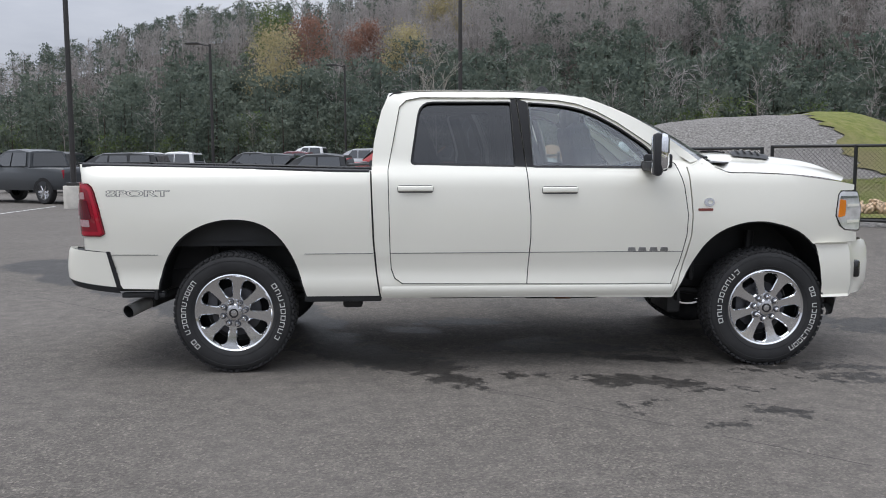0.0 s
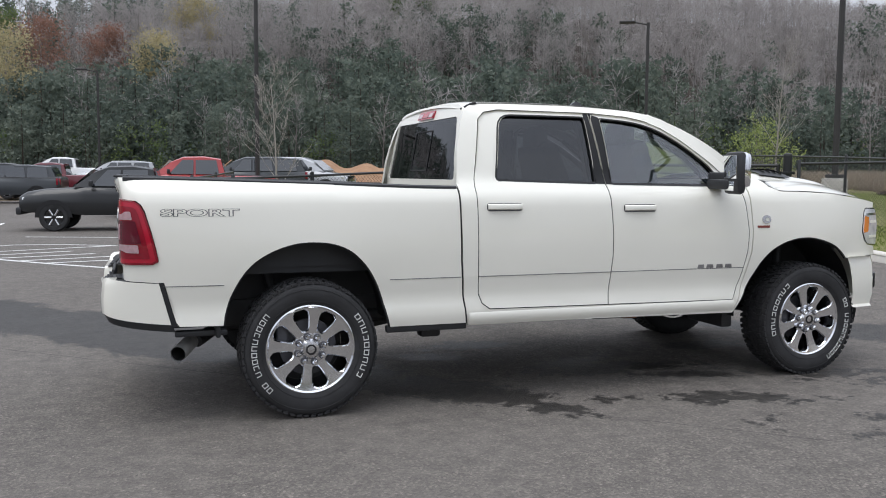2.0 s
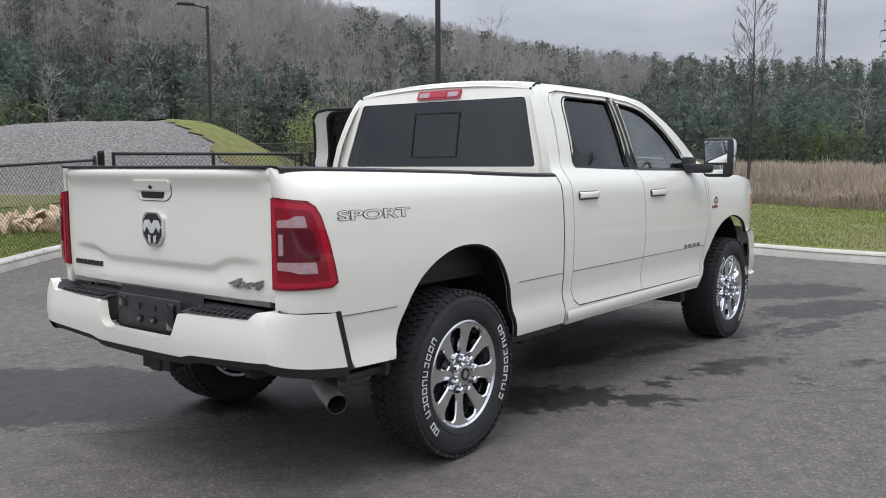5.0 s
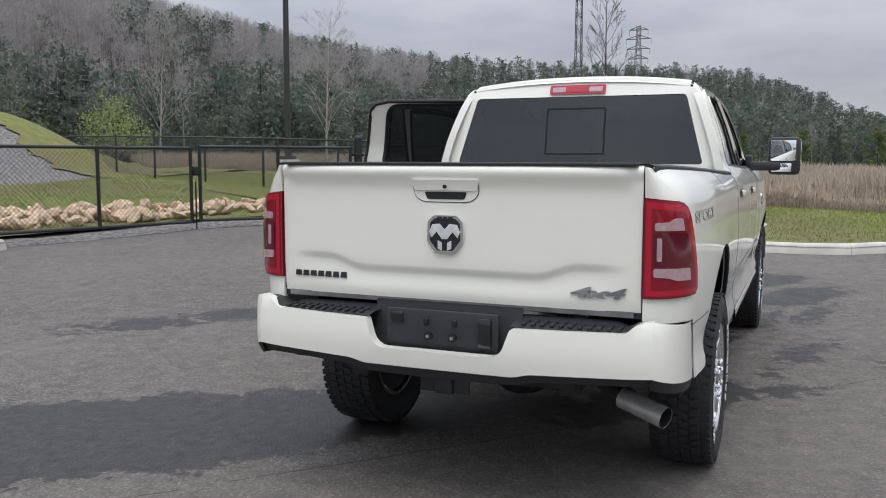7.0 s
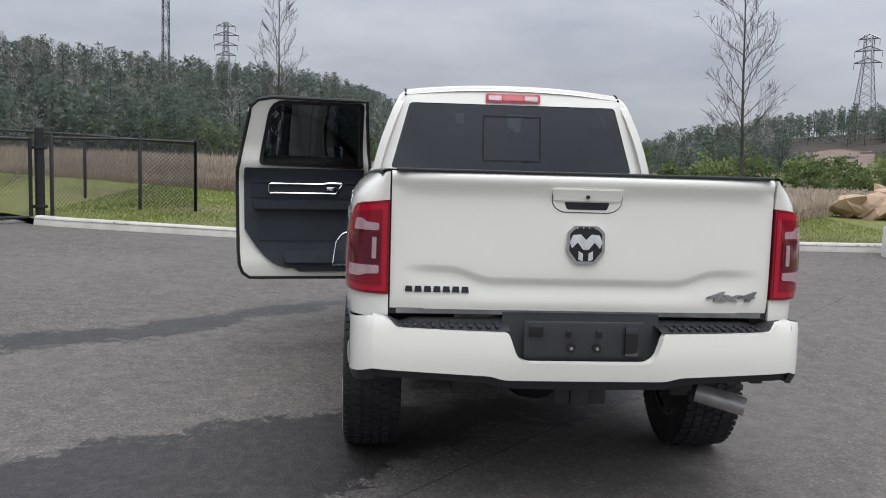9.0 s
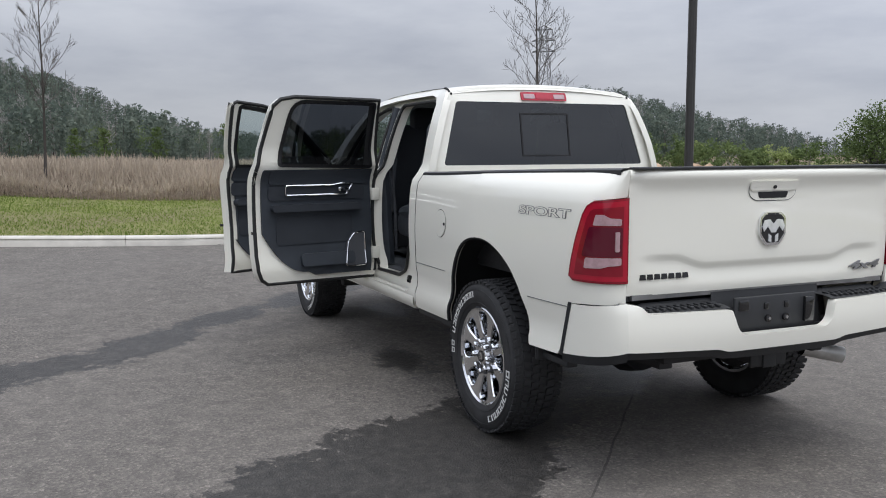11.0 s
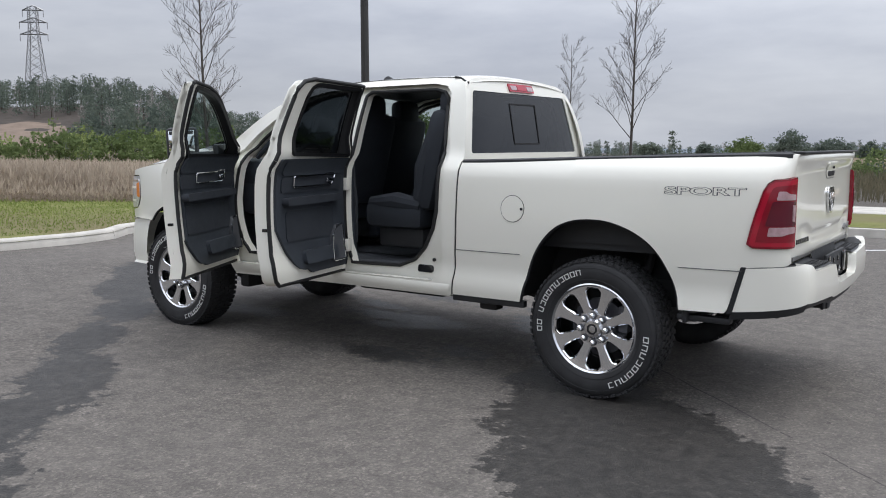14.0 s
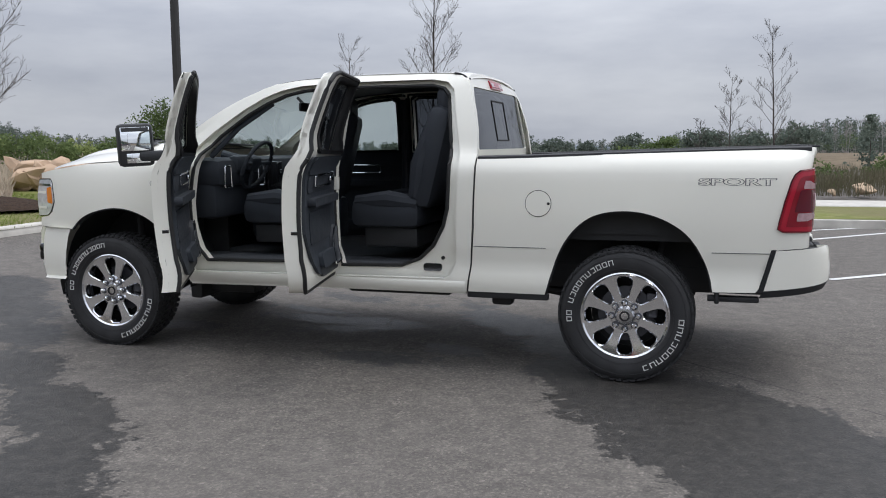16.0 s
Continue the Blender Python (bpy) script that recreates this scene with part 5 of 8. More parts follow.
for s in (-1, 1):
    def corner(a, b, s=s):
        # wraps forward round the body corner
        z = 0.678 + (0.890 - 0.678) * b
        p0 = Vector(bumper_skin(0.862, z))
        t = a
        q0, q1, q2 = Vector((p0.x, 0.862)), Vector((-1.125 + (p0.x - bump_x(0.862)) * 0.6, 0.964)), Vector((-0.806 - 0.068 * b, 0.966 - 0.004 * b))
        q = (1 - t) ** 2 * q0 + 2 * t * (1 - t) * q1 + t * t * q2
        dz = -0.066 * t * (1 - b)
        return (q.x, s * q.y, z + dz - 0.034 * t * b)
    part("bumper_corner", grid(12, 8, corner), WHITE, bumper, "white bumper end")
    # black pad set low, so that it stands in for the shaded gap
    def cpad(a, b, s=s):
        x, y, z = corner(a, 1)
        x2 = -1.045 + 0.19 * a
        return (x + 0.004 + (x2 - x) * b, y + (s * (0.80 + 0.13 * a) - y) * b, z - 0.012)
    part("corner_pad", grid(10, 3, cpad), PLASTIC, bumper, "black pad sunk over the bumper end, standing in for its shaded gap")
    bm = grid(10, 1, lambda a, b, s=s: (-0.808 - 0.068 * a + 0.030 * b, s * (0.968 - 0.004 * a), 0.60 + 0.262 * a))
    part("bumper_gap", bm, SEAMBLK, bumper)
    # black lower valance
    def val(a, b, s=s):
        x, y, z = corner(a, 0)
        return (x + 0.02 * b, y - s * 0.012 * b, z - 0.045 * b)
    part("lower_edge", grid(10, 2, val), PLASTIC, bumper)
    # tread pads on top
    def pad(a, b, s=s):
        y = 0.31 + 0.53 * a
        xo = bump_x(y) + 0.022
        top = 0.838 + 0.036 * sstep(0.755, 0.81, y)
        return (xo + (-1.05 - xo) * b, s * y, top + 0.010 * math.sin(math.pi * b) + 0.03 * sstep(0.75, 0.95, b) * sstep(0.80, 0.70, y))
    pd = part("step_pad", grid(12, 6, pad), PLASTIC, bumper, "black ribbed step pad")
    for k in range(11):
        for j in range(2):
            y = 0.36 + 0.037 * k
            bm = bmesh.new()
            box(bm, bump_x(y) + 0.055 + 0.05 * j, s * y, 0.850, 0.036, 0.016, 0.01, 0.003)
            part("tread_rib", bm, PLASTIC, pd)
def low_edge(a, b):
    y = -0.862 + 1.724 * a
    x, _, _ = bumper_skin(y, 0.66)
    z0 = catmull([(-0.862, 0.680), (-0.39, 0.659), (-0.33, 0.642), (0.33, 0.642), (0.39, 0.659), (0.862, 0.680)], y)
    return (x + 0.012 + 0.02 * b, y, z0 - 0.04 * b)


part("lower_edge", grid(30, 2, low_edge), PLASTIC, bumper)
bm = grid(24, 4, lambda a, b: (-1.05 - 0.11 * b * 0 + (bump_x(0) + 0.085 + 1.05) * b * (1 if True else 0), -0.33 + 0.66 * a, 0.895 - 0.182 * sstep(0.35, 0.6, b)))
part("plate_well", bm, PLASTIC, bumper, "black licence plate well")
bm = bmesh.new()
box(bm, -1.135, 0.0, 0.790, 0.02, 0.50, 0.165, 0.008)
pm = part("plate_mount", bm, PLASTIC, bumper, "black empty licence plate mount")
for y in (0.054, -0.053):
    bm = bmesh.new()
    tube(bm, [(-1.135, y, 0.765), (-1.158, y, 0.765)], 0.018, 12)
    b0 = part("plate_bolt", bm, GLOSSBLK, pm)
    bm = bmesh.new()
    tube(bm, [(-1.158, y, 0.765), (-1.163, y, 0.765)], 0.008, 8)
    part("bolt_head", bm, SATIN, pm)
for y, z, sy, sz, sx in ((0.065, 0.825, 0.024, 0.032, 0.008), (-0.06, 0.825, 0.024, 0.032, 0.008), (0.20, 0.835, 0.06, 0.05, 0.008), (-0.195, 0.795, 0.055, 0.12, 0.03)):
    bm = bmesh.new()
    box(bm, -1.147, y, z, sx, sy, sz, 0.003)
    part("plate_cover", bm, GLOSSBLK, pm)

# tow hitch and underside
bm = bmesh.new()
box(bm, -0.98, 0, 0.555, 0.28, 0.08, 0.08, 0.008)
box(bm, -0.95, 0, 0.585, 0.08, 1.05, 0.07, 0.01)
box(bm, -1.10, 0.075, 0.56, 0.02, 0.07, 0.08, 0.006)
box(bm, -1.10, -0.075, 0.56, 0.02, 0.07, 0.08, 0.006)
part("tow_hitch", bm, FRAMEM, truck, "black receiver hitch")
bm = bmesh.new()
for s in (-1, 1):
    box(bm, 1.7, s * 0.48, 0.60, 5.3, 0.08, 0.17, 0.01)
for x in (-0.85, 0.9, 2.0, 3.1, 4.2):
    box(bm, x, 0, 0.60, 0.10, 0.95, 0.10, 0.01)
part("chassis_frame", bm, FRAMEM, truck, "black chassis rails")
bm = bmesh.new()
tube(bm, [(0, -0.78, 0.425), (0, 0.78, 0.425)], 0.055, 14)
tube(bm, [(-0.20, 0, 0.42), (-0.13, 0, 0.42), (0.0, 0, 0.425), (0.15, 0, 0.43), (0.24, 0, 0.44)], [0.06, 0.15, 0.19, 0.15, 0.07], 16)
tube(bm, [(0.24, 0, 0.45), (2.3, 0.05, 0.58)], 0.055, 12)
part("rear_axle", bm, FRAMEM, truck, "rear axle with differential")
bm = bmesh.new()
tube(bm, [(3.785, -0.78, 0.425), (3.785, 0.78, 0.425)], 0.05, 14)
tube(bm, [(3.6, 0.2, 0.42), (3.785, 0.2, 0.425), (3.95, 0.2, 0.42)], [0.05, 0.15, 0.08], 14)
tube(bm, [(3.98, -0.7, 0.40), (3.98, 0.7, 0.42)], 0.02, 8)
for s in (-1, 1):
    tube(bm, [(3.75, s * 0.62, 0.45), (3.8, s * 0.60, 0.95)], 0.035, 10)
    tube(bm, [(3.2, s * 0.45, 0.50), (3.75, s * 0.55, 0.44)], 0.03, 8)
part("front_axle", bm, FRAMEM, truck, "front axle and steering links")
for s in (-1, 1):
    for nm, pts, r in (("shock_absorber", [(-0.10, s * 0.60, 0.45), (-0.22, s * 0.58, 0.92)], 0.032), ("coil_spring", [(0.05, s * 0.52, 0.5), (0.05, s * 0.52, 0.72)], 0.06), ("trailing_arm", [(0.0, s * 0.5, 0.40), (0.95, s * 0.46, 0.55)], 0.03)):
        bm = bmesh.new()
        tube(bm, pts, r, 10)
        part(nm, bm, FRAMEM, truck)
for x, y, z, sx, sy, sz in ((1.75, -0.80, 0.502, 0.75, 0.06, 0.03), (2.35, -0.62, 0.50, 0.55, 0.25, 0.07), (1.55, 0.82, 0.495, 0.75, 0.06, 0.035), (0.82, -0.80, 0.475, 0.14, 0.10, 0.09), (0.82, 0.80, 0.475, 0.14, 0.10, 0.09), (2.95, 0.6, 0.46, 0.4, 0.2, 0.12)):
    bm = bmesh.new()
    box(bm, x, y, z, sx, sy, sz, 0.02)
    part("underbody_bracket", bm, FRAMEM, truck)
bm = bmesh.new()
box(bm, 2.75, 0.0, 0.50, 1.15, 0.62, 0.20, 0.05)
box(bm, 1.95, 0.05, 0.52, 0.55, 0.40, 0.22, 0.06)
part("gearbox", bm, FRAMEM, truck, "dark gearbox and transfer case under the cab")
for q in (-1, 1):
    bm = bmesh.new()
    box(bm, 3.16, q * 0.62, 0.50, 0.10, 0.44, 0.26, 0.02)
    part("splash_shield", bm, FRAMEM, truck)
bm = bmesh.new()
box(bm, 2.35, -0.78, 0.49, 0.12, 0.05, 0.035, 0.008)
part("rusty_link", bm, RUST, truck)
bm = bmesh.new()
box(bm, 2.95, -0.62, 0.475, 0.14, 0.05, 0.045, 0.01)
part("rusty_link", bm, RUST, truck)
# exhaust: long pipe and wide steel tip, off side
bm = bmesh.new()
tube(bm, [(1.0, -0.45, 0.52), (0.3, -0.55, 0.56), (-0.25, -0.50, 0.54), (-0.46, -0.47, 0.52), (-0.56, -0.555, 0.493), (-0.655, -0.69, 0.460)], 0.040, 14)
ex = part("exhaust_pipe", bm, FRAMEM, truck, "dark exhaust pipe")
bm = bmesh.new()
d = Vector((-0.42, -0.89, -0.19)).normalized()
p = Vector((-0.775, -0.865, 0.418)) - d * 0.39
r = tube(bm, [p + d * 0.16, p + d * 0.385], 0.046, 24, cap=False)
tip = part("exhaust_tip", bm, EXHAUST, ex, "brushed steel exhaust tip")
bm = bmesh.new()
tube(bm, [p + d * 0.383, p + d * 0.165], 0.042, 24, cap=False)
bm.faces.new([bm.verts.new(p + d * 0.20 + 0.0418 * (math.cos(a) * d.cross(Vector((0, 0, 1))).normalized() + math.sin(a) * d.cross(d.cross(Vector((0, 0, 1)))).normalized())) for a in [2 * math.pi * k / 16 for k in range(16)]])
part("tip_bore", bm, FRAMEM, ex, "black bore of the exhaust tip")
# mud flap stub behind the rear wheel
for s in (-1, 1):
    bm = bmesh.new()
    box(bm, -0.545, s * 0.90, 0.565, 0.03, 0.12, 0.09, 0.01)
    part("splash_flap", bm, PLASTIC, truck)


# wheels
def arc_bars(parent, side, yface, r, a0, a1, n, gap, h):
    """Raised white tyre marks, plain bars along an arc."""
    for k in range(n):
        a = a0 + (a1 - a0) * (k + 0.5) / n
        if k in gap:
            continue
        da = (a1 - a0) / n * 0.37
        bm = bmesh.new()
        cols = []
        for j in range(7):
            b = a - da + 2 * da * j / 6
            cols.append([bm.verts.new((rr * math.cos(b), side * (yface + 0.003), rr * math.sin(b))) for rr in (r - h / 2, r - h / 2 + 0.0045, r + h / 2 - 0.0045, r + h / 2)])
        # a few thin strokes inside each block
        k1 = (k * 7 + n) % 5
        bm.faces.new((cols[0][0], cols[1][0], cols[1][3], cols[0][3]))
        if k1 != 4:
            bm.faces.new((cols[5][0], cols[6][0], cols[6][3], cols[5][3]))
        if k1 != 1:
            bm.faces.new((cols[1][2], cols[5][2], cols[5][3], cols[1][3]))
        if k1 != 3:
            bm.faces.new((cols[1][0], cols[5][0], cols[5][1], cols[1][1]))
        for f in list(bm.faces):
            r_ = bmesh.ops.extrude_face_region(bm, geom=[f])
            bmesh.ops.translate(bm, vec=(0, -side * 0.006, 0), verts=[v for v in r_["geom"] if isinstance(v, bmesh.types.BMVert)])
        part("white_mark", bm, LETTERW, parent)


def wheel(x, side, turn, spoke):
    w = new("wheel")
    w.empty_display_size = 0.1
    w.parent = truck
    w["label"] = "chrome eight-spoke wheel with white-lettered all-terrain tyre"
    w.matrix_local = Matrix.Translation((x, side * 0.865, 0.425))
    # tyre: carcass then tread lugs
    R, W = 0.425, 0.142
    prof = [(0.262, -0.115), (0.275, -0.128), (0.30, -0.140), (0.345, -0.146), (0.385, -0.141), (0.405, -0.128), (0.414, -0.108), (0.416, 0.0), (0.414, 0.108), (0.405, 0.128), (0.385, 0.141), (0.345, 0.146), (0.30, 0.140), (0.275, 0.128), (0.262, 0.115)]
    bm = bmesh.new()
    lathe(bm, prof, 72)
    tyre = part("tyre", bm, RUBBER, w, "black all-terrain tyre with raised white marks")
    verts, faces = [], []
    rnd = random.Random(7)
    for k in range(60):
        a = 2 * math.pi * k / 60
        for col, (ya, yb) in enumerate(((-0.137, -0.098), (-0.088, -0.048), (-0.040, -0.002), (0.006, 0.044), (0.052, 0.090), (0.100, 0.137))):
            a0 = a + (0.018 if col % 2 else -0.012)
            a1 = a0 + 0.070 - (0.012 if col in (2, 3) else 0)
            sk = 0.018 if col % 2 else -0.018
            s0 = len(verts)
            for rr in (0.405, R if abs(ya + yb) < 0.2 else R - 0.008):
                for aa, yy in ((a0, ya), (a1, ya), (a1 + sk, yb), (a0 + sk, yb)):
                    edge = 0.012 if (rr < 0.41) else 0.0
                    verts.append((rr * math.cos(aa), yy, rr * math.sin(aa)))
            for f in ((4, 5, 6, 7), (0, 1, 5, 4), (1, 2, 6, 5), (2, 3, 7, 6), (3, 0, 4, 7)):
                faces.append(tuple(s0 + i for i in f))
        for sd in (-1, 1):
            # shoulder blocks on the sidewall edge
            s0 = len(verts)
            a0, a1 = a + 0.01, a + (0.075 if k % 2 else 0.055)
            for rr, yy in ((0.419, 0.116), (0.404 if k % 2 else 0.408, 0.133), (0.400 if k % 2 else 0.405, 0.130)):
                for aa in (a0, a1):
                    verts.append((rr * math.cos(aa), sd * yy, rr * math.sin(aa)))
            faces += [(s0, s0 + 1, s0 + 3, s0 + 2), (s0 + 2, s0 + 3, s0 + 5, s0 + 4)]
    obj_from("tread", verts, faces, RUBBER, tyre)
    for rr in (0.300, 0.372):
        bm = bmesh.new()
        pts = [(rr * math.cos(2 * math.pi * k / 64), side * (0.1405 if rr < 0.31 else 0.1435), rr * math.sin(2 * math.pi * k / 64)) for k in range(65)]
        tube(bm, pts, 0.0022, 5, cap=False)
        part("sidewall_rib", bm, RUBBER, tyre)
    base = radians(turn)
    sg = -side
    a_mid = 0.345
    arc_bars(tyre, side, 0.1455, a_mid, base - sg * 0.76, base + sg * 0.76, 13, (10,), 0.033)
    arc_bars(tyre, side, 0.1455, a_mid, base + math.pi - sg * 0.62, base + math.pi + sg * 0.62, 9, (), 0.033)
    base = radians(spoke)
    # rim barrel
    bm = bmesh.new()
    yo = 0.118
    prof = [(0.272, yo + 0.004), (0.276, yo + 0.010), (0.268, yo + 0.014), (0.258, yo + 0.006), (0.250, yo - 0.025), (0.240, yo - 0.05), (0.236, -0.10), (0.250, -0.118), (0.272, -0.12)]
    lathe(bm, [(r, side * o) for r, o in prof], 64)
    rim = part("rim", bm, ALLOY, w, "chrome eight-spoke rim")
    # cast face: eight flat spokes left between shield-shaped windows with bright chamfered walls
    def face(d):
        return lambda u, v: (u, side * (0.104 + 0.020 * (math.hypot(u, v) / 0.262) ** 2 - d), v)

    def window(a, grow):
        q = [(0.116 - grow, 0), (0.117 - grow, 0.013 + grow), (0.132, 0.024 + grow), (0.200, 0.044 + grow), (0.226, 0.046 + grow), (0.244 + grow, 0.028 + grow), (0.246 + grow, 0)]
        q += [(r, -h) for r, h in q[-2:0:-1]]
        return [(r * math.cos(a) - h * math.sin(a), r * math.sin(a) + h * math.cos(a)) for r, h in q]

    angles = [base + 2 * math.pi * (k + 0.5) / 8 for k in range(8)]
    disc = [(0.262 * math.cos(2 * math.pi * k / 64), 0.262 * math.sin(2 * math.pi * k / 64)) for k in range(64)]
    part("spoked_face", sheet(disc, face(0.0), 0.03, holes=[window(a, 0.006) for a in angles], edge=0.016), ALLOY, rim, "polished eight-spoke wheel face", angle=20)
    for a in angles:
        bm = bmesh.new()
        o, i, b = dense(window(a, 0.006), 0.02), dense(window(a, 0.0), 0.02), dense(window(a, -0.004), 0.02)
        n = min(len(o), len(i), len(b))
        rows = [[bm.verts.new(f(*q[min(int(k * len(q) / n), len(q) - 1)])) for q, f in ((o, face(0.0)), (i, face(0.007)), (b, face(0.045)))] for k in range(n)]
        for r0, r1 in zip(rows, rows[1:] + rows[:1]):
            for k in range(2):
                bm.faces.new((r0[k], r0[k + 1], r1[k + 1], r1[k]))
        part("window_wall", bm, CHROME, rim, angle=25)
    bm = bmesh.new()
    lathe(bm, [(r, side * o) for r, o in ((0.100, 0.05), (0.099, 0.100), (0.094, 0.108), (0.075, 0.110), (0.064, 0.109), (0.058, 0.118), (0.050, 0.128), (0.030, 0.132), (0.001, 0.133))], 40)
    hub = part("hub_cap", bm, SATIN, rim, "chrome hub with centre cap")
    part("cap_emblem", sheet([(0.034 * math.cos(2 * math.pi * i / 8 + 0.39), 0.034 * math.sin(2 * math.pi * i / 8 + 0.39)) for i in range(8)], lambda u, v: (u, side * 0.136, v), 0.03, holes=[[(0.024 * math.cos(2 * math.pi * i / 8 + 0.39), 0.024 * math.sin(2 * math.pi * i / 8 + 0.39)) for i in range(8)]]), BADGEBLK, rim)
    for k in range(8):
        a = base + 2 * math.pi * (k + 0.5) / 8
        bm = bmesh.new()
        c = Vector((0.082 * math.cos(a), 0, 0.082 * math.sin(a)))
        tube(bm, [c + Vector((0, side * 0.088, 0)), c + Vector((0, side * 0.140, 0)), c + Vector((0, side * 0.148, 0))], [0.0175, 0.0165, 0.010], 8)
        part("lug_nut", bm, CHROME, rim)
        bm = bmesh.new()
        tube(bm, [c + Vector((0, side * 0.104, 0)), c + Vector((0, side * 0.1125, 0))], 0.0225, 16)
        part("nut_seat", bm, HUBGREY, rim)
    # brake disc and caliper behind the spokes
    bm = bmesh.new()
    lathe(bm, [(r, side * o) for r, o in ((0.10, 0.03), (0.175, 0.03), (0.175, 0.002), (0.06, 0.002))], 40)
    part("brake_disc", bm, HUBGREY, w)
    bm = bmesh.new()
    box(bm, -0.16, side * 0.02, 0.06, 0.07, 0.07, 0.16, 0.015)
    part("brake_caliper", bm, HUBGREY, w)
    bm = bmesh.new()
    lathe(bm, [(0.235, -side * 0.10), (0.02, -side * 0.105)], 40)
    part("dust_shield", bm, FRAMEM, w)
    return w


wheel(0.0, -1, 182, 83)
wheel(3.785, -1, -17, 59)
wheel(0.0, 1, 35, 66.5)
wheel(3.785, 1, 42, 63.5)


# cab interior
def seat(x, y, width, rear=False):
    s = new("rear_seat" if rear else "front_seat")
    s.empty_display_size = 0.1
    s.parent = truck
    s.matrix_local = Matrix.Translation((x, y, 0.78))
    s["label"] = "black leather seat with headrest"
    bm = bmesh.new()
    box(bm, 0.02, 0, 0.24, 0.52, width, 0.20, 0.06)
    part("cushion", bm, LEATHER, s)
    for q in (-1, 1):
        bm = bmesh.new()
        tube(bm, [(-0.22, q * (width / 2 - 0.05), 0.31), (0.0, q * (width / 2 - 0.045), 0.34), (0.24, q * (width / 2 - 0.06), 0.32)], [0.05, 0.065, 0.045], 10)
        part("seat_bolster", bm, LEATHER, s)
        bm = bmesh.new()
        tube(bm, [(-0.20, q * (width / 2 - 0.05), 0.36), (-0.235, q * (width / 2 - 0.045), 0.58), (-0.31, q * (width / 2 - 0.08), 0.84)], [0.05, 0.065, 0.05], 10)
        part("back_bolster", bm, LEATHER, s)
    bm = bmesh.new()
    box(bm, 0, 0, 0, 0.18, width, 0.72, 0.075)
    bmesh.ops.rotate(bm, cent=(0, 0, 0), matrix=Matrix.Rotation(radians(-14), 3, "Y"), verts=bm.verts)
    bmesh.ops.translate(bm, vec=(-0.31, 0, 0.63), verts=bm.verts)
    part("backrest", bm, LEATHER, s)
    n = 1 if not rear else (1 if width < 0.7 else 2)
    for k in range(n):
        yy = 0 if n == 1 else (-width * 0.25 + k * width * 0.5)
        bm = bmesh.new()
        box(bm, -0.405, yy, 1.015, 0.13, 0.29, 0.20, 0.055)
        part("headrest", bm, LEATHER, s)
        bm = bmesh.new()
        for q in (-0.06, 0.06):
            tube(bm, [(-0.38, yy + q, 0.86), (-0.405, yy + q, 0.98)], 0.007, 6)
        part("headrest_post", bm, SATIN, s)
    bm = bmesh.new()
    box(bm, 0, 0, 0.07, 0.40, width * 0.8, 0.14, 0.02)
    part("seat_base", bm, PLASTIC, s)
    return s


seat(2.86, -0.42, 0.54)
seat(2.56, 0.42, 0.56)
seat(1.66, -0.44, 0.66, True)
seat(1.66, 0.36, 0.84, True)
bm = bmesh.new()
box(bm, 2.15, 0, 0.66, 2.1, 1.66, 0.05, 0.01)
part("cab_floor", bm, CARPET, truck)
bm = bmesh.new()
box(bm, 2.70, 0, 0.92, 0.75, 0.30, 0.34, 0.05)
part("centre_console", bm, TRIM, truck, "black centre console")
bm = bmesh.new()
box(bm, 3.12, 0, 1.30, 0.36, 1.62, 0.22, 0.07)
box(bm, 3.10, 0, 1.10, 0.22, 1.60, 0.28, 0.05)
dash = part("dashboard", bm, LEATHER, truck, "black dashboard")
bm = bmesh.new()
box(bm, 2.93, 0, 1.22, 0.03, 0.24, 0.30, 0.01)
part("screen", bm, GLOSSBLK, dash, "dark centre screen")
for y in (0.72, 0.22, -0.72):
    bm = bmesh.new()
    q = rounded([(-0.05, -0.08), (0.05, -0.08), (0.04, 0.08), (-0.04, 0.08)], 0.02)
    pts = [(2.925, y + a, 1.27 + b) for a, b in dense(q, 0.03)]
    tube(bm, pts + pts[:1], 0.006, 6, cap=False)
    part("vent_trim", bm, CHROME, dash, "chrome air vent trim")
bm = bmesh.new()
box(bm, 2.96, 0.42, 1.36, 0.10, 0.34, 0.14, 0.04)
part("instrument_hood", bm, TRIM, dash)
sw = new("steering_wheel")
sw.parent = truck
sw["label"] = "black steering wheel"
sw.matrix_local = Matrix.Translation((2.85, 0.42, 1.35)) @ Matrix.Rotation(radians(-25), 4, "Y")
bm = bmesh.new()
tube(bm, [(0, 0.19 * math.cos(2 * math.pi * k / 40), 0.19 * math.sin(2 * math.pi * k / 40)) for k in range(41)], 0.016, 8, cap=False)
part("wheel_rim", bm, LEATHER, sw)
bm = bmesh.new()
box(bm, 0.03, 0, 0, 0.06, 0.15, 0.12, 0.03)
for a in (0.1, math.pi - 0.1, -math.pi / 2):
    tube(bm, [(0.02, 0.05 * math.cos(a), 0.05 * math.sin(a)), (0.0, 0.185 * math.cos(a), 0.185 * math.sin(a))], 0.015, 8)
tube(bm, [(0.03, 0, 0), (0.30, 0, -0.05)], 0.035, 10)
part("wheel_hub", bm, TRIM, sw)
bm = grid(10, 8, lambda a, b: (1.12 + 1.42 * a, -0.64 + 1.28 * b, roof_z(1.12 + 1.42 * a, (-0.64 + 1.28 * b)) - 0.05))
part("headliner", bm, TRIM, truck, "dark cloth headliner")
bm = bmesh.new()
box(bm, 2.62, 0, 1.80, 0.03, 0.25, 0.07, 0.015)
tube(bm, [(2.64, 0, 1.82), (2.70, 0, 1.88)], 0.012, 6)
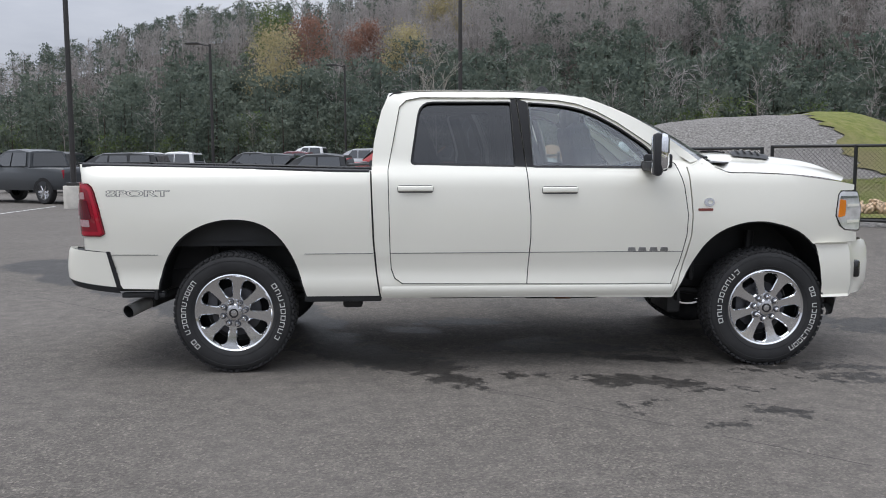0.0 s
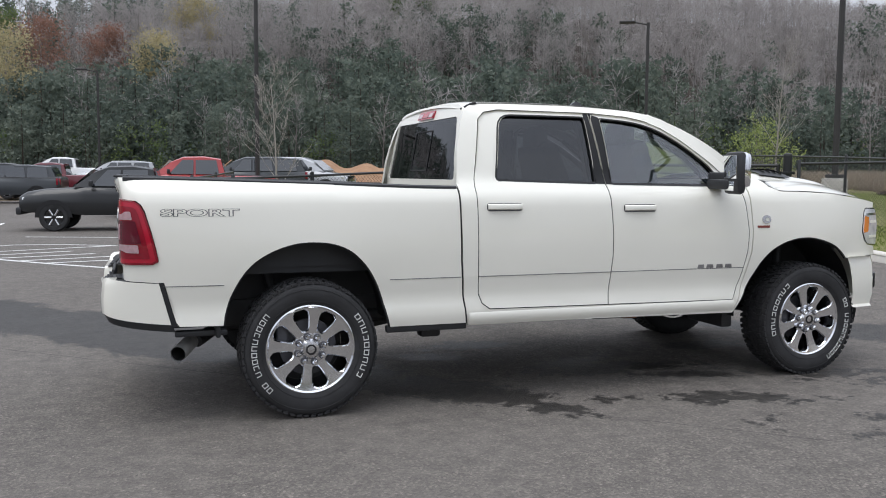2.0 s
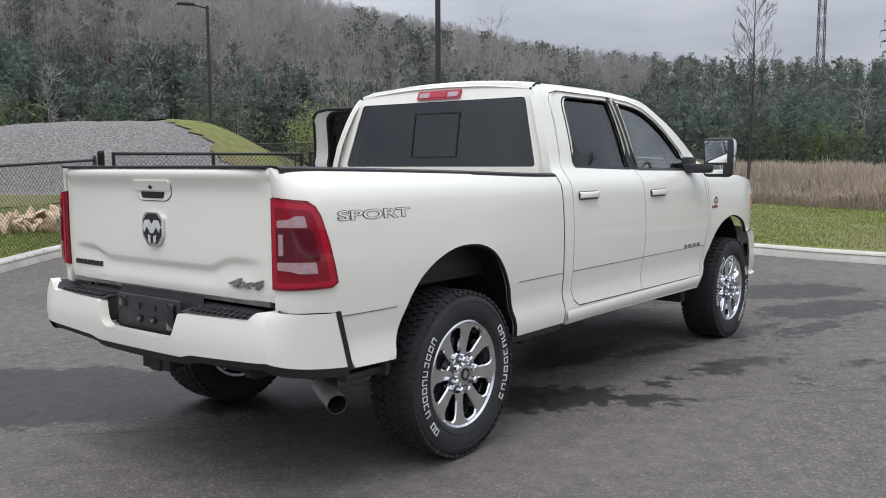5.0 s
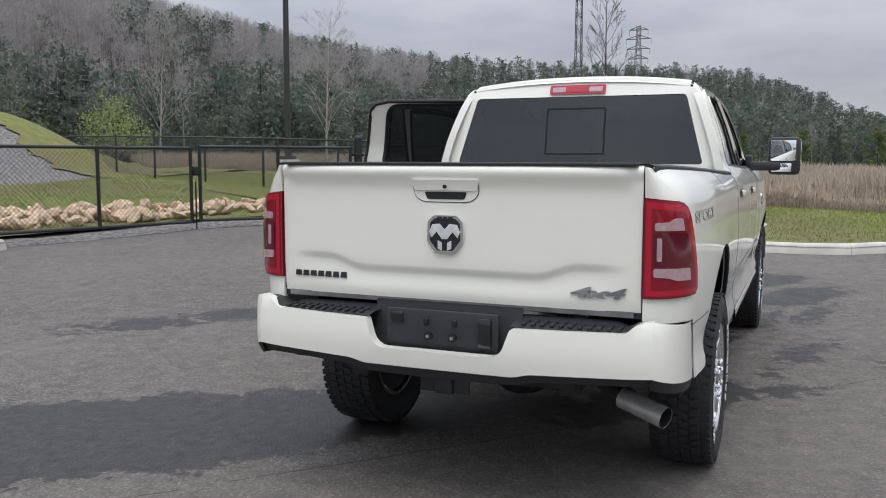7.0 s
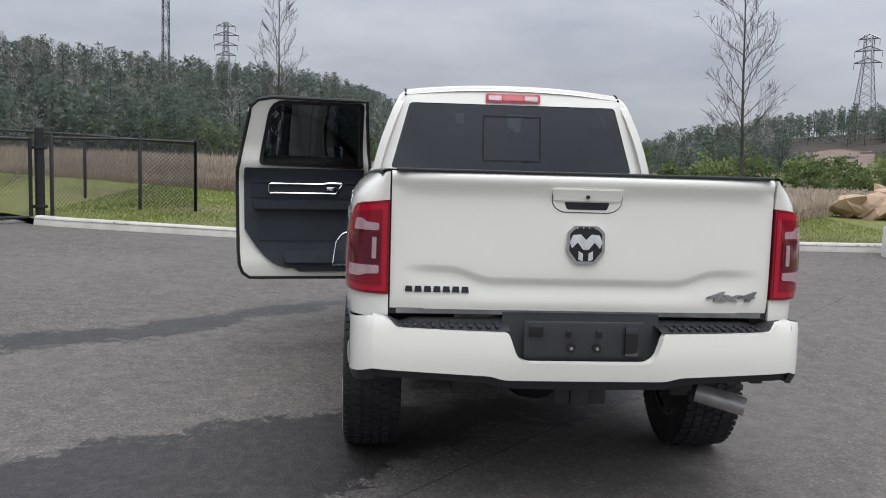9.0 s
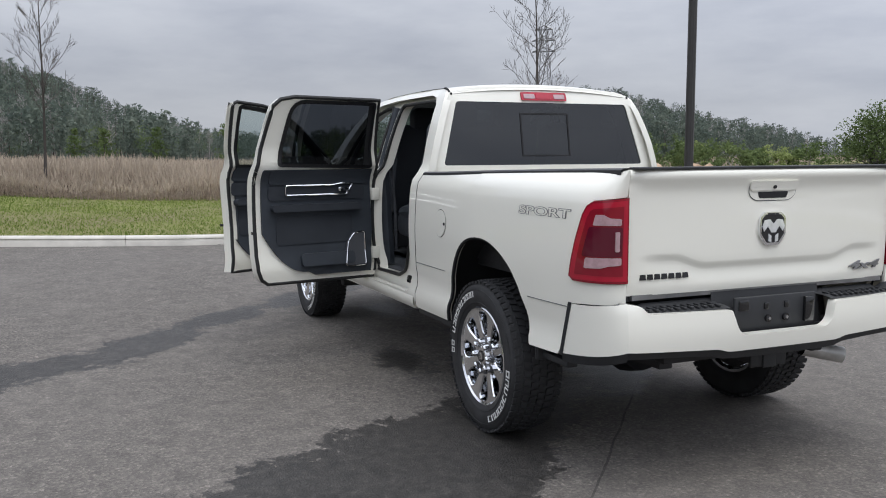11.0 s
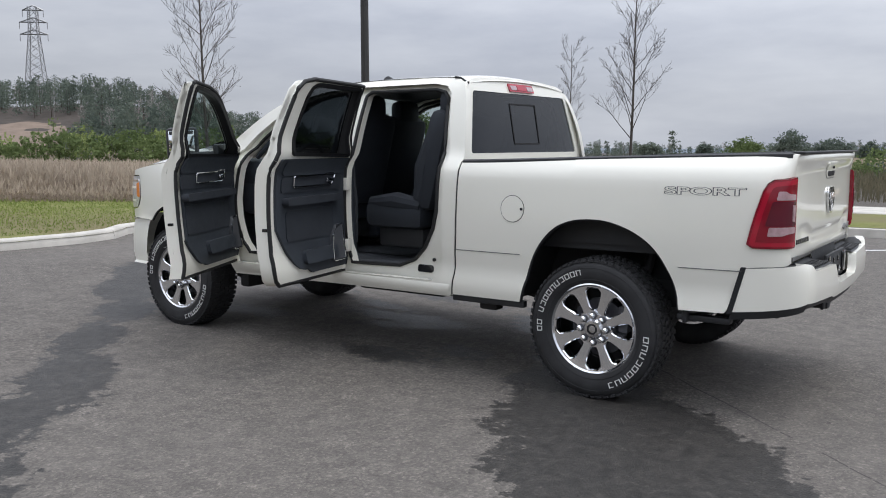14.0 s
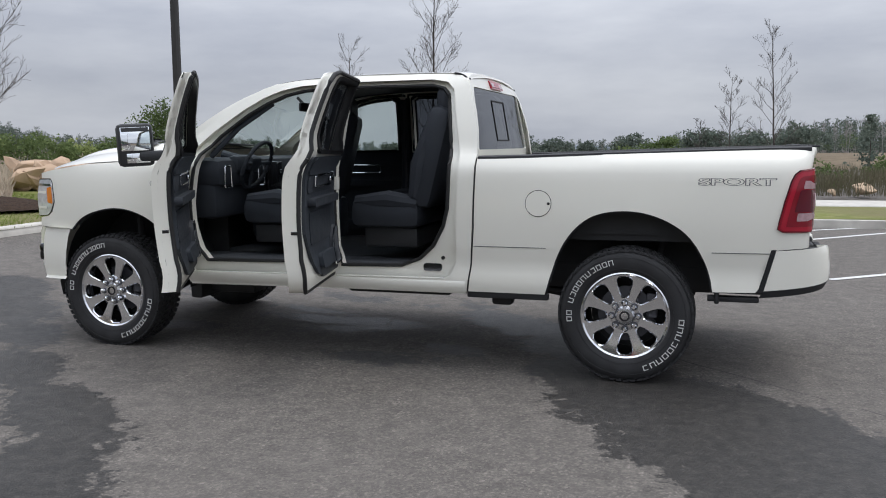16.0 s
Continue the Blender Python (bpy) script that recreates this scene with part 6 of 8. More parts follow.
part("interior_mirror", bm, PLASTIC, truck)
for s in (-1, 1):
    bm = bmesh.new()
    tube(bm, [(2.06, s * 0.80, 0.70), (2.06, s * 0.83, 1.40), (2.04, s * 0.70, 1.88)], [0.06, 0.05, 0.04], 8)
    part("pillar_trim", bm, TRIM, truck)
    bm = bmesh.new()
    tube(bm, [(3.02, s * 0.79, 1.42), (2.80, s * 0.755, 1.63), (2.55, s * 0.70, 1.80)], 0.02, 8)
    part("grab_handle", bm, TRIM, truck)
    bm = bmesh.new()
    tube(bm, [(2.06, s * 0.77, 1.55), (2.04, s * 0.74, 1.10), (2.05, s * 0.73, 0.80)], 0.012, 6)
    part("seat_belt", bm, CARPET, truck)
bm = bmesh.new()
box(bm, 1.10, 0, 1.05, 0.05, 1.60, 0.78, 0.02)
part("cab_rear_trim", bm, TRIM, truck)
bm = bmesh.new()
box(bm, 3.30, 0, 1.00, 0.04, 1.60, 0.80, 0.02)
part("firewall", bm, FRAMEM, truck)
bm = bmesh.new()
box(bm, 3.95, 0, 1.05, 1.2, 0.95, 0.5, 0.1)
part("engine_block", bm, FRAMEM, truck)

# ---------------------------------------------------------------- lie of the land
def soft(d):
    return 0.5 * (d + math.sqrt(d * d + 1.0))


def lot(x, y):
    """Height of the paved lot and its verges: nearly level, rising gently towards the gate and the far verge."""
    a = 0.38 * math.tanh(0.032 * max(0, soft(y - 1.8) - 0.05) / 0.38) * sstep(-1.5, 4.0, x)
    b = 0.85 * math.tanh(0.05 * max(0, soft(x - 5.6) - 0.05) / 0.85)
    return max(0.0, a) + max(0.0, b)


# skyline: bearing in degrees, tangent of the treetops' height, distance of the ridge, distance of its foot
SKY = [(-180, 0.05, 300, 150), (-140, 0.03, 300, 150), (-100, 0.027, 320, 160), (-88, 0.010, 320, 170), (-75, 0.002, 320, 170), (-55, 0.010, 300, 170), (-48, 0.014, 280, 160), (-44, 0.030, 260, 150), (-40, 0.045, 250, 140), (-35, 0.071, 240, 130),
       (-30, 0.070, 240, 130), (-22, 0.053, 240, 130), (-16, 0.028, 250, 120), (-9, 0.027, 260, 110), (-3, 0.055, 260, 100), (3, 0.094, 260, 95), (9, 0.106, 250, 90), (17, 0.112, 230, 85), (24, 0.123, 215, 80), (31, 0.138, 195, 72),
       (38, 0.166, 175, 66), (50, 0.203, 155, 58), (62, 0.222, 145, 54), (70, 0.225, 140, 54), (80, 0.212, 140, 56), (91, 0.198, 140, 60), (98, 0.186, 142, 64), (105, 0.165, 145, 68), (110, 0.136, 150, 74), (116, 0.103, 160, 80), (130, 0.06, 220, 110), (160, 0.05, 280, 140), (180, 0.05, 300, 150)]
TREE_H = 9.0


def skyline(az):
    el, ridge, foot = (catmull([(s[0], s[k]) for s in SKY], az) for k in (1, 2, 3))
    return el, ridge, foot


def south(az):
    """How far a bearing lies in the open country that falls away to the south, 0 to 1."""
    return sstep(-47, -59, az) * (1 - sstep(-112, -130, az))


def land(x, y):
    """Height of the open country round the lot, with the wooded hills."""
    r = math.hypot(x, y)
    z = lot(x, y)
    if r < 40:
        return z
    el, ridge, foot = skyline(math.degrees(math.atan2(y, x)))
    top = max(0.4, el * ridge + 1.5 - TREE_H * (0.80 if el > 0.03 else 0.65))
    t = (r - foot) / (ridge - foot)
    h = top * (sstep(0, 1, t) if t < 1 else 1.0 - 0.12 * sstep(1, 2.2, t)) * (1 if r > foot else 0)
    w = sstep(40, 60, r)
    # the open country falls away to the south
    az = math.degrees(math.atan2(y, x))
    h -= 0.012 * max(0.0, r - 40) * south(az)
    return z * (1 - w) + (0.75 * w) + h + (0.5 * noise.noise(Vector((x * 0.03, y * 0.03, 3.0))) * sstep(60, 110, r) * (2.0 if el > 0.05 else 0.6))


def build_ground():
    rings = [0, 4, 8, 12, 16, 20, 25, 30, 35, 40, 46, 52, 58, 64, 70, 78, 86, 95, 105, 115, 126, 138, 150, 165, 180, 200, 220, 245, 270, 300, 340, 400, 500, 700, 1000, 1600, 2600]
    n = 180
    verts, faces, mats = [], [], []
    for i, r in enumerate(rings):
        for k in range(n):
            a = 2 * math.pi * k / n
            x, y = r * math.cos(a), r * math.sin(a)
            z = land(x, y) - 0.12 * sstep(60, 35, r) if r < 400 else land(x * 390 / r, y * 390 / r) - 0.009 * (r - 390) * south(math.degrees(math.atan2(y, x)))
            verts.append((x, y, z))
    for i in range(len(rings) - 1):
        for k in range(n):
            a, b = i * n + k, i * n + (k + 1) % n
            faces.append((a, b, b + n, a + n))
            az = math.degrees(math.atan2(math.sin(2 * math.pi * (k + 0.5) / n), math.cos(2 * math.pi * (k + 0.5) / n)))
            foot = skyline(az)[2]
            mats.append(1 if rings[i] >= foot - 8 else 0)
    ob = obj_from("ground", verts, faces, FIELD, smooth=True)
    ob.data.materials.append(LITTER)
    ob.data.polygons.foreach_set("material_index", mats)
    return tagged(ob, "dry field and leaf-strewn wooded hills round the lot", "ground", kind="structure")


build_ground()

KERB_B = [(9.62, 6.35), (9.50, 5.90), (9.42, 5.0), (9.32, 3.6), (9.2, 2.3), (9.05, 0.9), (8.86, -0.4), (8.82, -1.35), (8.95, -1.95), (9.25, -2.4), (9.38, -3.0), (9.40, -4.2), (9.45, -9.0), (9.6, -22.0), (9.8, -45.0)]
KERB_A = [(4.55, 9.30), (4.44, 9.02), (4.15, 8.88), (3.80, 8.76), (2.82, 8.30), (1.62, 7.60), (1.05, 7.46), (0.5, 7.60), (0.0, 8.05), (-0.43, 8.28), (-0.83, 8.73), (-1.15, 9.2), (-1.20, 9.75), (-0.98, 10.3), (-0.46, 11.7), (0.3, 13.4), (2.5, 20.0), (5.0, 34.0), (6.0, 46.0)]
PAVED = [(-70, -70), (9.9, -70)] + KERB_B[::-1] + [(9.95, 6.75), (7.7, 8.35), (4.55, 9.35)] + KERB_A[1:] + [(-70, 46)]
bm = sheet(PAVED, lambda x, y: (x, y, lot(x, y)), 2.0, edge=0.8)
for f in bm.faces:
    f.normal_update()
tagged(part("parking_lot", bm, ASPHALT, None), "worn grey asphalt with drying wet patches", "pavement", kind="structure")

LAWN_B = KERB_B + [(40, -45), (24, -22), (19.0, -12), (15.2, -5), (16.5, 1.0), (17.5, 6.0), (24, 14), (22, 24), (14, 14), (9.95, 6.75)]
LAWN_A = KERB_A[1:] + [(20, 46), (24, 26), (14, 14), (9.9, 7.1), (7.7, 8.75), (4.55, 9.75)]
for nm, pg in (("lawn_east", LAWN_B), ("lawn_north", LAWN_A)):
    bm = sheet(pg, lambda x, y: (x, y, lot(x, y) + 0.105 + 0.012 * noise.noise(Vector((x * 0.8, y * 0.8, 0)))), 1.0, edge=0.5)
    tagged(part(nm, bm, GRASS, None), "mown spring grass verge behind the kerb", "lawn", kind="structure")


def kerb(name, path, inner):
    """Concrete kerb segments with joints; inner is +1 where the lawn lies to the left of the path."""
    top = thing(name, Matrix(), "pale weathered concrete kerb with joints", "kerb", kind="structure")
    pts = [Vector((*p, 0)) for p in path]
    # resample evenly
    seg, out = [], [pts[0]]
    for a, b in zip(pts, pts[1:]):
        k = max(1, int((b - a).length / 0.5))
        out += [a.lerp(b, (j + 1) / k) for j in range(k)]
    pr = [(-0.02, -0.05), (-0.015, 0.0), (0.012, 0.115), (0.03, 0.135), (0.05, 0.142), (0.16, 0.145), (0.175, 0.135), (0.18, -0.05)]
    size = 6
    for s0 in range(0, len(out) - 1, size):
        ch = out[s0:s0 + size + 1]
        if len(ch) < 2:
            break
        bm = bmesh.new()
        rows = []
        for i, p in enumerate(ch):
            gi = s0 + i
            d = (out[min(gi + 1, len(out) - 1)] - out[max(gi - 1, 0)]).normalized()
            nrm = Vector((-d.y, d.x, 0)) * inner
            q = p.copy()
            if i == 0 and s0:
                q += d * 0.006
            rows.append([bm.verts.new((q.x + nrm.x * a, q.y + nrm.y * a, lot(p.x, p.y) + b)) for a, b in pr])
        for r0, r1 in zip(rows, rows[1:]):
            for k in range(len(pr) - 1):
                bm.faces.new((r0[k], r0[k + 1], r1[k + 1], r1[k]))
        bm.faces.new(rows[0])
        bm.faces.new(rows[-1][::-1])
        part("kerb_stone", bm, CONCRETE, top)


kerb("kerb_east", KERB_B, 1)
kerb("kerb_north", KERB_A[1:18], -1)
ISL = [(-14, -10.0), (-3.0, -10.15), (2.2, -10.0), (5.2, -9.9), (5.9, -10.4), (5.9, -12.6), (5.2, -13.4), (-2.7, -13.7), (-14, -13.7)]
kerb("kerb_island", ISL + ISL[:1], 1)
bm = sheet(inset(ISL, 0.16), lambda x, y: (x, y, lot(x, y) + 0.13), 1.0)
tagged(part("lawn_island", bm, GRASS, None), "grass island between two drives", "lawn", kind="structure")


def stripe(a, b, w=0.10):
    bm = bmesh.new()
    a, b = Vector(a), Vector(b)
    d = (b - a).normalized()
    nrm = Vector((-d.y, d.x)) * w / 2
    k = max(1, int((b - a).length))
    rows = []
    for i in range(k + 1):
        p = a.lerp(b, i / k)
        rows.append([bm.verts.new((p.x + s * nrm.x, p.y + s * nrm.y, lot(p.x, p.y) + 0.006)) for s in (-1, 1)])
    for r0, r1 in zip(rows, rows[1:]):
        bm.faces.new((r0[0], r0[1], r1[1], r1[0]))
    tagged(part("parking_line", bm, LINEW, None, smooth=False), "white painted parking line on asphalt", "road marking", "parking lines", "structure")


stripe((-1.78, -3.75), (-7.5, -8.6))
stripe((-2.0, -7.9), (-3.4, -9.3))
stripe((1.3, -6.9), (-3.0, -10.0))
BAY = [(-1.39, 12.55), (-2.45, 13.15), (-3.35, 13.25), (-4.05, 12.75), (-4.47, 12.0), (-3.95, 11.15), (-3.2, 10.1), (-2.3, 9.1), (-1.39, 8.2)]
for p, q in zip(BAY, BAY[1:]):
    stripe(p, q)
for p, q in (((-4.1, 11.45), (-1.5, 12.55)), ((-3.75, 10.85), (-1.45, 11.75)), ((-3.35, 10.3), (-1.42, 10.95)), ((-2.9, 9.75), (-1.40, 10.2)), ((-2.45, 9.25), (-1.39, 9.5))):
    stripe(p, q)
stripe((-3.4, 15.6), (0.4, 14.3))
for k in range(6):
    stripe((-4.6 - 2.8 * k, 16.0), (-4.6 - 2.8 * k, 21.5))


# ---------------------------------------------------------------- lattice, poles
def lamp_pole(x, y, h, arm, label, base=0.0):
    z = land(x, y) + (0.1 if base else 0)
    t = thing("street_lamp", pose(x, y, z), label, "street lamp", "lot lamp posts")
    bm = bmesh.new()
    tube(bm, [(0, 0, base - 0.1), (0, 0, h)], [0.085, 0.07], 10)
    part("pole", bm, POLE, t)
    if base:
        bm = bmesh.new()
        lathe(bm, [(0.001, base), (0.30, base), (0.32, base - 0.03), (0.32, -0.3)], 24, "z")
        part("concrete_base", bm, CONCRETE, t, "round pale concrete footing")
        bm = bmesh.new()
        box(bm, 0, 0, base + 0.05, 0.34, 0.34, 0.10, 0.02)
        part("base_cover", bm, POLE, t)
    if arm:
        a = radians(arm)
        bm = bmesh.new()
        c, s = math.cos(a), math.sin(a)
        tube(bm, [(0, 0, h - 0.1), (0.6 * c, 0.6 * s, h + 0.02)], 0.035, 8)
        part("arm", bm, POLE, t)
        bm = bmesh.new()
        box(bm, 0.95, 0, 0.04, 0.75, 0.34, 0.10, 0.03)
        bmesh.ops.rotate(bm, cent=(0, 0, 0), matrix=Matrix.Rotation(a, 3, "Z"), verts=bm.verts)
        bmesh.ops.translate(bm, vec=(0, 0, h), verts=bm.verts)
        part("lamp_head", bm, POLE, t)
    return t


lamp_pole(16.5, 12.14, 9.5, 180, "tall dark lamp post on a round concrete footing", 0.62)
lamp_pole(8.9, -7.65, 9.5, 90, "tall dark lamp post beside the kerb", 0.4)
lamp_pole(21.7, 29.5, 7.6, 150, "dark lamp post with one arm before the woods")
lamp_pole(-9.3, 40.5, 7.6, 170, "dark lamp post with one arm among parked cars")
lamp_pole(-3.2, 55.0, 7.4, 170, "dark lamp post with one arm among parked cars")
lamp_pole(-9.2, 20.5, 9.5, 180, "tall dark lamp post among parked cars", 0.6)
lamp_pole(3.2, 26.0, 9.5, 180, "tall dark lamp post behind a bare tree", 0.6)


def lattice(name, x, y, h, w0, w1, arms, label):
    """A steel lattice mast with crossed bracing and, on a pylon, cross arms."""
    t = thing(name, pose(x, y, land(x, y) - 0.5, 0, 0, math.degrees(math.atan2(y, x)) + 75), label, "pylon" if arms else "radio mast")
    bm = bmesh.new()
    n = 12
    th = 0.22 if arms else 0.16
    lv = []
    for i in range(n + 1):
        u = i / n
        w = (w0 + (w1 - w0) * min(1, u * 1.25)) / 2
        lv.append([Vector((a * w, b * w, h * u)) for a, b in ((-1, -1), (1, -1), (1, 1), (-1, 1))])
    for a, b in zip(lv, lv[1:]):
        for k in range(4):
            tube(bm, [a[k], b[k]], th * 0.6, 4)
            tube(bm, [a[k], b[(k + 1) % 4]], th * 0.35, 3)
            tube(bm, [b[k], a[(k + 1) % 4]], th * 0.35, 3)
    part("lattice", bm, STEEL if arms else POLE, t)
    for u, span in arms:
        bm = bmesh.new()
        tube(bm, [(-span, 0, h * u), (0, 0, h * u + 1.4), (span, 0, h * u)], th * 0.9, 4)
        tube(bm, [(-span, 0, h * u), (span, 0, h * u)], th * 0.9, 4)
        for q in (-span, span):
            tube(bm, [(q, 0, h * u), (q, 0, h * u - 2.0)], th * 0.4, 4)
        part("cross_arm", bm, STEEL, t)


def polar(az, d, eye=(0, 0)):
    return eye[0] + d * math.cos(radians(az)), eye[1] + d * math.sin(radians(az))


x, y = polar(14.3, 240, (-4, -2))
lattice("radio_mast", x, y, 0.30 * 240 - land(x, y), 1.7, 1.2, (), "slender steel lattice mast beyond the woods")
x, y = polar(10.4, 330, (-4, -1.4))
lattice("power_pylon", x, y, 0.148 * 330 + 1.5 - land(x, y), 4.4, 1.3, ((0.60, 3.6), (0.72, 4.2), (0.84, 4.6), (0.95, 3.4)), "steel power pylon with four cross arms")
x, y = polar(-30.3, 300, (-3.4, 4.6))
lattice("power_pylon", x, y, 0.142 * 300 + 1.5 - land(x, y), 7.0, 2.4, ((0.75, 4.0), (0.86, 4.0), (0.97, 3.0)), "steel power pylon on the far rise")


# ---------------------------------------------------------------- trees
def sticks(segs):
    """Three-sided tapered bars from rows of start, end, radius, radius, as arrays of vertices and triangles."""
    segs = np.asarray(segs, float)
    a, b, ra, rb = segs[:, 0:3], segs[:, 3:6], segs[:, 6], segs[:, 7]
    d = b - a
    d /= np.linalg.norm(d, axis=1, keepdims=True) + 1e-9
    ref = np.where(np.abs(d[:, 2:3]) < 0.9, np.array([[0, 0, 1.0]]), np.array([[1.0, 0, 0]]))
    u = np.cross(d, ref)
    u /= np.linalg.norm(u, axis=1, keepdims=True) + 1e-9
    w = np.cross(d, u)
    vs = []
    for base, r in ((a, ra), (b, rb)):
        for k in range(3):
            an = 2 * math.pi * k / 3
            vs.append(base + r[:, None] * (math.cos(an) * u + math.sin(an) * w))
    v = np.stack(vs, 1).reshape(-1, 3)
    n = len(segs)
    f = []
    for k in range(3):
        k2 = (k + 1) % 3
        f += [(k, k2, 3 + k2), (k, 3 + k2, 3 + k)]
    f = np.array(f)[None] + 6 * np.arange(n)[:, None, None]
    return v, f.reshape(-1, 3)


def grow(rng, h, r0, spread=0.5, levels=3, kids=(9, 5, 4), start=0.25, up=0.55, fine=True, reach=0.55):
    """A branching skeleton: rows of start, end, radius, radius."""
    segs, tips = [], []

    def limb(p, d, length, r, level):
        n = 5 if level == 0 else (3 if fine else 3 - level)
        pts = [np.array(p, float)]
        dd = np.array(d, float)
        for i in range(n):
            dd = dd + rng.normal(0, 0.03 + 0.06 * level, 3) + np.array([0, 0, 0.09 * (level > 0)])
            dd /= np.linalg.norm(dd)
            pts.append(pts[-1] + dd * length / n)
        for i in range(n):
            ra, rb = r * (1 - 0.85 * i / n), r * (1 - 0.85 * (i + 1) / n)
            segs.append([*pts[i], *pts[i + 1], max(ra, 0.0032), max(rb, 0.0022)])
        tips.append((pts[-1], dd, level))
        if level + 1 < levels:
            for k in range(kids[level]):
                t = start + (0.97 - start) * (k + rng.random()) / kids[level] if level == 0 else 0.25 + 0.7 * rng.random()
                i = min(n - 1, int(t * n))
                q = pts[i] + (pts[i + 1] - pts[i]) * (t * n - i)
                az = rng.random() * 2 * math.pi if level else k * 2.4 + rng.random()
                side = np.array([math.cos(az), math.sin(az), 0])
                nd = dd * up + side * spread * (1.5 if level == 0 else 1.1)
                nd /= np.linalg.norm(nd)
                limb(q, nd, length * (reach if level == 0 else 0.5) * (1.15 - 0.6 * t) * (0.8 + 0.4 * rng.random()), r * (1 - 0.8 * t) * 0.34 + 0.001, level + 1)

    limb((0, 0, 0), (0, 0, 1), h, r0, 0)
    return np.array(segs), tips


def flakes(rng, centres, size, n_each, spread, thin=1.0):
    """Small leaf triangles scattered round points."""
    c = np.repeat(np.asarray(centres, float), n_each, 0)
    c = c + rng.normal(0, spread, c.shape)
    m = len(c)
    a = rng.normal(0, 1, (m, 3))
    a /= np.linalg.norm(a, axis=1, keepdims=True)
    b = rng.normal(0, 1, (m, 3))
    b -= a * (a * b).sum(1, keepdims=True)
    b /= np.linalg.norm(b, axis=1, keepdims=True)
    s = size * (0.6 + 0.8 * rng.random((m, 1)))
    v = np.stack([c - a * s * thin, c + a * s * thin, c + b * s * (1.3 + 0.5 * (1 - thin))], 1).reshape(-1, 3)
    return v, np.arange(3 * m).reshape(-1, 3)


def quick_mesh(name, v, f, mat):
    me = bpy.data.meshes.new(name)
    me.vertices.add(len(v))
    me.vertices.foreach_set("co", np.asarray(v, np.float32).ravel())
    me.loops.add(3 * len(f))
    me.loops.foreach_set("vertex_index", np.asarray(f, np.int32).ravel())
    me.polygons.add(len(f))
    me.polygons.foreach_set("loop_start", np.arange(0, 3 * len(f), 3, dtype=np.int32))
    me.update(calc_edges=True)
    me.materials.append(mat)
    return me


def sapling(x, y, h, label, bark, seed, spread=0.5, kids=(13, 6, 4), leaf=None, start=0.28, r0=None, dz=0.12, reach=0.235):
    rng = np.random.default_rng(seed)
    segs, tips = grow(rng, h, r0 or h * 0.010, spread, 4 if len(kids) > 2 else 3, kids + (3,), start, 0.8 if leaf is None else 0.45, True, reach if leaf is None or h > 6 else 0.5)
    t = thing("young_tree" if leaf is None else "leafy_tree", pose(x, y, land(x, y) + dz - 0.05), label, "tree")
    ob = new("trunk", quick_mesh("trunk", *sticks(segs[:5]), bark))
    ob.parent = t
    ob = new("branchwork", quick_mesh("branchwork", *sticks(segs[5:]), bark))
    ob.parent = t
    tagged(ob, kind="stuff")
    if leaf is not None:
        pts = [p for p, _, lv in tips if lv >= 1]
        ob = new("crown", quick_mesh("crown", *flakes(rng, pts, (0.011 * h + 0.014) if h < 6 else 0.105, 16 if len(kids) > 2 else 24 if h < 6 else 34, (0.05 if len(kids) > 2 else 0.062) * h), leaf))
        ob.parent = t
        tagged(ob, kind="stuff")
    return t


def bush(x, y, w, h, label, leaf, seed, size=0.06, clumps=60):
    """A dense rounded shrub or broad tree: stems from one foot and an uneven dome of leaf clumps with gaps."""
    rng = np.random.default_rng(seed)
    t = thing("leafy_bush", pose(x, y, land(x, y) - 0.1), label, "bush")
    cen, segs = [], []
    for k in range(clumps):
        az, el = rng.random() * 2 * math.pi, math.asin(rng.random() ** 0.8)
        q = (0.45 + 0.55 * rng.random() ** 0.5) * (1 + 0.32 * noise.noise(Vector((math.cos(az) * 1.3 + seed, math.sin(az) * 1.3, el * 1.6))))
        p = np.array([0.5 * w * q * math.cos(el) * math.cos(az), 0.5 * w * q * math.cos(el) * math.sin(az), 0.12 * h + 0.86 * h * q * math.sin(el)])
        cen.append(p)
        if k % 4 == 0:
            m = p * np.array([0.45, 0.45, 0.5])
            segs += [[0, 0, 0, *m, 0.012 * h, 0.007 * h], [*m, *p, 0.007 * h, 0.003]]
    ob = new("stems", quick_mesh("stems", *sticks(segs), BARKG))
    ob.parent = t
    tagged(ob, kind="stuff")
    ob = new("crown", quick_mesh("crown", *flakes(rng, cen, size, 20, np.array([0.06 * w, 0.06 * w, 0.055 * h])), leaf))
    ob.parent = t
    tagged(ob, kind="stuff")
    return t


def small_pine(x, y, h, label, leaf, seed):
    """A single young conifer, branched to the ground."""
    rng = np.random.default_rng(seed)
    t = thing("young_pine", pose(x, y, land(x, y) - 0.1), label, "tree")
    for nm, (v, f), m in zip(("trunk", "needles"), pine_proto(rng, 9.0, 4, 0.27, 0.02), (BARKD, leaf)):
        ob = new(nm, quick_mesh(nm, v * (h / 9.0), f, m))
        ob.parent = t
        if nm == "needles":
            tagged(ob, kind="stuff")
    return t


